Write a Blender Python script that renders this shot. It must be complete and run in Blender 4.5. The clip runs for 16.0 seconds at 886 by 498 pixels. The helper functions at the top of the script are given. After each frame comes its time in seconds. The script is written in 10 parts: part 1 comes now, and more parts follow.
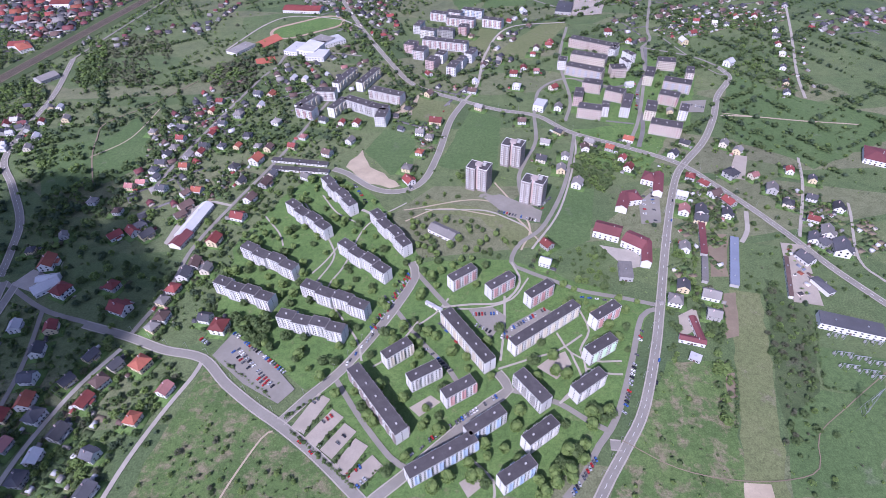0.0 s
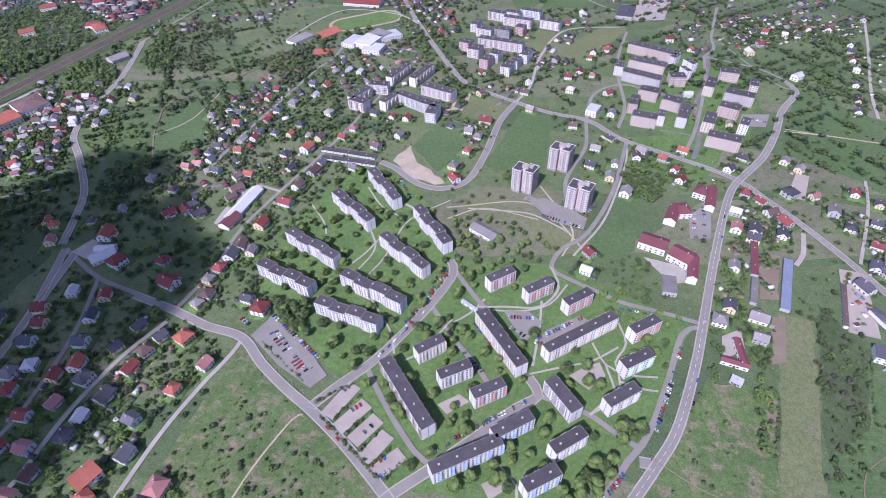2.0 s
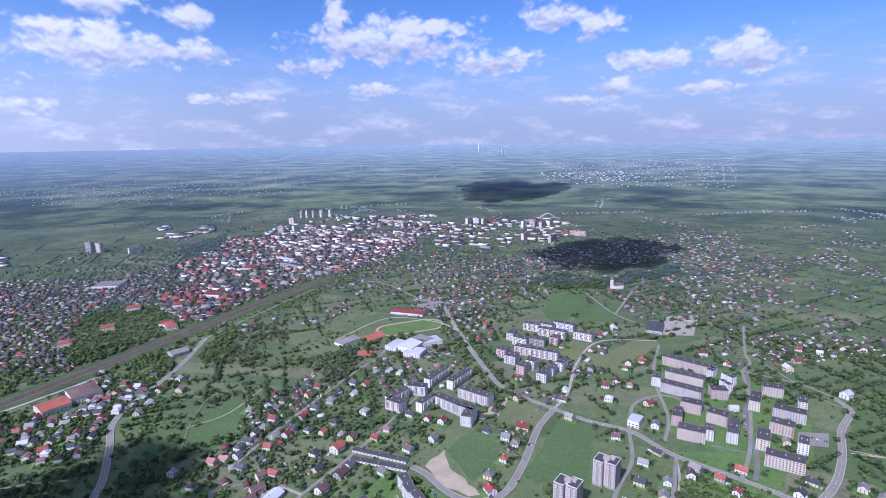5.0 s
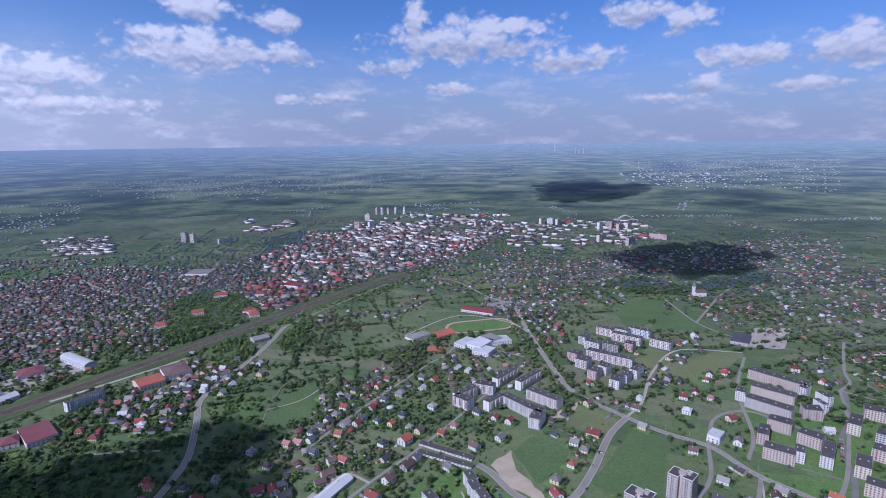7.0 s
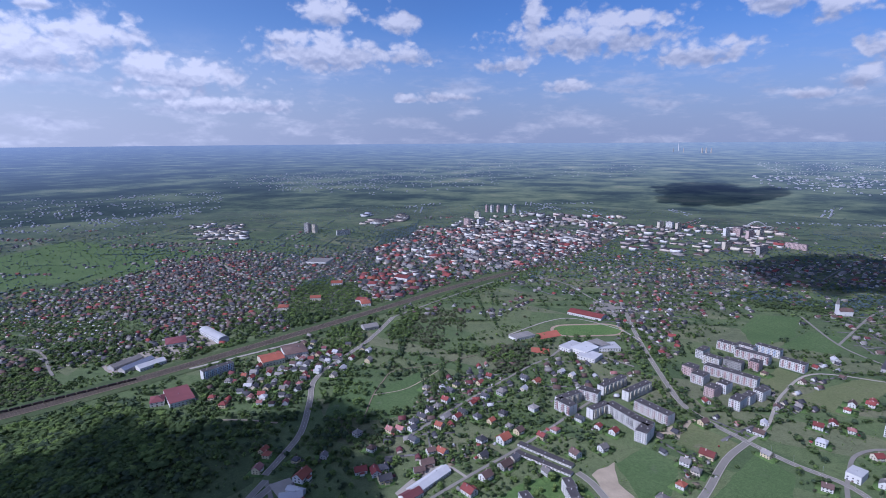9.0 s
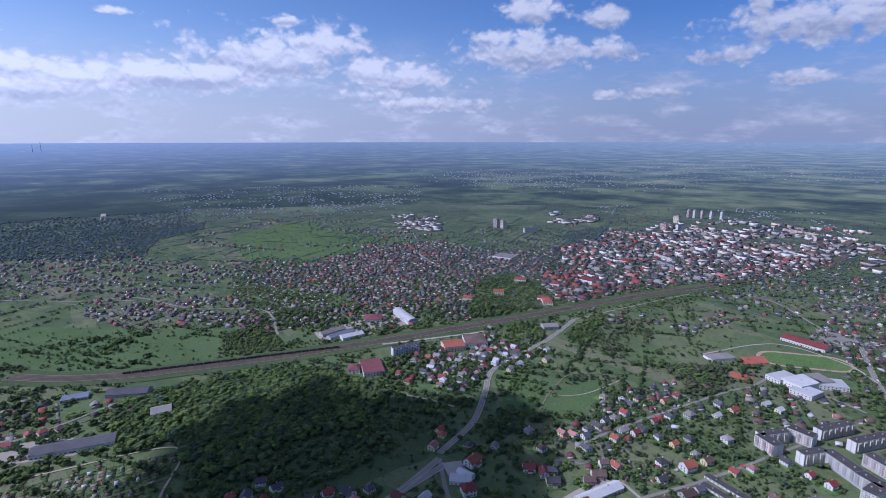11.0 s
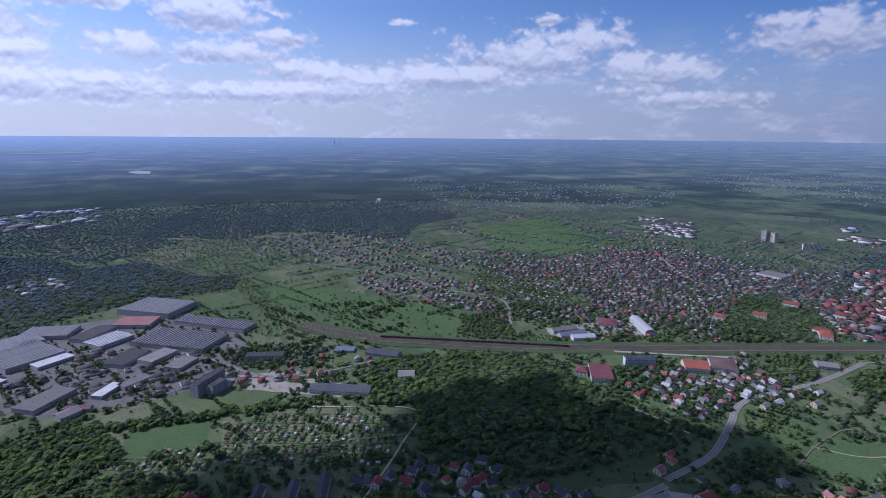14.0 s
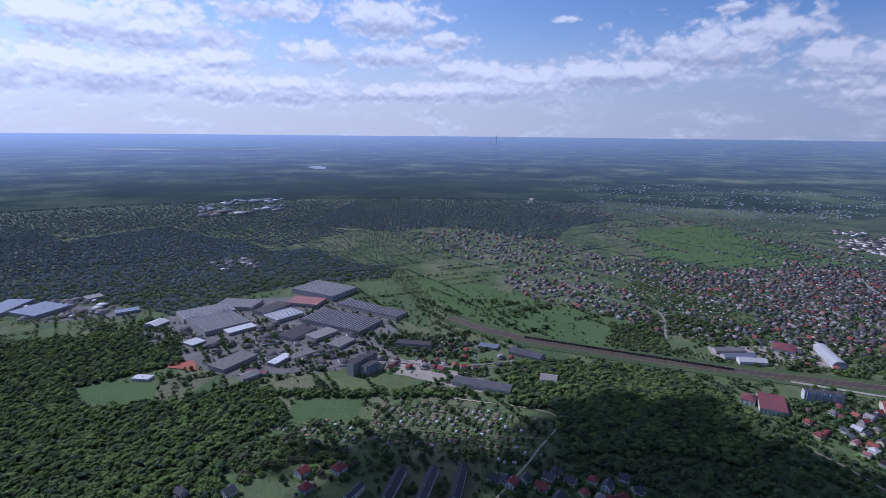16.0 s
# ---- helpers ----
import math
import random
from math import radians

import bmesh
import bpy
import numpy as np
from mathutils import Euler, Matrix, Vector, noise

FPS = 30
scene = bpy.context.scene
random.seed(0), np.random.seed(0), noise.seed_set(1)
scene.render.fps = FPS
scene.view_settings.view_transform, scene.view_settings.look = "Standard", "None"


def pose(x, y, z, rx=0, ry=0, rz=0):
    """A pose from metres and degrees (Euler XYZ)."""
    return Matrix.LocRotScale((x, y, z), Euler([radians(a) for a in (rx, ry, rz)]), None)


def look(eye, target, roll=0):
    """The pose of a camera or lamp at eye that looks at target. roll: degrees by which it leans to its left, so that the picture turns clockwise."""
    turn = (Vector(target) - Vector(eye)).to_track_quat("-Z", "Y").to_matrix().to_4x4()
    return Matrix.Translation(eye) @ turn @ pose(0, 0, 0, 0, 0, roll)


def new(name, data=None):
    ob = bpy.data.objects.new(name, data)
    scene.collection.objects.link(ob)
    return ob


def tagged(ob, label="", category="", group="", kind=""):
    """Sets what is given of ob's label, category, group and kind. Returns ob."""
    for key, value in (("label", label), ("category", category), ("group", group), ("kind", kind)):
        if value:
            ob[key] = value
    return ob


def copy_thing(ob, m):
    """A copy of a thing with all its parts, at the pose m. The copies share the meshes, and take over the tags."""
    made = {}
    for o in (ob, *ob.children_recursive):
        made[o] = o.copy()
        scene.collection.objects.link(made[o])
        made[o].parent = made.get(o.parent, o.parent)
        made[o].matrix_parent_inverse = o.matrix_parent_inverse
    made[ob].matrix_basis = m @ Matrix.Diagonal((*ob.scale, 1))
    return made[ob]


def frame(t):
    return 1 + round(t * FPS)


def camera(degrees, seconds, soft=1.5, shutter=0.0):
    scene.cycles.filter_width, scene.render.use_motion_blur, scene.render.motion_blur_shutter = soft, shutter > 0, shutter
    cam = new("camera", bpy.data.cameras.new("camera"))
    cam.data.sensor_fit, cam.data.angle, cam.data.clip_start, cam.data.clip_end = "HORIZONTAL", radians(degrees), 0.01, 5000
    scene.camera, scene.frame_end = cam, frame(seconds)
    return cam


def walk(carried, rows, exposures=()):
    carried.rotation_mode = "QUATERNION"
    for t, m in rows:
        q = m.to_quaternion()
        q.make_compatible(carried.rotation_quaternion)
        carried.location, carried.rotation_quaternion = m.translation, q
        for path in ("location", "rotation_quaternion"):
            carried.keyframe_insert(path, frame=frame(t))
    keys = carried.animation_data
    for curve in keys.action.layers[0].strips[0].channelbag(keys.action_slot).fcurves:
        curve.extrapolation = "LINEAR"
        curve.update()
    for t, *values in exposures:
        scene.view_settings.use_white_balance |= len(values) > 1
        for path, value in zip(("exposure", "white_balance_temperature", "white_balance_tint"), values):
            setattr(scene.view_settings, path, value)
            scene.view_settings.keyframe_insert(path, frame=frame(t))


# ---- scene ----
cam = camera(78.83, 16.0, soft=0.8)
WALK = [
    (0, 0.00, 0.00, 400.00, -0.000, -42.772, -1.917),
    (0.5, 0.02, 0.03, 399.98, -0.096, -42.845, -1.894),
    (1, 0.06, 0.10, 399.93, 0.487, -42.839, -1.858),
    (1.5, 0.18, 0.19, 399.86, 3.700, -42.817, -1.692),
    (2, 0.30, 0.29, 399.77, 5.832, -42.806, -1.572),
    (2.5, 0.43, 0.33, 399.72, 7.281, -44.205, -1.484),
    (3, 0.50, 0.46, 399.68, 7.959, -44.720, -1.449),
    (3.5, 0.50, 0.71, 399.65, 8.374, -44.699, -1.416),
    (3.6, 0.50, 0.73, 399.65, 8.524, -44.243, -1.368),
    (3.7, 0.49, 0.76, 399.64, 8.558, -41.261, -1.321),
    (3.8, 0.48, 0.78, 399.64, 8.491, -37.599, -1.273),
    (3.9, 0.48, 0.80, 399.64, 8.615, -34.342, -1.234),
    (4, 0.47, 0.82, 399.63, 8.668, -31.005, -1.236),
    (4.1, 0.47, 0.82, 399.63, 8.828, -27.469, -1.236),
    (4.3, 0.46, 0.83, 399.60, 8.902, -20.660, -1.146),
    (4.4, 0.46, 0.83, 399.59, 8.736, -17.215, -1.101),
    (4.5, 0.46, 0.84, 399.59, 8.896, -15.043, -1.056),
    (4.6, 0.45, 0.84, 399.58, 8.869, -13.486, -0.905),
    (4.7, 0.45, 0.84, 399.58, 9.044, -11.739, -0.895),
    (5, 0.40, 0.90, 399.40, 9.300, -11.350, -0.870),
    (6, 0.10, 1.20, 398.30, 12.100, -11.300, -0.780),
    (7, -0.26, 1.49, 397.12, 17.074, -11.330, -0.679),
    (7.5, -0.21, 1.57, 397.01, 20.085, -11.345, -0.576),
    (8, -0.13, 1.66, 396.91, 22.856, -11.319, -0.464),
    (8.2, -0.12, 1.67, 396.90, 23.868, -11.332, -0.427),
    (10.3, 1.24, 2.58, 395.76, 40.734, -11.535, -0.258),
    (10.5, 1.25, 2.59, 395.75, 43.087, -11.540, -0.190),
    (11, 1.23, 2.63, 395.76, 48.723, -11.569, -0.054),
    (11.5, 1.17, 2.64, 395.79, 54.332, -11.657, 0.098),
    (12, 1.12, 2.65, 395.84, 60.151, -11.749, 0.242),
    (12.5, 1.09, 2.67, 395.83, 64.737, -11.827, 0.347),
    (13, 0.94, 2.67, 395.81, 68.306, -11.902, 0.422),
    (13.5, 0.72, 2.70, 395.79, 71.268, -11.949, 0.408),
    (14, 0.46, 2.75, 395.80, 74.285, -11.959, 0.479),
    (14.5, 0.15, 2.81, 395.83, 77.696, -11.975, 0.446),
    (15, -0.16, 2.82, 395.88, 81.840, -12.024, 0.472),
    (15.5, -0.41, 2.83, 395.93, 86.386, -12.101, 0.525),
    (16, -0.57, 2.85, 395.98, 90.414, -12.176, 0.567),
]  # seconds, place, turn to the left, tilt up, lean


def turned(yaw, tilt, lean):
    """The camera's turn from its heading to the left of +y, its tilt up and its lean, in degrees."""
    return pose(0, 0, 0, 0, 0, yaw) @ pose(0, 0, 0, 90 + tilt, 0, 0) @ pose(0, 0, 0, 0, 0, lean)


walk(cam, [(t, Matrix.Translation((x, y, z)) @ turned(a, b, c)) for t, x, y, z, a, b, c in WALK], [(0, 0.62, 5520, 33), (3.6, 0.62, 5520, 33), (4.6, 0.55, 5340, 28), (6.9, 0.05, 5270, 25), (10.5, 0.0, 5270, 24), (12, -0.12, 5270, 24), (16, -0.25, 5250, 23)])

# ---------- sky and sun ----------
SUN_AZ, SUN_EL = 205.0, 46.0  # degrees clockwise from +y, and above the horizon
world = bpy.data.worlds.new("sky")
scene.world = world
world.use_nodes = True
wn = world.node_tree
sky = wn.nodes.new("ShaderNodeTexSky")
sky.sky_type, sky.sun_disc = "NISHITA", False
sky.sun_elevation, sky.sun_rotation = radians(SUN_EL), radians(SUN_AZ)
sky.altitude, sky.air_density, sky.dust_density, sky.ozone_density = 400, 1.0, 0.7, 1.6


def sum_node(op, a, b=None, clamp=False):
    n = wn.nodes.new("ShaderNodeMath")
    n.operation, n.use_clamp = op, clamp
    for s, v in zip(n.inputs, (a, b)):
        if isinstance(v, (int, float)):
            s.default_value = v
        elif v is not None:
            wn.links.new(v, s)
    return n.outputs[0]


coord = wn.nodes.new("ShaderNodeTexCoord")
sep = wn.nodes.new("ShaderNodeSeparateXYZ")
wn.links.new(coord.outputs["Generated"], sep.inputs[0])
heading = sum_node("MULTIPLY", sum_node("ARCTAN2", sep.outputs[0], sep.outputs[1]), 180 / math.pi)
height = sum_node("MULTIPLY", sum_node("ARCSINE", sep.outputs[2]), 180 / math.pi)
place = wn.nodes.new("ShaderNodeCombineXYZ")
wn.links.new(heading, place.inputs[0])
wn.links.new(height, place.inputs[1])


def sky_noise(scale, detail, up=0.0, stretch=1.6):
    mp = wn.nodes.new("ShaderNodeMapping")
    mp.inputs["Location"].default_value, mp.inputs["Scale"].default_value = (0, up, 0), (1, stretch, 1)
    wn.links.new(place.outputs[0], mp.inputs[0])
    n = wn.nodes.new("ShaderNodeTexNoise")
    n.inputs["Scale"].default_value, n.inputs["Detail"].default_value, n.inputs["Roughness"].default_value = scale, detail, 0.58
    wn.links.new(mp.outputs[0], n.inputs["Vector"])
    return n.outputs["Fac"]


heaps, sides = [], []


def puff(az, el, w, h):
    """A heap of cloud with a flatter base: heading and height of its middle, half width and half height, in degrees."""
    w, h = 1.12 * w, 1.25 * h
    dx = sum_node("MULTIPLY", sum_node("SUBTRACT", heading, az), 1 / w)
    dy = sum_node("MULTIPLY", sum_node("SUBTRACT", height, el), 1 / h)
    deep_y = sum_node("MAXIMUM", dy, sum_node("MULTIPLY", dy, -1.5))
    d = sum_node("SQRT", sum_node("ADD", sum_node("MULTIPLY", dx, dx), sum_node("MULTIPLY", deep_y, deep_y)))
    v = sum_node("SUBTRACT", 1.0, d)
    heaps.append(v if not heaps else sum_node("MAXIMUM", heaps[-1], v))
    w = sum_node("MULTIPLY", dy, sum_node("MAXIMUM", v, 0.0))
    sides.append(w if not sides else sum_node("ADD", sides[-1], w))


puff(-39.8, 8.2, 6.6, 2.2)
puff(-39.9, 11.8, 3.7, 1.3)
puff(-44.5, 9.6, 1.4, 0.9)
puff(-33.3, 11.0, 2.2, 1.3)
puff(-32.4, 8.2, 2.7, 1.3)
puff(-14.2, 9.4, 9.2, 2.3)
puff(-22.2, 7.3, 3.0, 1.0)
puff(-4.1, 7.5, 5.1, 1.4)
puff(-10.3, 10.8, 3.3, 1.0)
puff(-19.6, 11.5, 1.2, 2.0)
puff(2.0, 11.4, 3.2, 1.5)
puff(6.2, 10.3, 2.8, 1.4)
puff(12.1, 7.0, 5.0, 1.3)
puff(18.6, 7.1, 3.9, 2.0)
puff(16.2, 4.4, 3.3, 0.6)
puff(7.8, 4.8, 1.9, 1.0)
puff(4.4, 3.7, 2.5, 0.6)
puff(-27.4, 4.3, 2.8, 0.7)
puff(-16.0, 5.1, 2.4, 0.7)
puff(-32.1, 4.1, 1.6, 0.5)
puff(-119.7, 8.4, 9.3, 2.7)
puff(-125.2, 8.9, 4.4, 1.7)
puff(-107.2, 11.0, 5.3, 1.2)
puff(-96.5, 10.5, 5.3, 1.8)
puff(-90.3, 8.8, 2.8, 0.9)
puff(-103.2, 7.2, 3.3, 1.4)
puff(-95.4, 7.2, 5.1, 1.1)
puff(-112.5, 6.3, 4.6, 1.0)
puff(-105.5, 4.5, 4.9, 0.8)
puff(-88.0, 5.9, 4.0, 1.1)
puff(-81.7, 5.1, 2.8, 0.6)
puff(-78.0, 10.7, 1.3, 0.35)
puff(-65.7, 7.3, 7.7, 2.3)
puff(-59.3, 8.7, 3.2, 1.8)
puff(-62.3, 9.2, 2.6, 0.9)
puff(-56.6, 6.5, 2.7, 1.3)
puff(-73.0, 5.5, 5.6, 1.2)
puff(-55.2, 4.2, 3.3, 0.7)
puff(-63.8, 10.9, 1.8, 0.5)
puff(-85.4, 5.7, 3.5, 1.2)
puff(-53.3, 5.6, 5.6, 1.8)
puff(-49.7, 3.3, 7.1, 0.8)
puff(-74.6, 5.4, 10.0, 1.4)
puff(-84.0, 4.4, 7.1, 1.6)
puff(-123.0, 4.7, 15.5, 2.2)
puff(-107.6, 3.6, 11.1, 1.4)
puff(-92.0, 3.7, 10.3, 1.1)
def lumps(up):
    """Rounded billows at two sizes."""
    out = []
    for scale, k in ((0.5, 0.6), (1.25, 0.4)):
        mp = wn.nodes.new("ShaderNodeMapping")
        mp.inputs["Location"].default_value, mp.inputs["Scale"].default_value = (0, up, 0), (1, 1.3, 1)
        wn.links.new(ruffled, mp.inputs[0])
        n = wn.nodes.new("ShaderNodeTexVoronoi")
        n.feature = "SMOOTH_F1"
        n.inputs["Scale"].default_value, n.inputs["Smoothness"].default_value = scale, 0.35
        wn.links.new(mp.outputs[0], n.inputs["Vector"])
        out.append(sum_node("MULTIPLY", sum_node("SUBTRACT", 0.45, n.outputs["Distance"]), k))
    return sum_node("ADD", *out)


grain, lifted = sky_noise(0.42, 9, 0.0, 1.35), sky_noise(0.42, 9, -0.5, 1.35)
stir = wn.nodes.new("ShaderNodeTexNoise")
stir.inputs["Scale"].default_value, stir.inputs["Detail"].default_value = 0.7, 5
wn.links.new(place.outputs[0], stir.inputs["Vector"])
stirred = wn.nodes.new("ShaderNodeVectorMath")
stirred.operation = "MULTIPLY_ADD"
stirred.inputs[1].default_value = (1.6, 1.6, 0)
wn.links.new(stir.outputs["Color"], stirred.inputs[0])
wn.links.new(place.outputs[0], stirred.inputs[2])
ruffled = stirred.outputs[0]
billow, billow_lifted = lumps(0.0), lumps(-0.4)
# heaps broken up by billows and grain, a thin veil low over the horizon, and scattered cloud in the rest of the sky
body = sum_node("ADD", heaps[-1], sum_node("ADD", sum_node("MULTIPLY", billow, 1.3), sum_node("MULTIPLY", sum_node("SUBTRACT", grain, 0.5), 1.9)))
fuller = wn.nodes.new("ShaderNodeMapRange")
fuller.inputs[1].default_value, fuller.inputs[2].default_value, fuller.inputs[3].default_value, fuller.inputs[4].default_value = -40, -75, 0.06, 0.24
wn.links.new(heading, fuller.inputs[0])
body = sum_node("ADD", body, fuller.outputs[0])
cover = wn.nodes.new("ShaderNodeMapRange")
cover.interpolation_type = "SMOOTHSTEP"
cover.inputs[1].default_value, cover.inputs[2].default_value = -0.06, 0.62
cover.inputs[4].default_value = 0.9
wn.links.new(body, cover.inputs[0])
high = wn.nodes.new("ShaderNodeMapRange")
high.inputs[1].default_value, high.inputs[2].default_value, high.inputs[3].default_value, high.inputs[4].default_value = 16, 26, 0, 1
wn.links.new(height, high.inputs[0])
wide = wn.nodes.new("ShaderNodeMapRange")
wide.inputs[1].default_value, wide.inputs[2].default_value = 0.43, 0.6
wn.links.new(sky_noise(0.07, 6, 3.0, 1.0), wide.inputs[0])
total = sum_node("MAXIMUM", cover.outputs[0], sum_node("MULTIPLY", high.outputs[0], sum_node("MULTIPLY", wide.outputs[0], 0.8)))
low = wn.nodes.new("ShaderNodeMapRange")
low.interpolation_type = "SMOOTHSTEP"
low.inputs[1].default_value, low.inputs[2].default_value, low.inputs[4].default_value = 0.47, 0.66, 0.62
wn.links.new(sky_noise(0.16, 7, 5.0, 3.2), low.inputs[0])
band = wn.nodes.new("ShaderNodeMapRange")
band.interpolation_type = "SMOOTHSTEP"
band.inputs[1].default_value, band.inputs[2].default_value, band.inputs[3].default_value, band.inputs[4].default_value = 3.0, 11.0, 1.0, 0.0
wn.links.new(height, band.inputs[0])
total = sum_node("MAXIMUM", total, sum_node("MULTIPLY", low.outputs[0], band.outputs[0]))
veil = wn.nodes.new("ShaderNodeMapRange")
veil.interpolation_type = "SMOOTHSTEP"
veil.inputs[1].default_value, veil.inputs[2].default_value, veil.inputs[3].default_value, veil.inputs[4].default_value = 0.0, 12.0, 0.9, 0.0
wn.links.new(height, veil.inputs[0])
relief = sum_node("ADD", sum_node("MULTIPLY", sum_node("SUBTRACT", grain, lifted), 1.2), sum_node("MULTIPLY", sum_node("SUBTRACT", billow, billow_lifted), 0.9))
lit = sum_node("ADD", relief, sum_node("ADD", sum_node("MULTIPLY", sides[-1], 1.5), 0.56), True)
tone = wn.nodes.new("ShaderNodeValToRGB")
tone.color_ramp.elements[0].position, tone.color_ramp.elements[0].color = 0.2, (4.1, 4.5, 5.5, 1)
tone.color_ramp.elements[1].position, tone.color_ramp.elements[1].color = 0.9, (7.7, 7.8, 8.2, 1)
wn.links.new(lit, tone.inputs[0])


def sky_mix(fac, a, b):
    n = wn.nodes.new("ShaderNodeMix")
    n.data_type = "RGBA"
    wn.links.new(fac, n.inputs[0])
    for s, v in ((n.inputs[6], a), (n.inputs[7], b)):
        if isinstance(v, tuple):
            s.default_value = (*v, 1)
        else:
            wn.links.new(v, s)
    return n.outputs[2]


deep = wn.nodes.new("ShaderNodeVectorMath")
deep.operation = "MULTIPLY"
deep.inputs[1].default_value = (0.6, 0.82, 1.12)
wn.links.new(sky.outputs[0], deep.inputs[0])
thin = wn.nodes.new("ShaderNodeVectorMath")
thin.operation = "MULTIPLY"
thin.inputs[1].default_value = (1.0, 1.02, 1.08)
wn.links.new(sky.outputs[0], thin.inputs[0])
pale = wn.nodes.new("ShaderNodeMapRange")
pale.inputs[1].default_value, pale.inputs[2].default_value = -25, -92
wn.links.new(heading, pale.inputs[0])
veiled = sky_mix(veil.outputs[0], sky_mix(pale.outputs[0], deep.outputs[0], thin.outputs[0]), sky_mix(pale.outputs[0], (3.7, 4.25, 5.5), (5.3, 5.6, 6.1)))
glow = wn.nodes.new("ShaderNodeMapRange")
glow.inputs[1].default_value, glow.inputs[2].default_value, glow.inputs[3].default_value, glow.inputs[4].default_value = -30, -150, 0.92, 1.72
wn.links.new(heading, glow.inputs[0])
bright = wn.nodes.new("ShaderNodeVectorMath")
bright.operation = "SCALE"
wn.links.new(sky_mix(total, veiled, tone.outputs[0]), bright.inputs[0])
wn.links.new(glow.outputs[0], bright.inputs["Scale"])
wn.links.new(bright.outputs[0], wn.nodes["Background"].inputs[0])
wn.nodes["Background"].inputs[1].default_value = 0.085
sun_data = bpy.data.lights.new("sun", "SUN")
sun_data.energy, sun_data.angle, sun_data.color = 4.6, radians(0.6), (1.0, 0.95, 0.88)
sun = new("sun", sun_data)
sun_dir = Vector((math.sin(radians(SUN_AZ)) * math.cos(radians(SUN_EL)), math.cos(radians(SUN_AZ)) * math.cos(radians(SUN_EL)), math.sin(radians(SUN_EL))))
sun.matrix_basis = look(sun_dir * 3000, (0, 0, 0))


EYE_H = 400.0


# ---------- materials ----------
def node_mat(name, rough=0.8, metal=0.0, spec=0.3):
    m = bpy.data.materials.new(name)
    m.use_nodes = True
    nt = m.node_tree
    b = nt.nodes["Principled BSDF"]
    b.inputs["Roughness"].default_value = rough
    b.inputs["Metallic"].default_value = metal
    b.inputs["Specular IOR Level"].default_value = spec
    return m, nt, b


def link(nt, a, b):
    nt.links.new(a, b)


def noise_tex(nt, scale, detail=4.0, rough=0.6, vec=None):
    n = nt.nodes.new("ShaderNodeTexNoise")
    n.inputs["Scale"].default_value = scale
    n.inputs["Detail"].default_value = detail
    n.inputs["Roughness"].default_value = rough
    if vec is None:
        g = nt.nodes.new("ShaderNodeNewGeometry")
        vec = g.outputs["Position"]
    link(nt, vec, n.inputs["Vector"])
    return n.outputs["Fac"]


def ramp(nt, fac, stops):
    r = nt.nodes.new("ShaderNodeValToRGB")
    e = r.color_ramp.elements
    while len(e) < len(stops):
        e.new(0.5)
    for el, (p, c) in zip(e, stops):
        el.position, el.color = p, (*c, 1)
    link(nt, fac, r.inputs["Fac"])
    return r.outputs["Color"]


def mix(nt, fac, a, b, mode="MIX"):
    n = nt.nodes.new("ShaderNodeMix")
    n.data_type, n.blend_type = "RGBA", mode
    if isinstance(fac, float):
        n.inputs[0].default_value = fac
    else:
        link(nt, fac, n.inputs[0])
    for sock, v in ((n.inputs[6], a), (n.inputs[7], b)):
        if isinstance(v, tuple):
            sock.default_value = (*v, 1)
        else:
            link(nt, v, sock)
    return n.outputs[2]


def bump(nt, b, fac, strength, dist):
    n = nt.nodes.new("ShaderNodeBump")
    n.inputs["Strength"].default_value, n.inputs["Distance"].default_value = strength, dist
    link(nt, fac, n.inputs["Height"])
    link(nt, n.outputs["Normal"], b.inputs["Normal"])


def shade(c, k):
    return tuple(min(1.0, v * k) for v in c)


def plain(name, c, rough=0.8, metal=0.0, var=0.25, big=0.05, fine=0.8, spread=0.0, spec=0.3, relief=0.0):
    """Weathered surface: a base colour varied at two scales and, with spread, from object to object."""
    m, nt, b = node_mat(name, rough, metal, spec)
    n1, n2 = noise_tex(nt, big, 3), noise_tex(nt, fine, 5)
    col = ramp(nt, n1, [(0.3, shade(c, 1 - var)), (0.7, shade(c, 1 + var))])
    col = mix(nt, n2, col, shade(c, 1 - 1.2 * var))
    if spread:
        o = nt.nodes.new("ShaderNodeObjectInfo")
        hs = nt.nodes.new("ShaderNodeHueSaturation")
        mr = nt.nodes.new("ShaderNodeMapRange")
        mr.inputs[3].default_value, mr.inputs[4].default_value = 1 - spread, 1 + spread
        link(nt, o.outputs["Random"], mr.inputs[0])
        link(nt, mr.outputs[0], hs.inputs["Value"])
        link(nt, col, hs.inputs["Color"])
        col = hs.outputs["Color"]
    link(nt, col, b.inputs["Base Color"])
    if relief:
        bump(nt, b, n2, 0.6, relief)
    return m


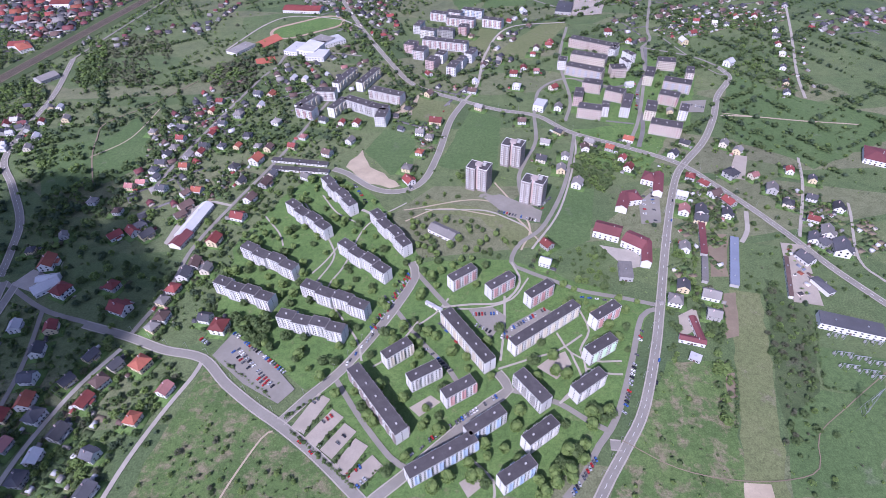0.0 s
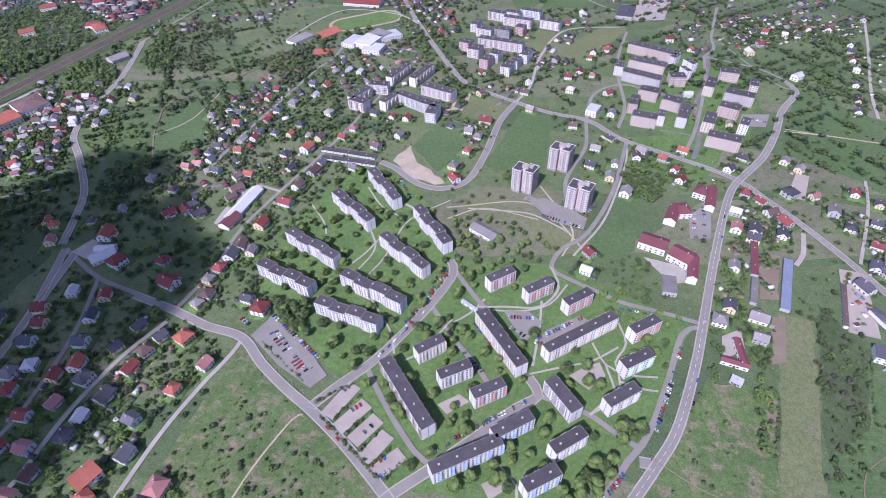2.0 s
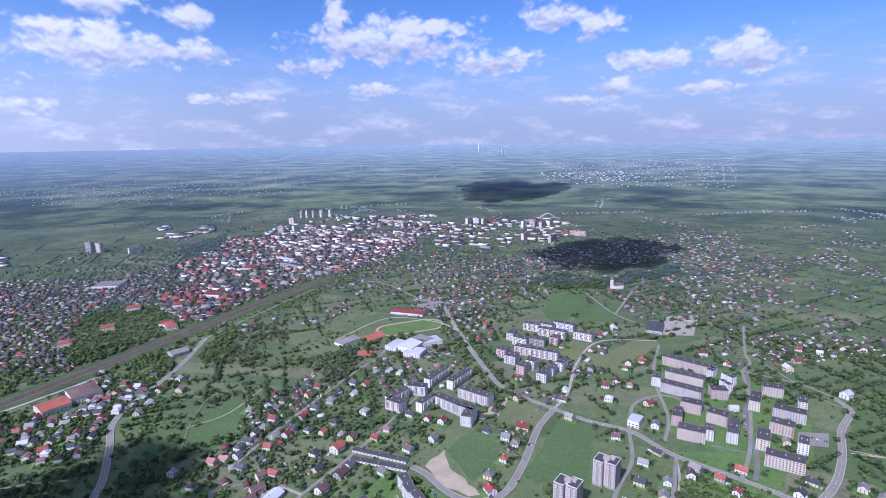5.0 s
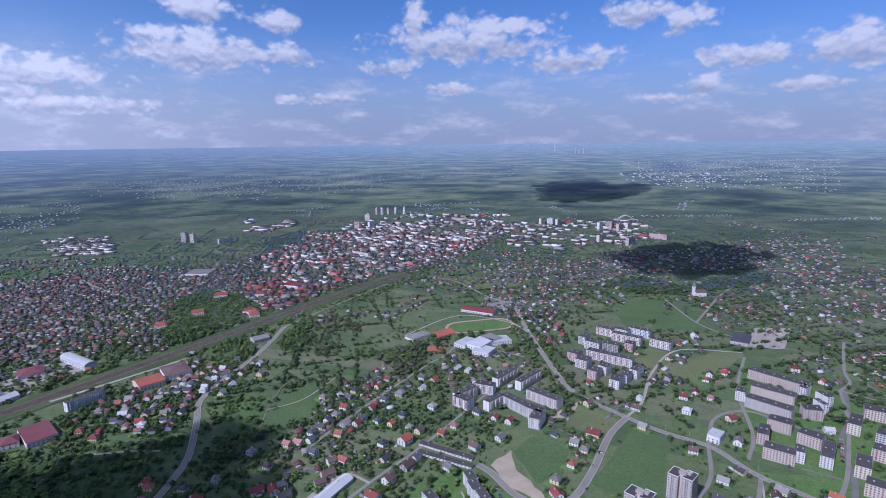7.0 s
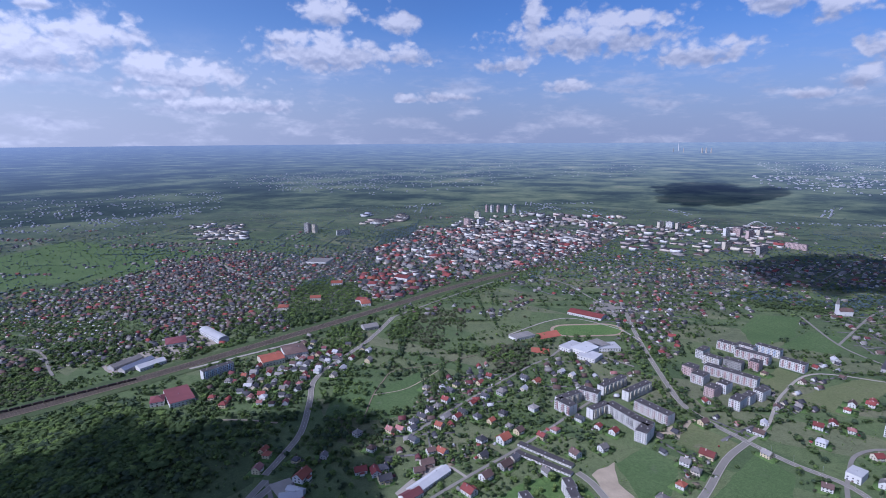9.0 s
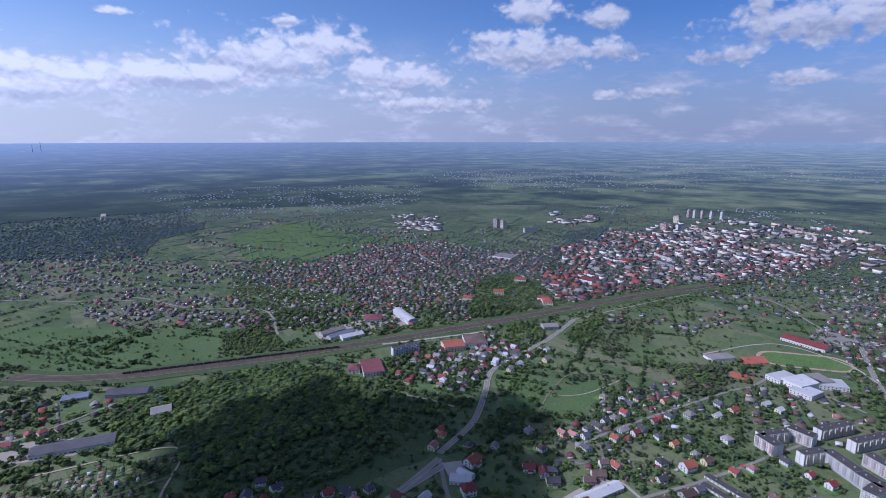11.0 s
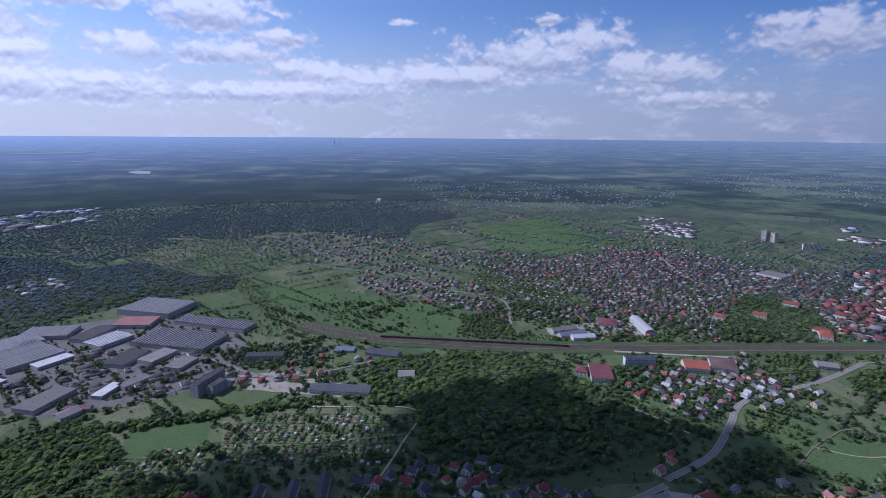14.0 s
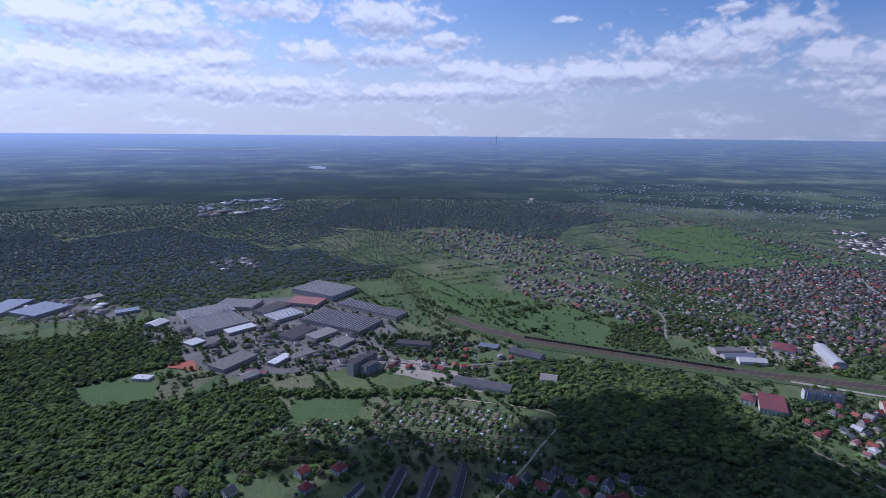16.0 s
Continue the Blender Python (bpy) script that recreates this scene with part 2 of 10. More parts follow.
def leafy(name, c1, c2, c3):
    """Foliage whose tone changes from clump to clump and over broad stretches."""
    m, nt, b = node_mat(name, 0.9, 0, 0.1)
    g = nt.nodes.new("ShaderNodeNewGeometry")
    col = ramp(nt, g.outputs["Random Per Island"], [(0.0, c1), (0.55, c2), (1.0, c3)])
    col = mix(nt, noise_tex(nt, 0.012, 3), col, mix(nt, 0.5, col, c1))
    fine = noise_tex(nt, 0.9, 3)
    col = mix(nt, ramp(nt, fine, [(0.35, (0, 0, 0)), (0.65, (0.45, 0.45, 0.45))]), col, shade(c1, 0.7))
    link(nt, col, b.inputs["Base Color"])
    glow_through = nt.nodes.new("ShaderNodeBsdfTranslucent")
    both = nt.nodes.new("ShaderNodeMixShader")
    both.inputs[0].default_value = 0.42
    link(nt, mix(nt, 1.0, col, (1.25, 1.3, 0.9), "MULTIPLY"), glow_through.inputs["Color"])
    link(nt, b.outputs[0], both.inputs[1])
    link(nt, glow_through.outputs[0], both.inputs[2])
    link(nt, both.outputs[0], nt.nodes["Material Output"].inputs["Surface"])
    return m


M = {}
M["plaster"] = plain("plaster_white", (0.58, 0.57, 0.55), 0.85, var=0.08, spread=0.08)
M["plaster_cream"] = plain("plaster_cream", (0.54, 0.49, 0.4), 0.85, var=0.08, spread=0.06)
M["plaster_yellow"] = plain("plaster_yellow", (0.55, 0.46, 0.3), 0.85, var=0.08)
M["plaster_pink"] = plain("plaster_pink", (0.5, 0.38, 0.36), 0.85, var=0.08, spread=0.06)
M["plaster_rose"] = plain("plaster_rose", (0.5, 0.425, 0.375), 0.85, var=0.1, spread=0.06)
M["plaster_red"] = plain("plaster_red", (0.45, 0.26, 0.25), 0.85, var=0.12)
M["plaster_blue"] = plain("plaster_blue", (0.38, 0.48, 0.62), 0.85, var=0.1)
M["plaster_green"] = plain("plaster_green", (0.5, 0.66, 0.48), 0.85, var=0.08)
M["concrete"] = plain("concrete_panel", (0.36, 0.35, 0.34), 0.9, var=0.15, spread=0.05)
M["concrete_warm"] = plain("concrete_panel_warm", (0.33, 0.28, 0.265), 0.9, var=0.12)
M["felt"] = plain("roof_felt_dark", (0.066, 0.06, 0.064), 0.9, var=0.3, big=0.12, spread=0.12)
M["felt_light"] = plain("roof_felt_light", (0.165, 0.155, 0.15), 0.9, var=0.25, big=0.12, spread=0.15)
M["tile_red"] = plain("roof_tiles_red", (0.2, 0.05, 0.045), 0.75, var=0.3, spread=0.3, relief=0.05)
M["tile_orange"] = plain("roof_tiles_orange", (0.27, 0.085, 0.055), 0.75, var=0.25, spread=0.2, relief=0.05)
M["tile_brown"] = plain("roof_tiles_brown", (0.115, 0.075, 0.066), 0.8, var=0.3, spread=0.3, relief=0.05)
M["tile_dark"] = plain("roof_tiles_slate", (0.07, 0.07, 0.08), 0.75, var=0.3, spread=0.35, relief=0.05)
M["tile_grey"] = plain("roof_sheets_grey", (0.205, 0.192, 0.182), 0.7, var=0.25, spread=0.3)
M["tile_white"] = plain("roof_sheets_pale", (0.42, 0.42, 0.43), 0.6, var=0.15, spread=0.15)
# bluish grey roofs and walls, with the haze of distance in their colour
M["far_roof"] = plain("roofs_haze_tinted", (0.2, 0.22, 0.26), 0.9, var=0.15)
M["far_wall"] = plain("walls_haze_tinted", (0.46, 0.48, 0.54), 0.9, var=0.1)
M["tile_pink"] = plain("roof_tiles_faded", (0.3, 0.14, 0.13), 0.8, var=0.25, spread=0.2)
M["tile_blue"] = plain("roof_sheets_blue", (0.15, 0.17, 0.225), 0.5, var=0.15, spread=0.1)
M["tile_maroon"] = plain("roof_sheets_maroon", (0.15, 0.05, 0.055), 0.7, var=0.2, spread=0.1)
M["glass"] = plain("window_glass", (0.03, 0.035, 0.045), 0.12, var=0.3, spec=0.6)
M["frame"] = plain("painted_metal_white", (0.55, 0.55, 0.55), 0.5, var=0.1)
M["steel"] = plain("galvanised_steel", (0.42, 0.43, 0.45), 0.45, 0.7, var=0.2)
M["asphalt"] = plain("asphalt", (0.205, 0.192, 0.17), 0.9, var=0.2, big=0.04, fine=0.5)
M["asphalt_mid"] = plain("asphalt_patched", (0.15, 0.142, 0.14), 0.9, var=0.25, big=0.05, fine=0.5)
M["asphalt_dark"] = plain("asphalt_fresh", (0.1, 0.1, 0.105), 0.9, var=0.2, big=0.04, fine=0.5)
M["paving"] = plain("concrete_paving", (0.31, 0.285, 0.25), 0.9, var=0.2, big=0.06, fine=0.6)
M["gravel"] = plain("gravel_yard", (0.3, 0.265, 0.225), 0.95, var=0.2, big=0.05, fine=0.7, relief=0.05)
M["yard"] = plain("concrete_yard", (0.15, 0.142, 0.135), 0.95, var=0.35, big=0.03, fine=0.3)
M["sand"] = plain("bare_sandy_soil", (0.36, 0.3, 0.22), 0.95, var=0.25, big=0.05, fine=0.5)
M["soil"] = plain("dry_soil", (0.2, 0.16, 0.115), 0.95, var=0.3, big=0.03, fine=0.4)
M["paint"] = plain("road_paint_white", (0.75, 0.75, 0.73), 0.7, var=0.1)
M["track"] = plain("worn_cinder_track", (0.34, 0.25, 0.19), 0.95, var=0.2)
M["clay"] = plain("red_clay_court", (0.33, 0.1, 0.065), 0.9, var=0.15)
M["bark"] = plain("tree_bark", (0.1, 0.075, 0.055), 0.95, var=0.3)
M["rubber"] = plain("tyre_rubber", (0.02, 0.02, 0.02), 0.9, var=0.2)
M["ballast"] = plain("track_ballast", (0.074, 0.06, 0.046), 0.95, var=0.25, fine=0.6)
M["forest_floor"] = plain("forest_floor", (0.07, 0.09, 0.048), 0.95, var=0.35, big=0.03, fine=0.3)
M["track_bed"] = plain("worn_track_bed", (0.105, 0.084, 0.062), 0.95, var=0.25, fine=0.6)
M["rail"] = plain("rail_steel", (0.2, 0.17, 0.15), 0.5, 0.6)
M["water"] = plain("water", (0.3, 0.36, 0.42), 0.3, var=0.1, spec=0.5)
for car_name, c in (("white", (0.75, 0.75, 0.75)), ("silver", (0.4, 0.41, 0.43)), ("black", (0.02, 0.02, 0.025)), ("red", (0.4, 0.03, 0.03)), ("blue", (0.05, 0.12, 0.35)), ("grey", (0.12, 0.12, 0.13))):
    M["car_" + car_name] = plain("car_paint_" + car_name, c, 0.25, 0.2, var=0.05, spec=0.6)
M["leaf_light"] = leafy("leaves_spring", (0.126, 0.189, 0.064), (0.175, 0.246, 0.081), (0.231, 0.305, 0.101))
M["leaf_mid"] = leafy("leaves_mid", (0.085, 0.128, 0.054), (0.122, 0.173, 0.071), (0.168, 0.224, 0.088))
M["leaf_dark"] = leafy("needles_dark", (0.068, 0.102, 0.062), (0.094, 0.133, 0.078), (0.125, 0.168, 0.095))
M["leaf_brown"] = leafy("bare_twigs", (0.112, 0.119, 0.081), (0.14, 0.147, 0.095), (0.147, 0.175, 0.095))
# distant foliage with blue haze mixed into its colour
M["leaf_far"] = leafy("far_woods_hazed", (0.108, 0.152, 0.188), (0.132, 0.182, 0.216), (0.158, 0.212, 0.24))


def grass(name, c1, c2, c3, big, dry, dry_at):
    """Meadow: broad tones, tufts, and dry patches."""
    m, nt, b = node_mat(name, 0.95, 0, 0.1)
    n1 = noise_tex(nt, big, 5, 0.65)
    col = ramp(nt, n1, [(0.3, c1), (0.5, c2), (0.7, c3)])
    n2 = noise_tex(nt, big * 2.7 + 0.011, 6, 0.7)
    col = mix(nt, ramp(nt, n2, [(dry_at, (0, 0, 0)), (dry_at + 0.12, (0.8, 0.8, 0.8))]), col, dry)
    n3 = noise_tex(nt, 0.22, 6, 0.75)
    col = mix(nt, ramp(nt, n3, [(0.42, (0, 0, 0)), (0.68, (0.65, 0.65, 0.65))]), col, shade(c1, 0.6))
    n4 = noise_tex(nt, 0.75, 4, 0.7)
    col = mix(nt, 1.0, col, ramp(nt, n4, [(0.3, (0.72, 0.72, 0.72)), (0.7, (1.25, 1.25, 1.25))]), "MULTIPLY")
    link(nt, col, b.inputs["Base Color"])
    bump(nt, b, n3, 0.5, 0.5)
    return m


M["grass"] = grass("lawn", (0.072, 0.124, 0.042), (0.094, 0.156, 0.05), (0.116, 0.178, 0.06), 0.03, (0.17, 0.165, 0.095), 0.58)
M["meadow"] = grass("rough_meadow", (0.06, 0.098, 0.036), (0.084, 0.13, 0.046), (0.108, 0.155, 0.056), 0.022, (0.205, 0.165, 0.12), 0.49)
M["field_green"] = grass("field_green", (0.064, 0.104, 0.042), (0.08, 0.124, 0.05), (0.096, 0.138, 0.06), 0.01, (0.128, 0.145, 0.098), 0.6)
M["field_pale"] = grass("field_pale", (0.108, 0.13, 0.06), (0.13, 0.148, 0.07), (0.15, 0.16, 0.082), 0.012, (0.18, 0.155, 0.12), 0.58)
M["field_dark"] = grass("rough_shrub_ground", (0.05, 0.075, 0.036), (0.066, 0.092, 0.042), (0.088, 0.11, 0.053), 0.01, (0.114, 0.1, 0.091), 0.6)


def ground_mat():
    """The open country: gardens and meadows nearby, a mosaic of strip fields and woods further off."""
    m, nt, b = node_mat("open_country", 0.95, 0, 0.1)
    g = nt.nodes.new("ShaderNodeNewGeometry")
    pos = g.outputs["Position"]
    n1 = noise_tex(nt, 0.006, 6, 0.65, pos)
    col = ramp(nt, n1, [(0.3, (0.056, 0.082, 0.042)), (0.48, (0.088, 0.122, 0.054)), (0.62, (0.12, 0.145, 0.07)), (0.75, (0.165, 0.15, 0.105))])
    mp = nt.nodes.new("ShaderNodeMapping")
    mp.inputs["Rotation"].default_value, mp.inputs["Scale"].default_value = (0, 0, 0.5), (0.004, 0.014, 0.004)
    link(nt, pos, mp.inputs["Vector"])
    v = nt.nodes.new("ShaderNodeTexVoronoi")
    v.inputs["Scale"].default_value = 1.0
    link(nt, mp.outputs[0], v.inputs["Vector"])
    sep = nt.nodes.new("ShaderNodeSeparateColor")
    link(nt, v.outputs["Color"], sep.inputs[0])
    fields = ramp(nt, sep.outputs[0], [(0.0, (0.05, 0.08, 0.04)), (0.4, (0.08, 0.118, 0.052)), (0.7, (0.115, 0.14, 0.068)), (0.95, (0.185, 0.16, 0.12))])
    col = mix(nt, 0.45, col, fields)
    n3 = noise_tex(nt, 0.1, 8, 0.8, pos)
    col = mix(nt, ramp(nt, n3, [(0.46, (0, 0, 0)), (0.7, (0.6, 0.6, 0.6))]), col, (0.036, 0.052, 0.022))
    n4 = noise_tex(nt, 0.6, 4, 0.7, pos)
    col = mix(nt, 1.0, col, ramp(nt, n4, [(0.32, (0.68, 0.68, 0.68)), (0.68, (1.34, 1.34, 1.34))]), "MULTIPLY")
    # thickets and hedgerows of the further country
    ln = nt.nodes.new("ShaderNodeVectorMath")
    ln.operation = "LENGTH"
    link(nt, pos, ln.inputs[0])
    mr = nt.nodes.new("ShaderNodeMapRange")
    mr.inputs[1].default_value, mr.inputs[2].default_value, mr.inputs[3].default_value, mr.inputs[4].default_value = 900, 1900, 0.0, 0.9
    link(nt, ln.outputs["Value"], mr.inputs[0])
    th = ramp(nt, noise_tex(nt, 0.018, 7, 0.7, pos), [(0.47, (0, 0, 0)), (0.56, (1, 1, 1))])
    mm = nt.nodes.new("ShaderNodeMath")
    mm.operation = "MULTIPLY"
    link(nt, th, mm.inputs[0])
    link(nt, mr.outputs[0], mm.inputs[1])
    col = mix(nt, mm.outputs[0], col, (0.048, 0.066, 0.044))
    # woods and dark pastures take over further out, their colour blued for haze
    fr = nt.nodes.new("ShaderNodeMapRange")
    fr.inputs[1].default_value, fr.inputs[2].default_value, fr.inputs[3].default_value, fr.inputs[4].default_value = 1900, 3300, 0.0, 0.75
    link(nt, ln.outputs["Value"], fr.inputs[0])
    wild_hazed = ramp(nt, noise_tex(nt, 0.003, 7, 0.65, pos), [(0.4, (0.036, 0.052, 0.054)), (0.52, (0.066, 0.09, 0.076)), (0.62, (0.105, 0.13, 0.092))])
    col = mix(nt, fr.outputs[0], col, wild_hazed)
    link(nt, col, b.inputs["Base Color"])
    bump(nt, b, n3, 0.6, 1.0)
    return m


M["ground"] = ground_mat()


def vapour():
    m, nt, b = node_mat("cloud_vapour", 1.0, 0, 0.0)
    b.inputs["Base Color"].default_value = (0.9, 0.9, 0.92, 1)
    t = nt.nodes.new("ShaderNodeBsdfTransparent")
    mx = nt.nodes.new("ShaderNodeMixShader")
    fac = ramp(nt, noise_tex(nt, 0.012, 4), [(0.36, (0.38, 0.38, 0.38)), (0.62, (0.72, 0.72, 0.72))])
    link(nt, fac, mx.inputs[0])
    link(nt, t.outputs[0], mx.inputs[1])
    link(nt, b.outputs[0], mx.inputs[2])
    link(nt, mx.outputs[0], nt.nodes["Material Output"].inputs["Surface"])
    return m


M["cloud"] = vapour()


def far_mat():
    """Far country: blue-green woods and pale fields, with haze painted as a glow that brightens towards the horizon."""
    m, nt, b = node_mat("far_country_hazed", 1.0, 0, 0.0)
    g = nt.nodes.new("ShaderNodeNewGeometry")
    # the land's own coordinates: the distance before it closes in, along the same heading
    flat = nt.nodes.new("ShaderNodeVectorMath")
    flat.operation = "MULTIPLY"
    flat.inputs[1].default_value = (1, 1, 0)
    link(nt, g.outputs["Position"], flat.inputs[0])
    dist = nt.nodes.new("ShaderNodeVectorMath")
    dist.operation = "LENGTH"
    link(nt, flat.outputs[0], dist.inputs[0])
    rest = nt.nodes.new("ShaderNodeMapRange")
    rest.inputs[1].default_value, rest.inputs[2].default_value, rest.inputs[3].default_value, rest.inputs[4].default_value = FLAT, RIM, 1.0, 0.03
    link(nt, dist.outputs["Value"], rest.inputs[0])
    far = nt.nodes.new("ShaderNodeMath")
    far.operation = "DIVIDE"
    far.inputs[0].default_value = 0.0011 * FLAT
    link(nt, rest.outputs[0], far.inputs[1])
    unit = nt.nodes.new("ShaderNodeVectorMath")
    unit.operation = "NORMALIZE"
    link(nt, flat.outputs[0], unit.inputs[0])
    true = nt.nodes.new("ShaderNodeVectorMath")
    true.operation = "SCALE"
    link(nt, unit.outputs[0], true.inputs[0])
    link(nt, far.outputs[0], true.inputs["Scale"])
    n1 = nt.nodes.new("ShaderNodeTexNoise")
    n1.inputs["Scale"].default_value, n1.inputs["Detail"].default_value, n1.inputs["Roughness"].default_value = 1.6, 9, 0.68
    link(nt, true.outputs[0], n1.inputs["Vector"])
    sx = nt.nodes.new("ShaderNodeSeparateXYZ")
    link(nt, g.outputs["Position"], sx.inputs[0])
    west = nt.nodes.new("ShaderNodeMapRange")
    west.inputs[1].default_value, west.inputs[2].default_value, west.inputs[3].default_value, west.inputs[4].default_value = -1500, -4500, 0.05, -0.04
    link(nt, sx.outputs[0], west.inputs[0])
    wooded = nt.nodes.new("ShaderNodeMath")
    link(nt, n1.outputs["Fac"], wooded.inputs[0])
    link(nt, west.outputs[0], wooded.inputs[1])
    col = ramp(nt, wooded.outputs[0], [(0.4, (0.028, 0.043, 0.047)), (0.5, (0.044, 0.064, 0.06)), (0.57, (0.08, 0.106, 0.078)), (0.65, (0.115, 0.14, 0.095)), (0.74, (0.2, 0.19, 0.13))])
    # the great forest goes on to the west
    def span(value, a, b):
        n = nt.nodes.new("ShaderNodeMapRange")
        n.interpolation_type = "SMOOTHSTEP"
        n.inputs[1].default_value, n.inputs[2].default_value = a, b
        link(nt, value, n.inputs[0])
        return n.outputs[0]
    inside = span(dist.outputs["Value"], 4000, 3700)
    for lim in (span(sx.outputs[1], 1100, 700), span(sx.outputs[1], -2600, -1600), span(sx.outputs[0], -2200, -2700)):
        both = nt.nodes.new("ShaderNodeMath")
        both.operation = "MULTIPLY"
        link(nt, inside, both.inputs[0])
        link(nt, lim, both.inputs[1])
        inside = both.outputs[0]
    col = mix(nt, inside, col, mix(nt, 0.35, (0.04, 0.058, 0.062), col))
    link(nt, col, b.inputs["Base Color"])
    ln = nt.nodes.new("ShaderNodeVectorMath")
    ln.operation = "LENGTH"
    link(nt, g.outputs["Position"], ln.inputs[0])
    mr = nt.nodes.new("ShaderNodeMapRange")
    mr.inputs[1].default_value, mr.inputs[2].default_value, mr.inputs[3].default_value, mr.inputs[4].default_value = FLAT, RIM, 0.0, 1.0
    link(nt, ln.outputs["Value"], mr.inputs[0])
    # aerial haze put in as blue emission, growing from FLAT to RIM
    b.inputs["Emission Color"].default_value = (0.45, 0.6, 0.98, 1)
    # the glow standing in for haze is brighter towards the sun's side
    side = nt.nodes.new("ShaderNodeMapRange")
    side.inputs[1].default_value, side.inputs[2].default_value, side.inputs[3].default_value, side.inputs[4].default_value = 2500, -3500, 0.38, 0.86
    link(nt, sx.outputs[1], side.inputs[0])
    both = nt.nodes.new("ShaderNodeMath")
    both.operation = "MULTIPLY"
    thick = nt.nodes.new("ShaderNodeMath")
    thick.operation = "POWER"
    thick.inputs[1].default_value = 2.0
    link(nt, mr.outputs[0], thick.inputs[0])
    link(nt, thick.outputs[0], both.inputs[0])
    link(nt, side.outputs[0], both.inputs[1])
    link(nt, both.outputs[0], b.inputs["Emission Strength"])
    return m


# ---------- mesh helpers ----------
class Build:
    """Collects boxes, prisms and sheets for one mesh."""

    def __init__(self):
        self.v, self.f = [], []

    def add(self, verts, faces):
        o = len(self.v)
        self.v += [tuple(p) for p in verts]
        self.f += [tuple(o + i for i in q) for q in faces]
        return self

    def box(self, x0, x1, y0, y1, z0, z1):
        p = [(x, y, z) for z in (z0, z1) for x, y in ((x0, y0), (x1, y0), (x1, y1), (x0, y1))]
        return self.add(p, [(3, 2, 1, 0), (4, 5, 6, 7), (0, 1, 5, 4), (1, 2, 6, 5), (2, 3, 7, 6), (3, 0, 4, 7)])

    def panel(self, x0, x1, y0, y1, z0, z1):
        """A shallow box set into a wall: its front at y1 and its four edges."""
        p = [(x0, y1, z0), (x1, y1, z0), (x1, y1, z1), (x0, y1, z1), (x0, y0, z0), (x1, y0, z0), (x1, y0, z1), (x0, y0, z1)]
        f = [(0, 1, 2, 3), (0, 4, 5, 1), (1, 5, 6, 2), (2, 6, 7, 3), (3, 7, 4, 0)]
        return self.add(p, f if y1 < y0 else [q[::-1] for q in f])

    def gable(self, x0, x1, y0, y1, z0, z1, t=0.25):
        """Two roof slopes with a ridge along x and the thickness t."""
        ym = (y0 + y1) / 2
        p = []
        for x in (x0, x1):
            p += [(x, y0, z0), (x, ym, z1), (x, y1, z0), (x, y1, z0 - t), (x, ym, z1 - t), (x, y0, z0 - t)]
        return self.add(p, [(0, 6, 7, 1), (1, 7, 8, 2), (2, 8, 9, 3), (3, 9, 10, 4), (4, 10, 11, 5), (5, 11, 6, 0), (5, 0, 1, 4), (4, 1, 2, 3), (6, 11, 10, 7), (7, 10, 9, 8)])

    def hip(self, x0, x1, y0, y1, z0, z1, run, t=0.2):
        ym = (y0 + y1) / 2
        p = [(x0, y0, z0), (x1, y0, z0), (x1, y1, z0), (x0, y1, z0), (x0 + run, ym, z1), (x1 - run, ym, z1)]
        p += [(x, y, z - t) for x, y, z in p[:4]]
        return self.add(p, [(0, 1, 5, 4), (1, 2, 5), (2, 3, 4, 5), (3, 0, 4), (6, 7, 1, 0), (7, 8, 2, 1), (8, 9, 3, 2), (9, 6, 0, 3), (9, 8, 7, 6)])

    def tube(self, a, b, r0, r1, n=6):
        a, b = Vector(a), Vector(b)
        w = (b - a).normalized()
        u = w.orthogonal().normalized()
        s = w.cross(u)
        ring = [u * math.cos(2 * math.pi * i / n) + s * math.sin(2 * math.pi * i / n) for i in range(n)]
        p = [a + q * r0 for q in ring] + [b + q * r1 for q in ring]
        return self.add(p, [(i, (i + 1) % n, n + (i + 1) % n, n + i) for i in range(n)] + [tuple(range(n, 2 * n)), tuple(reversed(range(n)))])

    def mesh(self, name, mat):
        me = bpy.data.meshes.new(name)
        me.from_pydata(self.v, [], self.f)
        me.materials.append(mat)
        me.update()
        return me


def part(name, build, mat, parent, label="", m=None):
    data = build.mesh(name, mat) if isinstance(build, Build) else build
    ob = new(name, data)
    ob.parent = parent
    if m is not None:
        ob.matrix_basis = m
    return tagged(ob, label)


def thing(name, m, label, category, group="", kind=""):
    ob = new(name)
    ob.matrix_basis = m
    return tagged(ob, label, category, group, kind)


def structure(name, build, mat, label, category, kind="structure"):
    ob = new(name, build.mesh(name, mat))
    return tagged(ob, label, category, "", kind)


# ---------- land ----------
FLAT = 3300.0
RIM = 4950.0


def lay(x, y, up=0.0):
    """Far country rises and closes in beyond FLAT, so that the horizon stands inside the rim."""
    r = math.hypot(x, y)
    if r <= FLAT:
        return x, y, up
    q = FLAT + (RIM - FLAT) * (1 - FLAT / r)
    k = q / r
    return x * k, y * k, EYE_H * (1 - k) * 0.965 + up


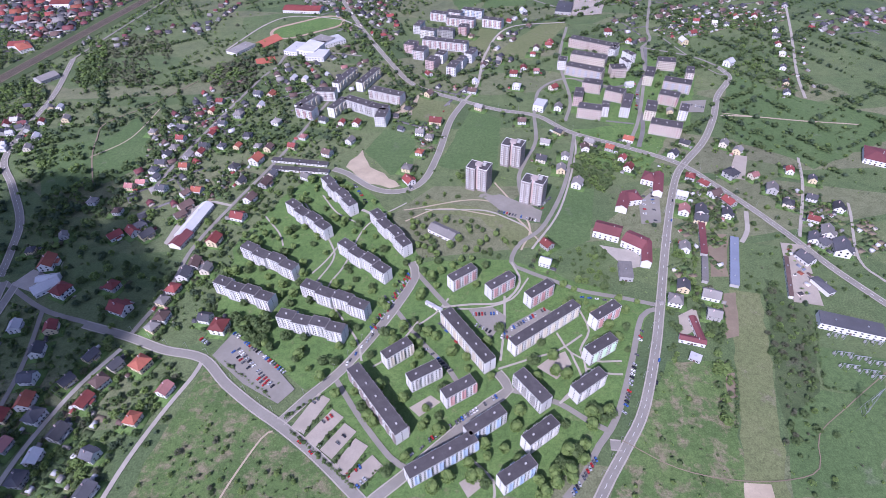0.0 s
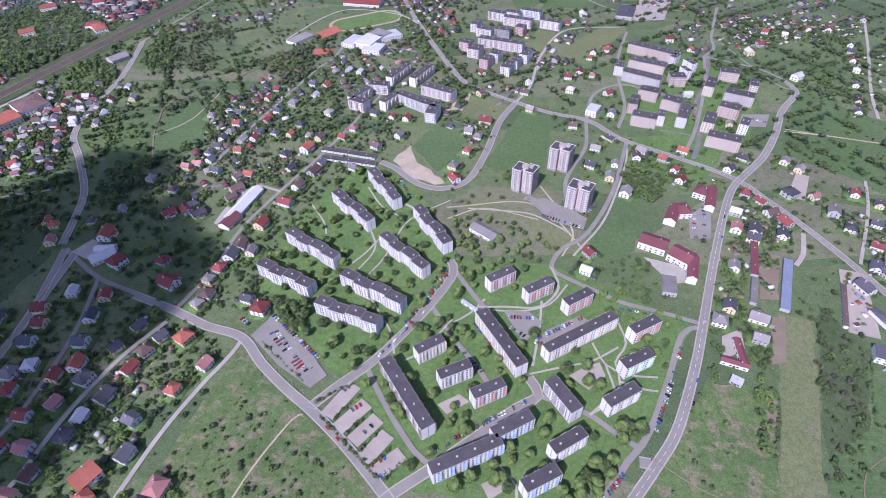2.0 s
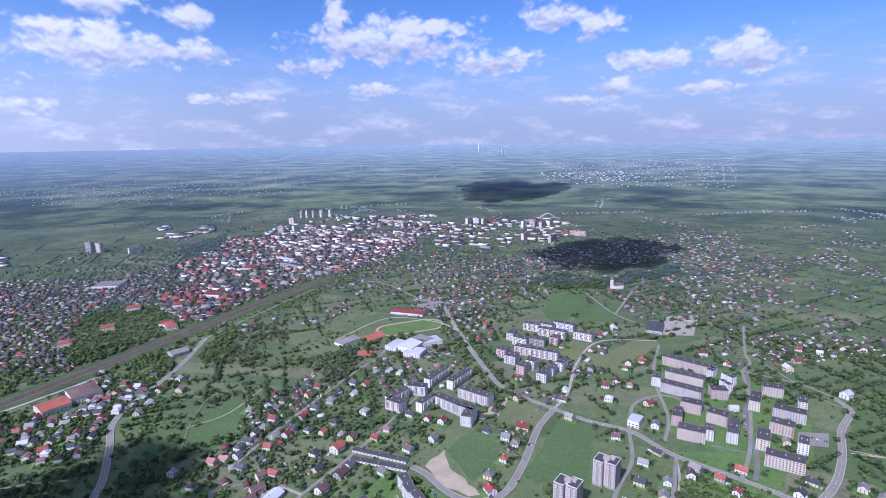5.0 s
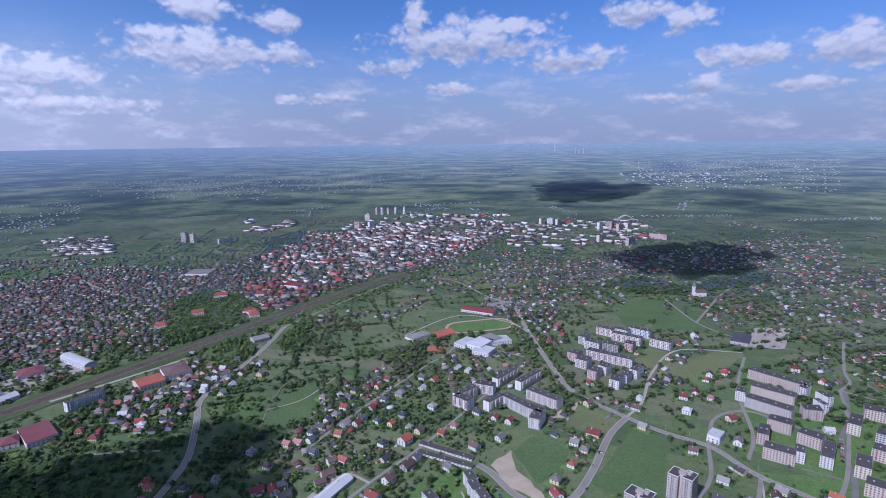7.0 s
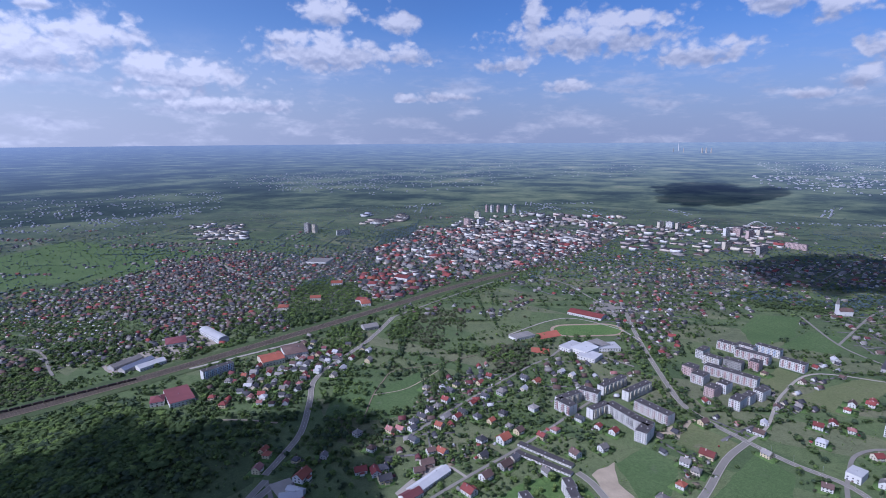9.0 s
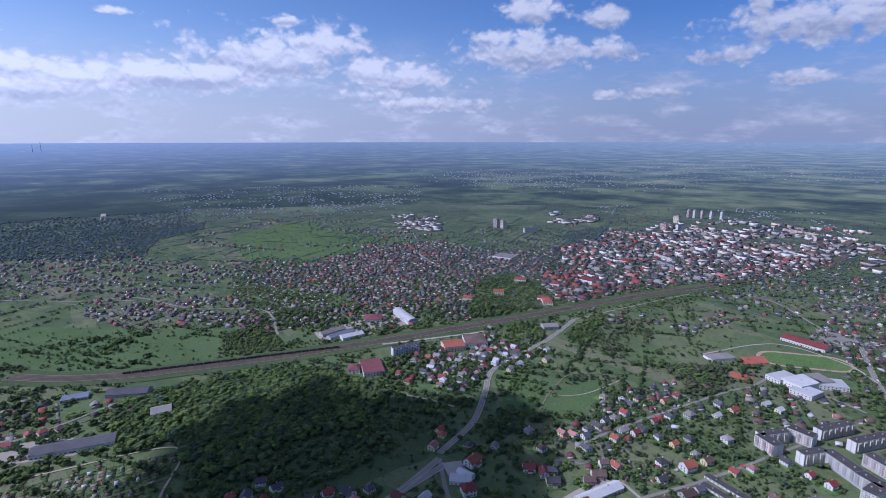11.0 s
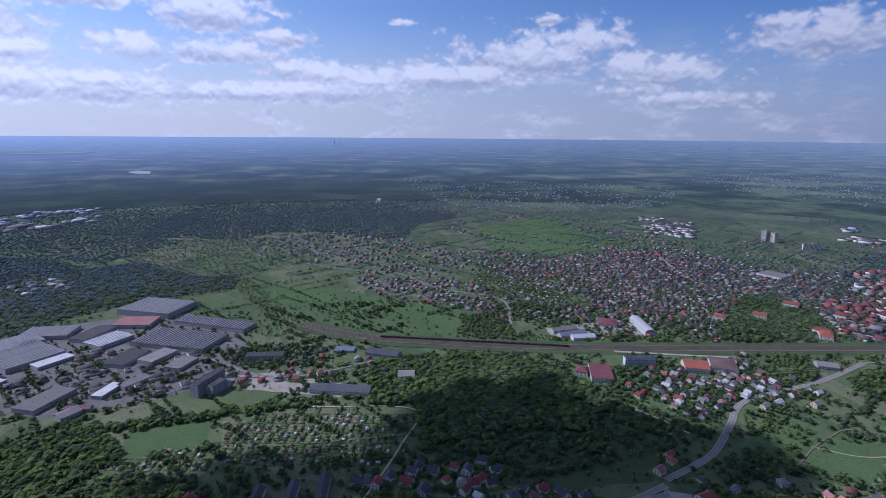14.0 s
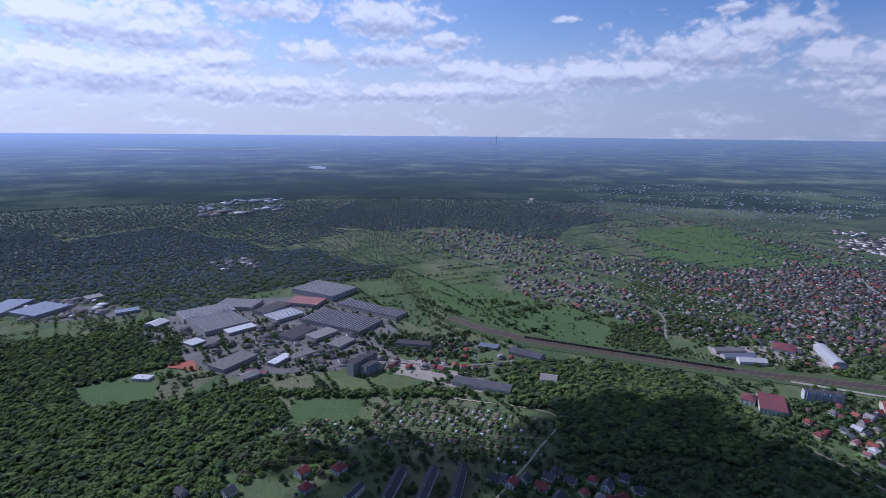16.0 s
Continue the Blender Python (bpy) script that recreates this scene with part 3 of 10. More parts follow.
def ground():
    rings = [0, 60, 150, 300, 500, 800, 1200, 1700, 2300, 2800, 3300, 3450, 3650, 3900, 4200, 4600, 5200, 6000, 7200, 9000, 12000, 17000, 30000, 90000]
    n = 96
    b = Build()
    pts, faces = [lay(0, 0)], []
    for r in rings[1:]:
        for i in range(n):
            a = 2 * math.pi * i / n
            bump_z = 0 if r < 3400 else 3 * noise.noise((math.cos(a) * 3, math.sin(a) * 3, r * 0.0002)) * min(1, r / 9000)
            pts.append(lay(r * math.sin(a), r * math.cos(a), bump_z))
    for k in range(len(rings) - 1):
        for i in range(n):
            j = (i + 1) % n
            if k == 0:
                faces.append((0, 1 + j, 1 + i))
            else:
                o, p = 1 + (k - 1) * n, 1 + k * n
                faces.append((o + i, o + j, p + j, p + i))
    edge = 1 + (rings.index(FLAT) - 1) * n
    near = [q for q in faces if max(q) < edge + n]
    b.add(pts[:edge + n], near)
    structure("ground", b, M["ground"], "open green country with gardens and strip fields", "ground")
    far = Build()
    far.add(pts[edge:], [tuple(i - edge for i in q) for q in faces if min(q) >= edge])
    structure("backdrop", far, far_mat(), "far wooded plain with painted blue haze towards the horizon", "backdrop")


# occupancy of the near plan, 3 m cells, so that trees stand clear of roads and walls
CELL, HALF = 3.0, 1500.0
busy = np.zeros((1000, 1000), bool)


def cells(x, y):
    return int((x + HALF) / CELL), int((y + HALF) / CELL)


def mark(x, y, yaw, l, w, pad=1.5):
    c, s = math.cos(yaw), math.sin(yaw)
    for i in np.arange(-l / 2 - pad, l / 2 + pad + 0.1, 1.5):
        for j in np.arange(-w / 2 - pad, w / 2 + pad + 0.1, 1.5):
            a, b = cells(x + i * c - j * s, y + i * s + j * c)
            if 0 <= a < 1000 and 0 <= b < 1000:
                busy[a, b] = True


def free(x, y):
    a, b = cells(x, y)
    return not (0 <= a < 1000 and 0 <= b < 1000 and busy[a, b])


def smooth(points, step=8.0):
    """Points along a soft curve through the given corners."""
    p = [Vector(q) for q in points]
    p = [2 * p[0] - p[1], *p, 2 * p[-1] - p[-2]]
    out = []
    for i in range(1, len(p) - 2):
        n = max(2, int((p[i + 1] - p[i]).length / step))
        for k in range(n):
            t = k / n
            out.append(0.5 * ((2 * p[i]) + (p[i + 1] - p[i - 1]) * t + (2 * p[i - 1] - 5 * p[i] + 4 * p[i + 1] - p[i + 2]) * t * t + (3 * p[i] - p[i - 1] - 3 * p[i + 1] + p[i + 2]) * t**3))
    out.append(p[-2])
    return out


level = [0.1]


def strip(points, width, z, step=8.0):
    c = smooth(points, step)
    b, v = Build(), []
    for i, p in enumerate(c):
        d = (c[min(i + 1, len(c) - 1)] - c[max(i - 1, 0)]).normalized()
        s = Vector((-d.y, d.x)) * width / 2
        v += [lay(p.x + s.x, p.y + s.y, z), lay(p.x - s.x, p.y - s.y, z)]
    b.add(v, [(2 * i, 2 * i + 1, 2 * i + 3, 2 * i + 2) for i in range(len(c) - 1)])
    return b, c


def road(points, width, mat="asphalt", label="grey asphalt road between grass verges", name="road", kerb=True, line=False):
    if mat.startswith("asphalt") and 5 < width < 9:
        width *= 0.86
    level[0] += 0.004
    b, c = strip(points, width, level[0] + 0.3)
    ob = structure(name, b, M[mat], label, "road" if name == "road" else name)
    for i in range(len(c) - 1):
        d = c[i + 1] - c[i]
        mid = (c[i + 1] + c[i]) / 2
        mark(mid.x, mid.y, math.atan2(d.y, d.x), d.length, width, 1.0)
    if width >= 6 and mat == "asphalt":
        for side in (-1, 1):
            w = []
            for i, p in enumerate(c):
                d = (c[min(i + 1, len(c) - 1)] - c[max(i - 1, 0)]).normalized()
                s = Vector((-d.y, d.x)) * side
                for off, up in ((width / 2 + 0.1, 0.0), (width / 2 + 0.12, 0.12), (width / 2 + 1.3, 0.12)):
                    w.append(lay(p.x + s.x * off, p.y + s.y * off, level[0] + 0.3 + up))
            k = Build()
            k.add(w, [q for i in range(len(c) - 1) for q in ((3 * i, 3 * i + 1, 3 * i + 4, 3 * i + 3), (3 * i + 1, 3 * i + 2, 3 * i + 5, 3 * i + 4))])
            structure("pavement", k, M["paving"], "pale concrete pavement behind a raised kerb", "pavement")
    if line:
        lb = Build()
        for i in range(0, len(c) - 1, 1):
            d = (c[i + 1] - c[i])
            p, q = c[i] + d * 0.15, c[i] + d * 0.65
            s = Vector((-d.y, d.x)).normalized() * 0.08
            z = level[0] + 0.33
            lb.add([(p.x + s.x, p.y + s.y, z), (p.x - s.x, p.y - s.y, z), (q.x - s.x, q.y - s.y, z), (q.x + s.x, q.y + s.y, z)], [(0, 1, 2, 3)])
        part("centre_line", lb, M["paint"], ob, "dashed white centre line")
    return ob


clearings, parks = [], []


def clear(x, y):
    """No tree or house stands on a kept field."""
    return not any(a <= x <= b and c <= y <= d and within(x, y, q) for a, b, c, d, q in clearings)


def patch(name, mat, label, *corners, up=0.0, block=False, wobble=0.0, kept=False):
    """A flat piece of ground with the given corners, laid on the land."""
    if kept:
        clearings.append((min(c[0] for c in corners), max(c[0] for c in corners), min(c[1] for c in corners), max(c[1] for c in corners), list(corners)))
    level[0] += 0.002
    pts = [Vector(c) for c in corners]
    edge = []
    for i, p in enumerate(pts):
        q = pts[(i + 1) % len(pts)]
        n = max(1, int((q - p).length / 12)) if wobble else 1
        d = (q - p)
        s = Vector((-d.y, d.x)).normalized()
        for k in range(n):
            w = wobble * noise.noise((p.x * 0.05 + k * 0.7, p.y * 0.05, 3.1)) if k else 0
            edge.append(p + d * (k / n) + s * w)
    b = Build()
    b.add([lay(p.x, p.y, level[0] + up) for p in edge], [tuple(range(len(edge)))])
    if block:
        cx, cy = sum(p.x for p in pts) / len(pts), sum(p.y for p in pts) / len(pts)
        r = min((p - Vector((cx, cy))).length for p in pts)
        mark(cx, cy, math.atan2(pts[1].y - pts[0].y, pts[1].x - pts[0].x), (pts[1] - pts[0]).length, (pts[2] - pts[1]).length, 0)
    return structure(name, b, M[mat], label, name)


# ---------- things ----------
ROOF_WORD = {"tile_red": "red tiled", "tile_orange": "orange tiled", "tile_brown": "brown tiled", "tile_dark": "slate-grey", "tile_grey": "grey sheet", "tile_white": "pale sheet", "tile_pink": "faded red", "tile_blue": "blue sheet", "tile_maroon": "dark red"}
WALL_WORD = {"plaster": "white", "plaster_cream": "cream", "plaster_pink": "pinkish", "plaster_rose": "pale rose", "plaster_red": "red", "plaster_blue": "blue", "plaster_green": "pale green", "concrete": "grey", "concrete_warm": "beige", "plaster_yellow": "yellow"}
STOREY = 2.95


def window_row(xs, y, z, out, w=1.5, h=1.4):
    """Windows of one storey: a white frame box and a darker pane standing a little proud of it."""
    b, g = Build(), Build()
    for x in xs:
        b.panel(x - w / 2 - 0.1, x + w / 2 + 0.1, y - 0.05 * out, y + 0.05 * out, z - 0.1, z + h + 0.1)
        for k in (0, 1):
            a = x - w / 2 + k * (w / 2 + 0.04)
            g.panel(a, a + w / 2 - 0.04, y, y + 0.09 * out, z, z + h)
    return b, g


def ring(b, x0, x1, y0, y1, z0, z1, t):
    """A closed rectangular kerb of thickness t."""
    p = []
    for z in (z0, z1):
        p += [(x0, y0, z), (x1, y0, z), (x1, y1, z), (x0, y1, z), (x0 + t, y0 + t, z), (x1 - t, y0 + t, z), (x1 - t, y1 - t, z), (x0 + t, y1 - t, z)]
    f = []
    for k in range(4):
        n = (k + 1) % 4
        f += [(k, n, 8 + n, 8 + k), (4 + n, 4 + k, 12 + k, 12 + n), (8 + k, 8 + n, 12 + n, 12 + k), (n, k, 4 + k, 4 + n)]
    b.add(p, f)


def slab(x, y, yaw, l, w, storeys, wall, accent, steps=0, roof="felt"):
    """A panel housing block: stepped body, felt roof with a parapet, window rows, balcony stacks and roof vents."""
    mark(x, y, radians(yaw), l, w, 2.5)
    h = storeys * STOREY + 0.9
    word = WALL_WORD[wall]
    lab = f"{storeys}-storey {word} panel housing block with flat dark roof"
    if accent != wall:
        lab = f"{storeys}-storey {word} housing block with {WALL_WORD[accent]} balconies"
    ob = thing("apartment_block", pose(x, y, 0, 0, 0, yaw), lab, "apartment block", "panel housing blocks")
    n = max(1, steps)
    seg = l / n
    body, top, rim = Build(), Build(), Build()
    offs = [(-1.1 if i % 2 else 1.1) if steps else 0.0 for i in range(n)]
    for i, o in enumerate(offs):
        x0, x1 = -l / 2 + i * seg, -l / 2 + (i + 1) * seg
        if i:
            x0 += 0.003
        body.box(x0, x1, -w / 2 + o, w / 2 + o, -0.5, h)
        top.box(x0 + 0.35, x1 - 0.35, -w / 2 + 0.35 + o, w / 2 - 0.35 + o, h + 0.004, h + 0.12)
        ring(rim, x0, x1, -w / 2 + o, w / 2 + o, h + 0.002, h + 0.4, 0.34)
    part("wall", body, M[wall], ob)
    part("roof", top, M[roof], ob, "flat roof of dark bitumen felt")
    part("parapet", rim, M["felt_light"], ob, "low sheet-capped parapet")
    plinth = Build()
    for i, o in enumerate(offs):
        x0, x1 = -l / 2 + i * seg, -l / 2 + (i + 1) * seg
        plinth.box(x0 - 0.06 + (0.08 if i else 0), x1 + 0.06, -w / 2 + o - 0.08, w / 2 + o + 0.08, -0.4, 0.9)
    part("plinth", plinth, M["concrete"], ob, "grey concrete plinth")
    bays = max(2, int(l / 3.3))
    pitch = l / bays
    xs = [-l / 2 + (i + 0.5) * pitch for i in range(bays)]
    off = lambda q: offs[min(n - 1, int((q + l / 2) / seg))]
    fb, gb = Build(), Build()
    near = math.hypot(x, y) < 620
    for s in range(storeys):
        z = 1.6 + s * STOREY
        for out in (-1, 1):
            for q in xs:
                if near:
                    b, g = window_row([q], out * w / 2 + off(q), z, out)
                    fb.add(b.v, b.f)
                    gb.add(g.v, g.f)
                else:
                    yb = out * w / 2 + off(q)
                    y0, y1 = sorted((yb - 0.2 * out, yb + 0.07 * out))
                    gb.box(q - 0.8, q + 0.8, y0, y1, z, z + 1.4)
    for e in (-1, 1):
        xe, o = e * l / 2, offs[0] if e < 0 else offs[-1]
        for s in range(storeys):
            z = 1.7 + s * STOREY
            x0, x1 = sorted((xe - 0.2 * e, xe + 0.06 * e))
            gb.box(x0, x1, o - 0.5, o + 0.5, z, z + 1.2)
    if near:
        tagged(part("window_frames", fb, M["frame"], ob, "rows of white window frames"), kind="stuff")
    tagged(part("panes", gb, M["glass"], ob, "dark window panes"), kind="stuff")
    # balcony stacks on both long sides
    stacks = [i for i in range(bays) if i % 3 == 1]
    for i in stacks:
        q = xs[i]
        for out in (-1, 1):
            bb = Build()
            yb = out * w / 2 + off(q)
            for s in range(1, storeys):
                z = 0.95 + s * STOREY
                y0, y1 = sorted((yb + 0.01 * out, yb + 1.25 * out))
                bb.box(q - 1.6, q + 1.6, y0, y1, z - 0.18, z)
                f0, f1 = sorted((yb + 1.17 * out, yb + 1.25 * out))
                bb.box(q - 1.6, q + 1.6, f0, f1, z + 0.003, z + 1.05)
                for e in (-1.6, 1.52):
                    e0, e1 = sorted((yb + 0.01 * out, yb + 1.165 * out))
                    bb.box(q + e, q + e + 0.08, e0, e1, z + 0.003, z + 1.05)
            f0, f1 = sorted((yb + 0.012 * out, yb + 1.27 * out))
            bb.box(q - 1.68, q - 1.6, f0, f1, STOREY + 0.6, storeys * STOREY + 0.4)
            bb.box(q + 1.6, q + 1.68, f0, f1, STOREY + 0.6, storeys * STOREY + 0.4)
            part("loggia", bb, M[accent], ob, f"{WALL_WORD[accent]} loggia running up the facade")
    for k in range(max(2, int(l / 14))):
        q = -l / 2 + (k + 0.5) * l / max(2, int(l / 14))
        o = off(q)
        b = Build()
        b.box(q - 0.7, q + 0.7, o - 0.5, o + 0.5, h + 0.1, h + 1.3)
        b.box(q - 0.85, q + 0.85, o - 0.65, o + 0.65, h + 1.303, h + 1.42)
        part("roof_vent", b, M["concrete"], ob, "plastered chimney stack")
    # stairwell doors
    for k in range(max(1, int(l / 16))):
        q = -l / 2 + (k + 0.5) * l / max(1, int(l / 16)) + 1.7
        yb = w / 2 + off(q)
        b = Build().box(q - 1.3, q + 1.3, yb + 0.01, yb + 1.5, 2.5, 2.7)
        b.box(q - 1.3, q - 1.2, yb + 1.3, yb + 1.4, 0.02, 2.5)
        b.box(q + 1.2, q + 1.3, yb + 1.3, yb + 1.4, 0.02, 2.5)
        part("porch", b, M["concrete"], ob, "concrete porch over the entrance")
    return ob


tower_made = []


def tower(x, y, yaw):
    """An eleven-storey point block of two staggered wings and a core."""
    mark(x, y, radians(yaw), 26, 24, 3)
    m = pose(x, y, 0, 0, 0, yaw)
    if tower_made:
        return copy_thing(tower_made[0], m)
    n, h = 11, 11 * 2.8 + 1.0
    ob = thing("tower_block", m, "eleven-storey beige concrete tower block with loggias", "tower block", "tower blocks")
    wings = ((-13, -1.2, -10.5, 7.5), (1.2, 13, -7.5, 10.5))
    for i, (x0, x1, y0, y1) in enumerate(wings):
        part("wing", Build().box(x0, x1, y0, y1, -0.5, h), M["concrete_warm"], ob)
        part("roof", Build().box(x0 + 0.4, x1 - 0.4, y0 + 0.4, y1 - 0.4, h + 0.004, h + 0.15), M["felt"], ob, "flat dark felt roof")
        rim = Build()
        ring(rim, x0, x1, y0, y1, h + 0.002, h + 0.7, 0.38)
        part("parapet", rim, M["plaster"], ob)
        fb, gb = Build(), Build()
        for s in range(n):
            z = 1.5 + s * 2.8
            for yy, out in ((y0, -1), (y1, 1)):
                b, g = window_row([x0 + (k + 0.5) * (x1 - x0) / 4 for k in range(4)], yy, z, out, 1.5, 1.35)
                fb.add(b.v, b.f)
                gb.add(g.v, g.f)
            xo, out = (x0, -1) if i == 0 else (x1, 1)
            for k in range(5):
                yy = y0 + (k + 0.5) * (y1 - y0) / 5
                a, b = sorted((xo - 0.2 * out, xo + 0.06 * out))
                gb.box(a, b, yy - 0.7, yy + 0.7, z, z + 1.35)
        tagged(part("window_frames", fb, M["frame"], ob, "rows of white window frames"), kind="stuff")
        tagged(part("panes", gb, M["glass"], ob, "dark window panes"), kind="stuff")
        for xx in (x0 + 2.6, x1 - 2.6):
            bb = Build()
            for s in range(1, n):
                z = 0.9 + s * 2.8
                bb.box(xx - 1.5, xx + 1.5, y0 - 1.15, y0 - 0.01, z - 0.15, z)
                bb.box(xx - 1.5, xx + 1.5, y0 - 1.15, y0 - 1.07, z + 0.003, z + 1.0)
            bb.box(xx - 1.58, xx - 1.5, y0 - 1.16, y0 - 0.012, 3.2, n * 2.8)
            bb.box(xx + 1.5, xx + 1.58, y0 - 1.16, y0 - 0.012, 3.2, n * 2.8)
            part("loggia", bb, M["plaster"], ob, "white loggia running up the wall")
    part("core", Build().box(-1.195, 1.195, -5, 5, -0.5, h + 0.3), M["plaster_pink"], ob, "recessed stair core")
    part("lift_house", Build().box(-4, 4, -3, 3.4, h + 0.31, h + 3.4), M["concrete_warm"], ob, "grey lift house on the roof")
    part("lift_house", Build().box(4.01, 8, 1, 6, h + 0.16, h + 2.4), M["concrete"], ob, "low concrete plant room")
    for k in range(4):
        part("antenna", Build().tube((-6 + 4 * k, 2, h + 0.1), (-6 + 4 * k, 2, h + 4.5), 0.06, 0.04, 5), M["steel"], ob, "thin steel antenna")
    tower_made.append(ob)
    return ob


def hall(x, y, yaw, l, w, h, roof, wall, label, kind="flat"):
    """Halls, sheds and public buildings."""
    mark(x, y, radians(yaw), l, w, 3)
    if len(label.replace("-", " ").split()) < 5:
        label += " and pale walls beside a yard"
    ob = thing("hall" if min(l, w) > 9 else "shed", pose(x, y, 0, 0, 0, yaw), label, "building")
    part("wall", Build().box(-l / 2, l / 2, -w / 2, w / 2, -0.5, h - 0.005), M[wall], ob)
    if kind == "gable":
        if l >= w:
            part("roof", Build().gable(-l / 2 - 0.5, l / 2 + 0.5, -w / 2 - 0.5, w / 2 + 0.5, h + 0.1, h + min(4.5, w * 0.28), 0.25), M[roof], ob)
            g = Build()
            for e in (-1, 1):
                a, b = sorted((e * l / 2, e * (l / 2 - 0.3)))
                r = min(4.5, w * 0.28) - 0.3
                g.add([(a, -w / 2, h), (a, w / 2, h), (a, 0, h + r), (b, -w / 2, h), (b, w / 2, h), (b, 0, h + r)], [(0, 2, 1), (3, 4, 5), (0, 1, 4, 3), (1, 2, 5, 4), (2, 0, 3, 5)])
            part("gable_wall", g, M[wall], ob)
        else:
            b = Build().hip(-l / 2 - 0.5, l / 2 + 0.5, -w / 2 - 0.5, w / 2 + 0.5, h + 0.1, h + min(4.0, l * 0.28), l * 0.45)
            part("roof", b, M[roof], ob)
        part("chimney", Build().box(l * 0.2, l * 0.2 + 0.8, -0.4, 0.4, h + 0.5, h + min(4.5, min(l, w) * 0.28) + 1.2), M["concrete"], ob)
    elif kind == "arch":
        b = Build()
        n = 10
        v = []
        for e in (-l / 2 - 0.3, l / 2 + 0.3):
            for i in range(n + 1):
                a = math.pi * i / n
                v.append((e, -math.cos(a) * (w / 2 + 0.3), h + math.sin(a) * w * 0.28))
        b.add(v, [(i, i + 1, n + 2 + i, n + 1 + i) for i in range(n)] + [tuple(range(n, -1, -1)), tuple(range(n + 1, 2 * n + 2))])
        part("roof", b, M[roof], ob, "white arched roof skin")
    else:
        part("roof", Build().box(-l / 2 - 0.2, l / 2 + 0.2, -w / 2 - 0.2, w / 2 + 0.2, h, h + 0.35), M[roof], ob)
        if kind == "ribs":
            n = max(3, int(w / 7))
            for i in range(n):
                yy = -w / 2 + (i + 0.5) * w / n
                b = Build().gable(-l / 2 + 2, l / 2 - 2, yy - 1.2, yy + 1.2, h + 0.45, h + 1.3, 0.08)
                part("roof_light", b, M["tile_white"], ob, "long glazed roof light")
        else:
            for i in range(max(1, int(l / 20))):
                q = -l / 2 + (i + 0.5) * l / max(1, int(l / 20))
                part("roof_vent", Build().box(q - 0.6, q + 0.6, -0.6, 0.6, h + 0.353, h + 1.2), M["steel"], ob)
    bays = max(2, int(l / 5))
    fb, gb = Build(), Build()
    for out in (-1, 1):
        for s in range(max(1, int(h / 3.4))):
            b, g = window_row([-l / 2 + (i + 0.5) * l / bays for i in range(bays)], out * w / 2, 1.0 + 3.2 * s, out, 1.9, 1.5)
            fb.add(b.v, b.f)
            gb.add(g.v, g.f)
    tagged(part("window_frames", fb, M["frame"], ob), kind="stuff")
    tagged(part("panes", gb, M["glass"], ob), kind="stuff")
    part("door", Build().box(-1.1, 1.1, -w / 2 - 0.12, -w / 2 + 0.1, 0.0, 2.5), M["tile_brown"], ob)
    return ob


houses = {}
WALLS = ("plaster", "plaster", "plaster", "plaster_cream", "concrete", "plaster_yellow")


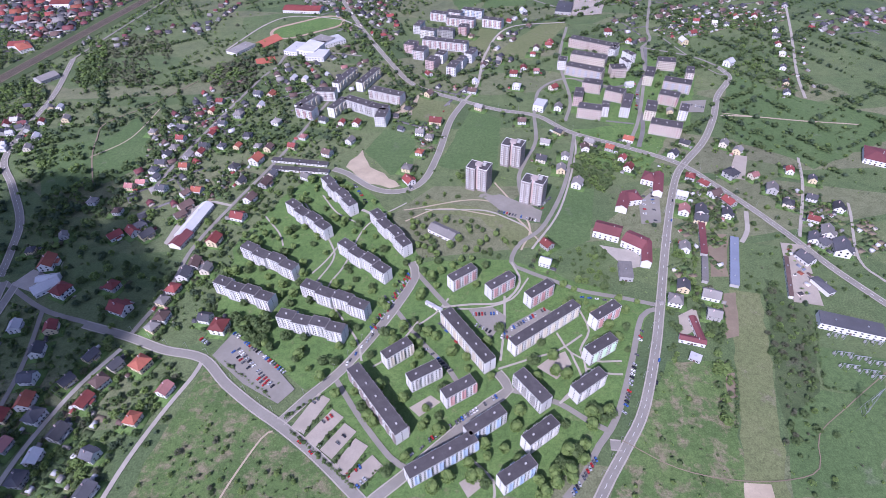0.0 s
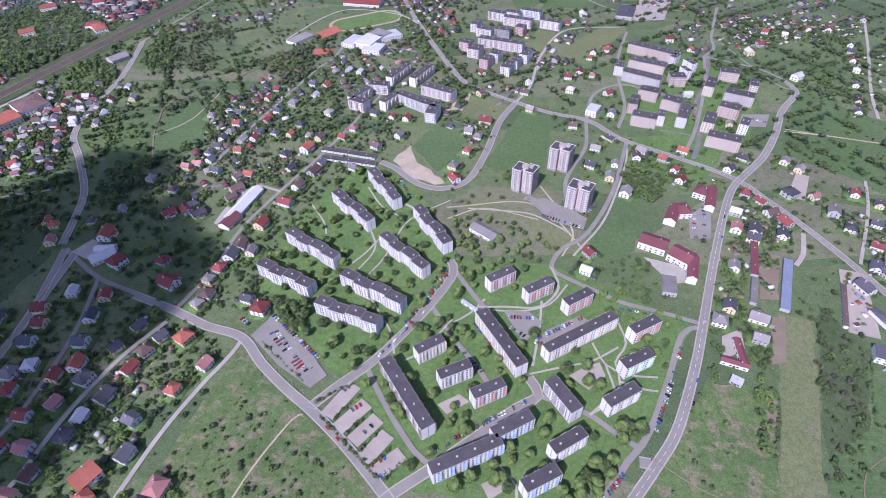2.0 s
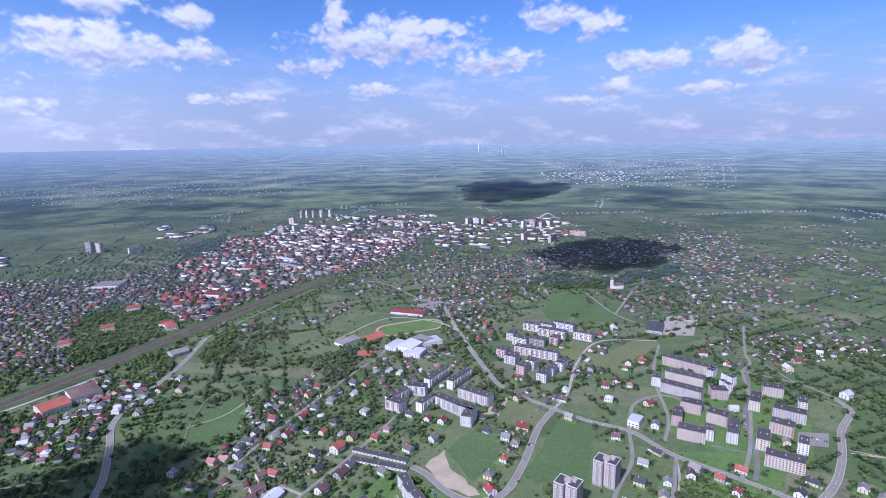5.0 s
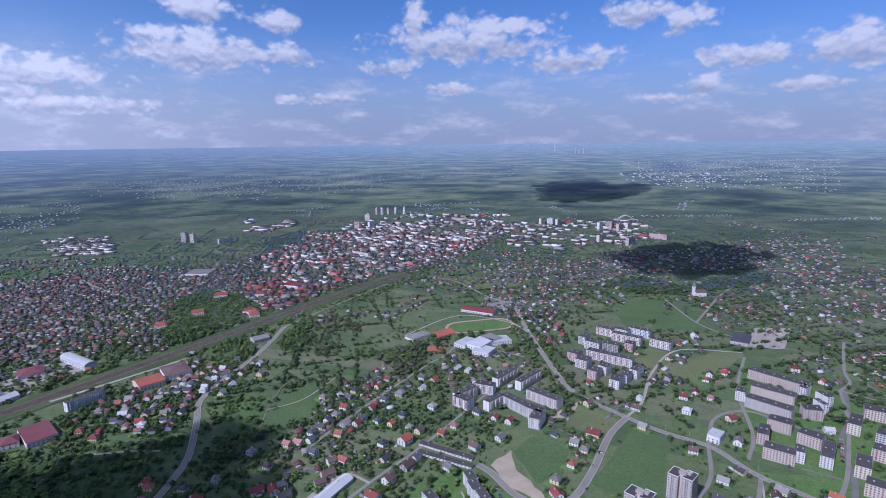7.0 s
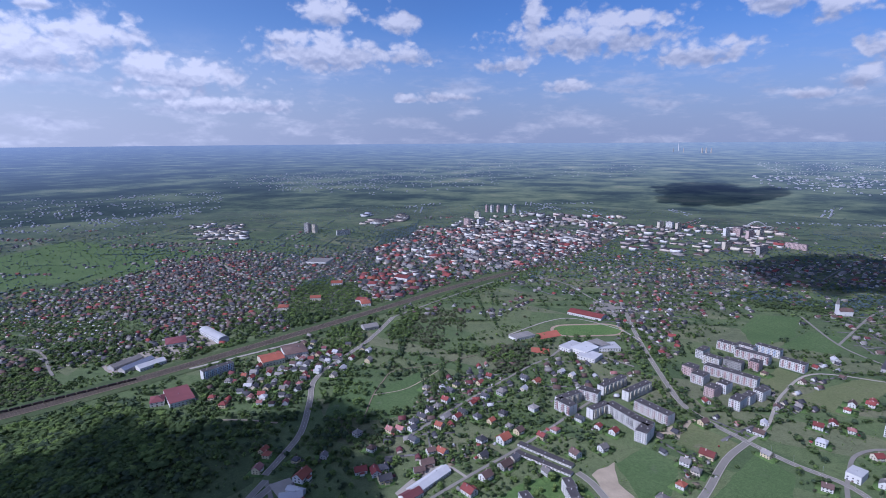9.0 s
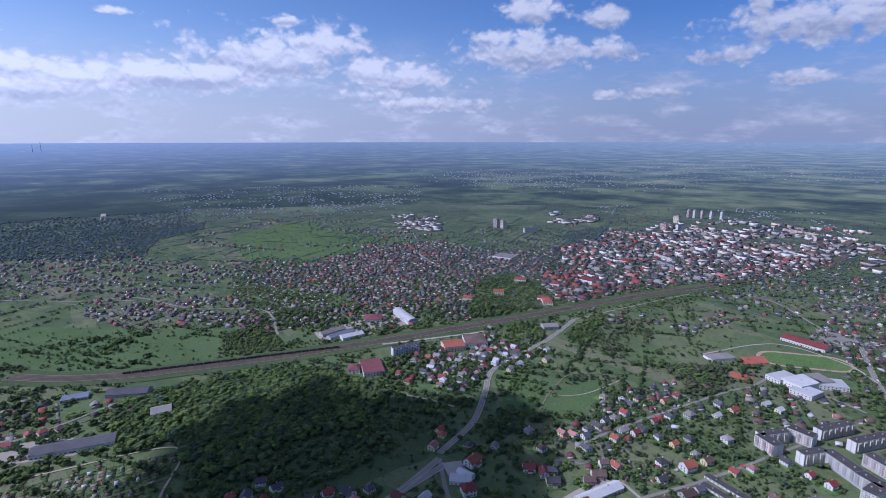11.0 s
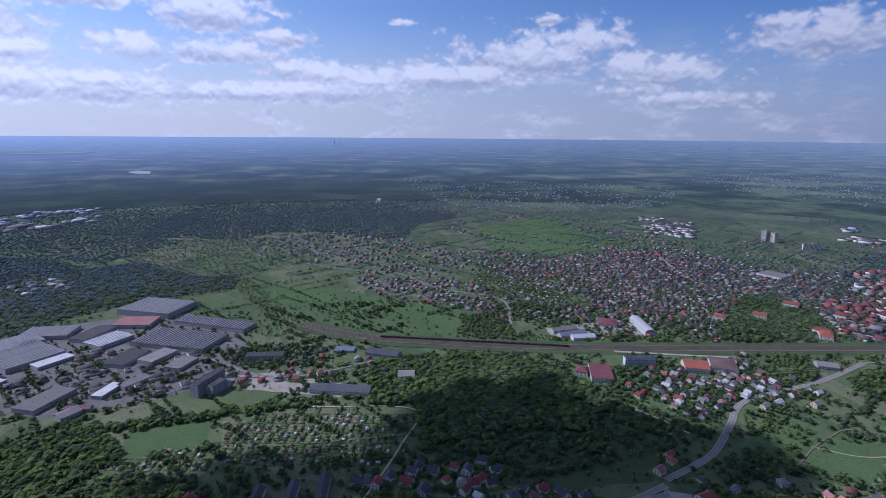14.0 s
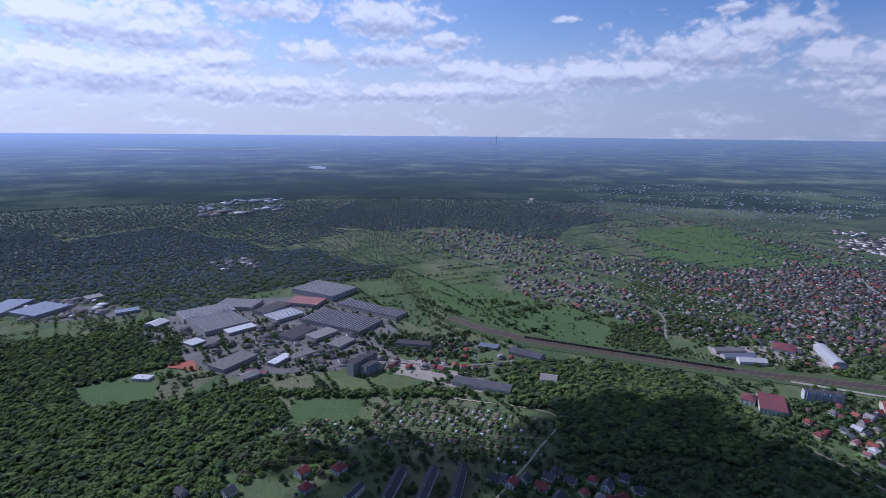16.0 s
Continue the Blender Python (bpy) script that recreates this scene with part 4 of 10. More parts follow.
def house_model(roof, wall, shape, full=True):
    """A detached house at the origin, copied for each plot."""
    ob = thing("house", pose(0, 0, 0), f"two-storey {WALL_WORD[wall]} house with a {ROOF_WORD[roof]} roof", "house", "detached houses")
    l, w, h = ((11, 9.5, 5.6), (10, 10, 5.2), (12.5, 9, 4.4))[shape]
    body = Build().box(-l / 2, l / 2, -w / 2, w / 2, -0.4, h)
    if shape != 1:
        for e in (-1, 1):
            a, b = sorted((e * l / 2, e * (l / 2 - 0.3)))
            body.add([(a, -w / 2, h), (a, w / 2, h), (a, 0, h + 3.3), (b, -w / 2, h), (b, w / 2, h), (b, 0, h + 3.3)], [(0, 2, 1), (3, 4, 5), (0, 1, 4, 3), (1, 2, 5, 4), (2, 0, 3, 5)])
    if shape == 2:
        body.box(-1.5, 3.0, -w / 2 - 2.6, -w / 2 + 0.5, -0.4, h - 1.6)
    part("wall", body, M[wall], ob)
    if shape == 1:
        r = Build().hip(-l / 2 - 0.6, l / 2 + 0.6, -w / 2 - 0.6, w / 2 + 0.6, h + 0.2, h + 3.4, l * 0.42)
    else:
        r = Build().gable(-l / 2 - 0.5, l / 2 + 0.5, -w / 2 - 0.7, w / 2 + 0.7, h - 0.15, h + 3.65, 0.25)
    if shape == 2:
        r.box(-1.8, 3.3, -w / 2 - 2.9, -w / 2 - 0.01, h - 1.55, h - 1.3)
    part("roof", r, M[roof], ob, f"{ROOF_WORD[roof]} roof")
    if full:
        part("chimney", Build().box(1.2, 1.9, 0.8, 1.5, h + 1.5, h + 4.4), M["plaster_pink"], ob, "brick chimney")
        fb, gb = Build(), Build()
        for s in range(2):
            for out in (-1, 1):
                b, g = window_row([-l * 0.3, 0.0 if out > 0 else l * 0.08, l * 0.32], out * w / 2, 0.9 + s * 2.7, out, 1.3, 1.3)
                if s == 0 or shape != 2:
                    fb.add(b.v, b.f)
                    gb.add(g.v, g.f)
        for e in (-1, 1):
            for z in (1.0, 3.4):
                for yy in (-1.8, 1.8):
                    a, b = sorted((e * l / 2 - 0.2 * e, e * l / 2 + 0.06 * e))
                    gb.box(a, b, yy - 0.6, yy + 0.6, z, z + 1.3)
        tagged(part("window_frames", fb, M["frame"], ob), kind="stuff")
        tagged(part("panes", gb, M["glass"], ob), kind="stuff")
        part("door", Build().box(-l * 0.12 - 0.5, -l * 0.12 + 0.5, -w / 2 - 0.1, -w / 2 + 0.1, 0, 2.1), M["tile_brown"], ob)
        if shape == 0:
            part("balcony", Build().box(-2.2, 2.2, -w / 2 - 1.3, -w / 2 - 0.01, 2.6, 2.8).box(-2.2, 2.2, -w / 2 - 1.3, -w / 2 - 1.22, 2.803, 3.7), M["plaster"], ob)
    return ob


def house(x, y, yaw, roof, size=1.0, full=True):
    rnd = random.Random(int(x * 7 + y * 13))
    wall, shape = rnd.choice(WALLS), rnd.choice((0, 0, 1, 2))
    if full and math.hypot(x, y) < 620:
        size *= 1.18
    mark(x, y, radians(yaw), 12 * size, 10 * size, 2)
    key = (roof, wall, shape, full)
    m = pose(x, y, 0, 0, 0, yaw)
    if key not in houses:
        houses[key] = ob = house_model(roof, wall, shape, full)
        ob.matrix_basis = m
    else:
        ob = copy_thing(houses[key], m)
    ob.scale = (size, size, size)
    # the plot round it: a lawn inside hedges, fruit trees, a shed and a paved drive
    a = radians(yaw)
    pl, pw = rnd.uniform(10.5, 13.5), rnd.uniform(10, 13)
    lawns.append((x, y, 0.3 + 0.0007 * (len(lawns) % 60), 2 * pl, 2 * pw, 0.03, a))
    for k in range(32):
        t = rnd.random() * 2 - 1
        u, v = ((pl, t * pw), (-pl, t * pw), (t * pl, pw), (t * pl, -pw))[k % 4] if k < 21 else (rnd.uniform(-pl, pl), rnd.uniform(-pw, pw))
        px, py = x + u * math.cos(a) - v * math.sin(a), y + u * math.sin(a) + v * math.cos(a)
        if free(px, py):
            plant(px, py, rnd.uniform(1.0, 2.6) if k < 15 else rnd.uniform(2.5, 6.5), rnd.choice(("leaf_mid", "leaf_dark", "leaf_light", "leaf_mid", "leaf_brown")), k > 18 and rnd.random() < 0.3, rnd.uniform(0.8, 1.4))
    if rnd.random() < 0.7:
        u = rnd.choice((-1, 1)) * 9.5 * size
        settle(x + u * math.cos(a) - 4 * math.sin(a), y + u * math.sin(a) + 4 * math.cos(a), rnd.uniform(3, 6), rnd.uniform(3, 4.5), 3.4, a, rnd.choice(ROOFS), "concrete")
    if rnd.random() < 0.6:
        drives.append((x + 7.5 * size * math.sin(a), y - 7.5 * size * math.cos(a), 0.16, rnd.uniform(4, 9), rnd.uniform(3, 6), 0.1, a))
    return ob


drives, lawns, streets = [], [], []


def within(x, y, poly):
    inside = False
    for (ax, ay), (bx, by) in zip(poly, poly[1:] + poly[:1]):
        if (ay > y) != (by > y) and x < (bx - ax) * (y - ay) / (by - ay) + ax:
            inside = not inside
    return inside


def spots(poly, gap, yaw=0.0, jitter=0.3, rnd=random):
    """Places on a jittered grid inside a piece of land."""
    c, s = math.cos(radians(yaw)), math.sin(radians(yaw))
    mx, my = sum(p[0] for p in poly) / len(poly), sum(p[1] for p in poly) / len(poly)
    r = max(math.hypot(p[0] - mx, p[1] - my) for p in poly)
    n = int(r / gap) + 1
    out = []
    for i in range(-n, n + 1):
        for j in range(-n, n + 1):
            u, v = (i + rnd.uniform(-jitter, jitter)) * gap, (j + rnd.uniform(-jitter, jitter)) * gap
            x, y = mx + u * c - v * s, my + u * s + v * c
            if within(x, y, poly):
                out.append((x, y))
    return out


ROOFS = ("tile_red", "tile_maroon", "tile_brown", "tile_brown", "tile_dark", "tile_dark", "tile_dark", "tile_dark", "tile_grey", "tile_grey", "tile_pink", "tile_brown", "tile_white")
TOWN = ("tile_brown", "tile_dark", "tile_grey", "tile_dark", "tile_brown", "tile_dark", "tile_dark", "tile_maroon", "tile_grey", "tile_brown", "tile_dark", "tile_grey", "tile_brown", "tile_grey", "tile_brown", "tile_dark", "tile_red")


def village(gap, yaw, *poly):
    """Detached houses in rows, each a thing of its own."""
    rnd = random.Random(int(poly[0][0]))
    for x, y in spots(list(poly), gap, yaw, 0.22, rnd):
        if free(x, y) and rnd.random() < 0.85:
            house(x, y, yaw + rnd.choice((0, 90)) + rnd.uniform(-6, 6), rnd.choice(ROOFS), rnd.uniform(0.8, 1.1), False)


# ---------- bulk meshes for what nobody could count ----------
def bulk(name, verts, faces, mat, label, category, kind="stuff", soft=False):
    """One mesh from arrays of vertices and equal-sided faces."""
    me = bpy.data.meshes.new(name)
    k = faces.shape[1]
    me.vertices.add(len(verts))
    me.vertices.foreach_set("co", verts.astype(np.float32).ravel())
    me.loops.add(faces.size)
    me.loops.foreach_set("vertex_index", faces.astype(np.int32).ravel())
    me.polygons.add(len(faces))
    me.polygons.foreach_set("loop_start", np.arange(0, faces.size, k, dtype=np.int32))
    if soft:
        me.polygons.foreach_set("use_smooth", np.ones(len(faces), bool))
    me.materials.append(mat)
    me.update(calc_edges=True)
    me.validate()
    return tagged(new(name, me), label, category, "", kind)


def repeat(tv, tf, at, size, turn):
    """A template repeated at places, with sizes (x, y, z) and turns about z."""
    c, s = np.cos(turn)[:, None], np.sin(turn)[:, None]
    v = tv[None] * size[:, None, :]
    x = v[..., 0] * c - v[..., 1] * s + at[:, 0:1]
    y = v[..., 0] * s + v[..., 1] * c + at[:, 1:2]
    z = v[..., 2] + at[:, 2:3]
    f = tf[None] + (np.arange(len(at)) * len(tv))[:, None, None]
    return np.stack([x, y, z], -1).reshape(-1, 3), f.reshape(-1, tf.shape[1])


def solid(rounded):
    """A unit octahedron or icosahedron as arrays."""
    bm = bmesh.new()
    if rounded:
        bmesh.ops.create_icosphere(bm, subdivisions=1, radius=1)
    else:
        for p in ((1, 0, 0), (-1, 0, 0), (0, 1, 0), (0, -1, 0), (0, 0, 1), (0, 0, -1)):
            bm.verts.new(p)
        bm.verts.ensure_lookup_table()
        for a, b, c in ((0, 2, 4), (2, 1, 4), (1, 3, 4), (3, 0, 4), (2, 0, 5), (1, 2, 5), (3, 1, 5), (0, 3, 5)):
            bm.faces.new([bm.verts[i] for i in (a, b, c)])
    bm.verts.index_update()
    v = np.array([p.co[:] for p in bm.verts])
    f = np.array([[q.index for q in p.verts] for p in bm.faces])
    bm.free()
    return v, f


def crown(kind, puffs, rounded, leaves, seed, spray=0.12):
    """A tree crown of unit height from many uneven clumps and loose leaf sprays; kind: round, tall or cone."""
    r = np.random.RandomState(seed)
    sv, sf = solid(rounded)
    vs, fs, o = [], [], 0
    for i in range(puffs):
        a, t = r.uniform(0, 2 * np.pi), r.uniform(0, 1)
        if kind == "cone":
            z, rad, p = 0.12 + 0.85 * t, 0.24 * (1 - t) + 0.02, 0.13 * (1.15 - t)
        else:
            z = 0.3 + 0.6 * t if puffs > 2 else 0.5 + 0.15 * t
            rad = (0.34 if kind == "round" else 0.2) * (1.0 if puffs > 2 else 0.4) * math.sin(math.pi * (0.12 + 0.8 * t)) * r.uniform(0.5, 1.0)
            p = r.uniform(0.1, 0.17) * (1.0 if puffs > 8 else 1.4 if puffs > 2 else 2.2)
        v = sv * (1 + r.uniform(-0.3, 0.3, (len(sv), 1))) * p * np.array([1.15, 1.15, 0.85])
        vs.append(v + [math.cos(a) * rad, math.sin(a) * rad, z])
        fs.append(sf + o)
        o += len(sv)
    for i in range(leaves):
        a, t = r.uniform(0, 2 * np.pi), r.uniform(0, 1)
        rad = (0.46 if kind == "round" else 0.29) * math.sin(math.pi * (0.14 + 0.8 * t)) if kind != "cone" else 0.34 * (1 - t) + 0.03
        rad *= r.uniform(0.35, 1.0) ** 0.5
        c = np.array([math.cos(a) * rad, math.sin(a) * rad, 0.22 + 0.74 * t])
        e = spray * (1.0 if kind != "cone" else 0.8)
        p, q = r.uniform(-1, 1, 3), r.uniform(-1, 1, 3)
        p[2] *= 0.6
        q[2] *= 0.6
        p *= e / np.linalg.norm(p)
        q *= e / np.linalg.norm(q)
        vs.append(np.array([c + p, c - 0.6 * p + 0.7 * q, c - 0.6 * p - 0.7 * q]))
        fs.append(np.array([[o, o + 1, o + 2]]))
        o += 3
    return np.concatenate(vs), np.concatenate(fs)


NEAR = [crown("round", 9, False, 90, 1, 0.13), crown("tall", 8, False, 80, 2, 0.12), crown("round", 10, False, 96, 3, 0.13)]
CONE = [crown("cone", 9, False, 70, 4, 0.12)]
MID = [crown("round", 2, False, 30, 5, 0.19), crown("tall", 2, False, 26, 6, 0.17), crown("round", 3, False, 30, 7, 0.19)]
FARC = [crown("round", 1, False, 7, 8, 0.24), crown("round", 1, False, 8, 9, 0.24)]
DOT = [crown("round", 1, False, 0, 10), crown("round", 1, False, 2, 11, 0.25)]
grove = {}


def plant(x, y, height, leaf, cone=False, wide=1.0):
    """Note a tree for the joined woods."""
    d = math.hypot(x, y)
    if d > FLAT + 60 or not clear(x, y):
        return
    if d > 2700 and (7 * x + 3 * y) % 1 < 0.8 * (d - 2700) / 660:
        return
    # beyond 1500 m more and more trees take the haze-tinted leaf colour
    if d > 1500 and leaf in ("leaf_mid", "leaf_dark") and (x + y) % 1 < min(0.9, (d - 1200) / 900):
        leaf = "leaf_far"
    grade = 0 if d < 620 and height >= 4.5 else 1 if d < 1250 and height >= 3.2 else 2 if d < 1800 else 3
    if grade >= 2 and height > 7:
        height, wide = 0.66 * height, 1.6 * wide
    grove.setdefault((grade, leaf, cone and grade == 0), []).append((x, y, height, wide))


def wood(gap, lo, hi, leaves, *poly, share=1.0, clump=None):
    rnd = random.Random(int(poly[0][0] + poly[0][1] * 3))
    for x, y in spots(list(poly), gap, rnd.uniform(0, 90), 0.48, rnd):
        if clump is not None and noise.noise((x * 0.021, y * 0.021, 6.0)) + 0.5 * noise.noise((x * 0.06, y * 0.06, 9.0)) < clump:
            continue
        if rnd.random() < share and free(x, y):
            leaf = leaves[int((noise.noise((x * 0.016, y * 0.016, 2.0)) * 0.9 + rnd.uniform(0, 1)) * len(leaves)) % len(leaves)]
            tall = lo + (hi - lo) * (rnd.random() ** 1.3 + 0.35 * noise.noise((x * 0.03, y * 0.03, 5.0)))
            closed = lo >= 6 and gap <= 10.5
            plant(x, y, tall * (0.74 if closed else 1.0), leaf, leaf == "leaf_dark" and rnd.random() < 0.6, rnd.uniform(1.25, 2.1) if closed else rnd.uniform(0.85, 1.6))


def grow():
    """Build all noted trees, joined by distance and leaf."""
    names = {"leaf_light": "fresh spring-green", "leaf_mid": "mid-green", "leaf_dark": "dark green", "leaf_brown": "bare brownish", "leaf_far": "haze-tinted far-off"}
    for (grade, leaf, cone), rows in sorted(grove.items()):
        r = np.random.RandomState(len(rows))
        temps = CONE if cone else (NEAR, MID, FARC, DOT)[grade]
        rows = np.array(rows)
        pick = r.randint(0, len(temps), len(rows))
        vs, fs, o = [], [], 0
        for k, (tv, tf) in enumerate(temps):
            q = rows[pick == k]
            if not len(q):
                continue
            at = np.array([lay(x, y) for x, y in q[:, :2]])
            shrink = np.hypot(at[:, 0], at[:, 1]) / np.maximum(1, np.hypot(q[:, 0], q[:, 1]))
            h = q[:, 2] * shrink
            size = np.stack([h * q[:, 3], h * q[:, 3], h], -1)
            at[:, 2] -= 0.12 * h
            v, f = repeat(tv, tf, at, size, r.uniform(0, 6.28, len(q)))
            vs.append(v)
            fs.append(f + o)
            o += len(v)
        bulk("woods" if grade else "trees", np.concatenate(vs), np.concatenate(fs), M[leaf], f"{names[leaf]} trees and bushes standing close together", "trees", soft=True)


# far houses: a walled box with a pitched roof, joined by roof colour
HOUSE_WALL = Build().box(-0.5, 0.5, -0.5, 0.5, 0.0, 0.47)
HOUSE_ROOF = Build().gable(-0.53, 0.53, -0.6, 0.6, 0.44, 1.0, 0.04)
FLAT_ROOF = Build().box(-0.5, 0.5, -0.5, 0.5, 0.97, 1.0)
FLAT_WALL = Build().box(-0.49, 0.49, -0.49, 0.49, 0.0, 0.968)
town = {}


def quads(build):
    f = [q if len(q) == 4 else (*q, q[-1]) for q in build.f]
    return np.array(build.v), np.array([q for q in f if len(set(q)) == 4])


def settle(x, y, l, w, h, yaw, roof, wall, flat=False):
    if not clear(x, y) or any(within(x, y, q) for q in parks):
        return
    # past 2900 m houses are smaller and get colours tinted for haze
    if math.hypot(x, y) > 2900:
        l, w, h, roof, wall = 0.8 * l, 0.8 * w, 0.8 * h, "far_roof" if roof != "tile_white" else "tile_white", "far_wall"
    town.setdefault(("roof", flat, roof), []).append((x, y, l, w, h, yaw))
    town.setdefault(("wall", flat, wall), []).append((x, y, l, w, h, yaw))


def quarter(gap, yaw, lo, hi, tall, *poly, share=0.9, roofs=TOWN, flat=0.0):
    """A far quarter of the town: many small houses in rows."""
    rnd = random.Random(int(poly[0][0] * 3 + poly[0][1]))
    if 18 <= gap <= 38 and max(math.hypot(*p) for p in poly) < FLAT:
        c, s = math.cos(radians(yaw)), math.sin(radians(yaw))
        mx, my = sum(p[0] for p in poly) / len(poly), sum(p[1] for p in poly) / len(poly)
        n = int(max(math.hypot(p[0] - mx, p[1] - my) for p in poly) / gap) + 1
        for i in range(-n, n + 1):
            for j in range(-n, n + 1):
                for along, across, turn in ((i + 0.5, 2 * j + 0.5, 0.0), (5 * i + 0.5, j + 0.5, math.pi / 2)):
                    u, v = along * gap, across * gap
                    x, y = mx + u * c - v * s, my + u * s + v * c
                    if within(x, y, poly) and free(x, y) and clear(x, y) and noise.noise((x * 0.004, y * 0.004, 8.0)) > -0.25:
                        streets.append((x, y, 0.34 + 0.0005 * (len(streets) % 80), gap, 4.5, 0.03, radians(yaw) + turn))
    for x, y in spots(list(poly), gap, yaw, 0.3, rnd):
        if rnd.random() < share and free(x, y) and (lo < 5 or math.hypot(x, y) < 2300 or noise.noise((x * 0.005, y * 0.005, 0.3)) > -0.15):
            l = rnd.uniform(lo, hi)
            fl = rnd.random() < flat
            settle(x, y, l, l * rnd.uniform(0.6, 0.95), rnd.uniform(*tall), radians(yaw + rnd.choice((0, 90)) + rnd.uniform(-8, 8)), rnd.choice(("felt", "felt", "felt_light", "tile_white" if "tile_white" in roofs else "felt")) if fl else rnd.choice(roofs), rnd.choice(("plaster", "plaster_cream", "plaster", "concrete_warm", "concrete", "plaster_rose")), fl)


def raise_town():
    for (what, flat, mat), rows in sorted(town.items()):
        rows = np.array(rows)
        tv, tf = quads((FLAT_ROOF if flat else HOUSE_ROOF) if what == "roof" else (FLAT_WALL if flat else HOUSE_WALL))
        at = np.array([lay(x, y) for x, y in rows[:, :2]])
        k = np.hypot(at[:, 0], at[:, 1]) / np.maximum(1, np.hypot(rows[:, 0], rows[:, 1]))
        v, f = repeat(tv, tf, at, rows[:, 2:5] * k[:, None], rows[:, 5])
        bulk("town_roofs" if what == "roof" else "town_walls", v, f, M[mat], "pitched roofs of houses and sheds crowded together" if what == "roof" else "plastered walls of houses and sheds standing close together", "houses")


# ---------- cars ----------
car_models = {}


def car(x, y, yaw, paint):
    m = pose(x, y, 0.72, 0, 0, yaw)
    if paint in car_models:
        return copy_thing(car_models[paint], m)
    ob = thing("car", m, f"parked {paint} hatchback car with dark windows", "car", "parked cars")
    body = Build()
    rim = [(-2.1, 0.3), (-2.1, 0.8), (-1.2, 0.95), (1.0, 0.95), (2.0, 0.75), (2.15, 0.45), (2.1, 0.3)]
    n = len(rim)
    body.add([(a, s * 0.85, b) for s in (-1, 1) for a, b in rim], [tuple(range(n)), tuple(reversed(range(n, 2 * n)))] + [(i, n + i, n + (i + 1) % n, (i + 1) % n) for i in range(n)])
    top = [(-1.6, 1.38), (0.3, 1.38)]
    body.box(-1.6, 0.25, -0.68, 0.68, 1.36, 1.43)
    part("body", body, M["car_" + paint], ob)
    g = Build()
    g.add([(-2.0, -0.8, 0.951), (1.0, -0.8, 0.951), (1.0, 0.8, 0.951), (-2.0, 0.8, 0.951), (-1.65, -0.66, 1.358), (0.3, -0.66, 1.358), (0.3, 0.66, 1.358), (-1.65, 0.66, 1.358)], [(0, 1, 5, 4), (1, 2, 6, 5), (2, 3, 7, 6), (3, 0, 4, 7), (4, 5, 6, 7), (3, 2, 1, 0)])
    part("glazing", g, M["glass"], ob, "dark car windows")
    wheel = Build().tube((0, -0.1, 0), (0, 0.1, 0), 0.31, 0.31, 10).mesh("wheel", M["rubber"])
    for a in (-1.3, 1.35):
        for b in (-0.78, 0.78):
            part("wheel", wheel, None, ob, "", pose(a, b, 0.31))
    car_models[paint] = ob
    return ob


PAINTS = ("white", "silver", "silver", "black", "grey", "grey", "red", "blue")


def car_row(x0, y0, x1, y1, n, turn=90, share=0.85):
    """Parked cars side by side along a line; turn: their angle to it."""
    rnd = random.Random(int(x0 * 5 + y0))
    a = math.degrees(math.atan2(y1 - y0, x1 - x0))
    for i in range(n):
        t = (i + 0.5) / n
        if rnd.random() < share:
            car(x0 + (x1 - x0) * t, y0 + (y1 - y0) * t, a + turn + rnd.uniform(-4, 4) + rnd.choice((0, 180)), rnd.choice(PAINTS))


# ---------- single trees near the blocks ----------
tree_models = {}


def tree(x, y, height, leaf="leaf_mid", kind="round"):
    d = math.hypot(x, y)
    key = (leaf, kind)
    m = pose(x, y, 0, 0, 0, (x * 37) % 360)
    if key not in tree_models:
        ob = thing("tree", m, {"leaf_light": "young tree in fresh green leaf on grass", "leaf_mid": "leafy green tree standing on grass", "leaf_dark": "dark green conifer standing on grass", "leaf_brown": "tree just coming into leaf on grass"}[leaf], "tree", "trees between the blocks")
        trunk = Build().tube((0, 0, -0.02), (0.01, 0, 0.32), 0.022, 0.015, 7)
        for k in range(5):
            a = k * 1.26
            trunk.tube((0.005, 0, 0.26 + 0.03 * k), (math.cos(a) * 0.2, math.sin(a) * 0.2, 0.5 + 0.05 * k), 0.01, 0.004, 5)
        part("trunk", trunk, M["bark"], ob)
        v, f = crown(kind, 8, True, 280, 11 + len(tree_models), 0.085)
        b = Build()
        b.add(v.tolist(), f.tolist())
        part("crown", b, M[leaf], ob)
        tree_models[key] = ob
    else:
        ob = copy_thing(tree_models[key], m)
    ob.scale = (height * 1.05, height * 1.05, height)
    return ob


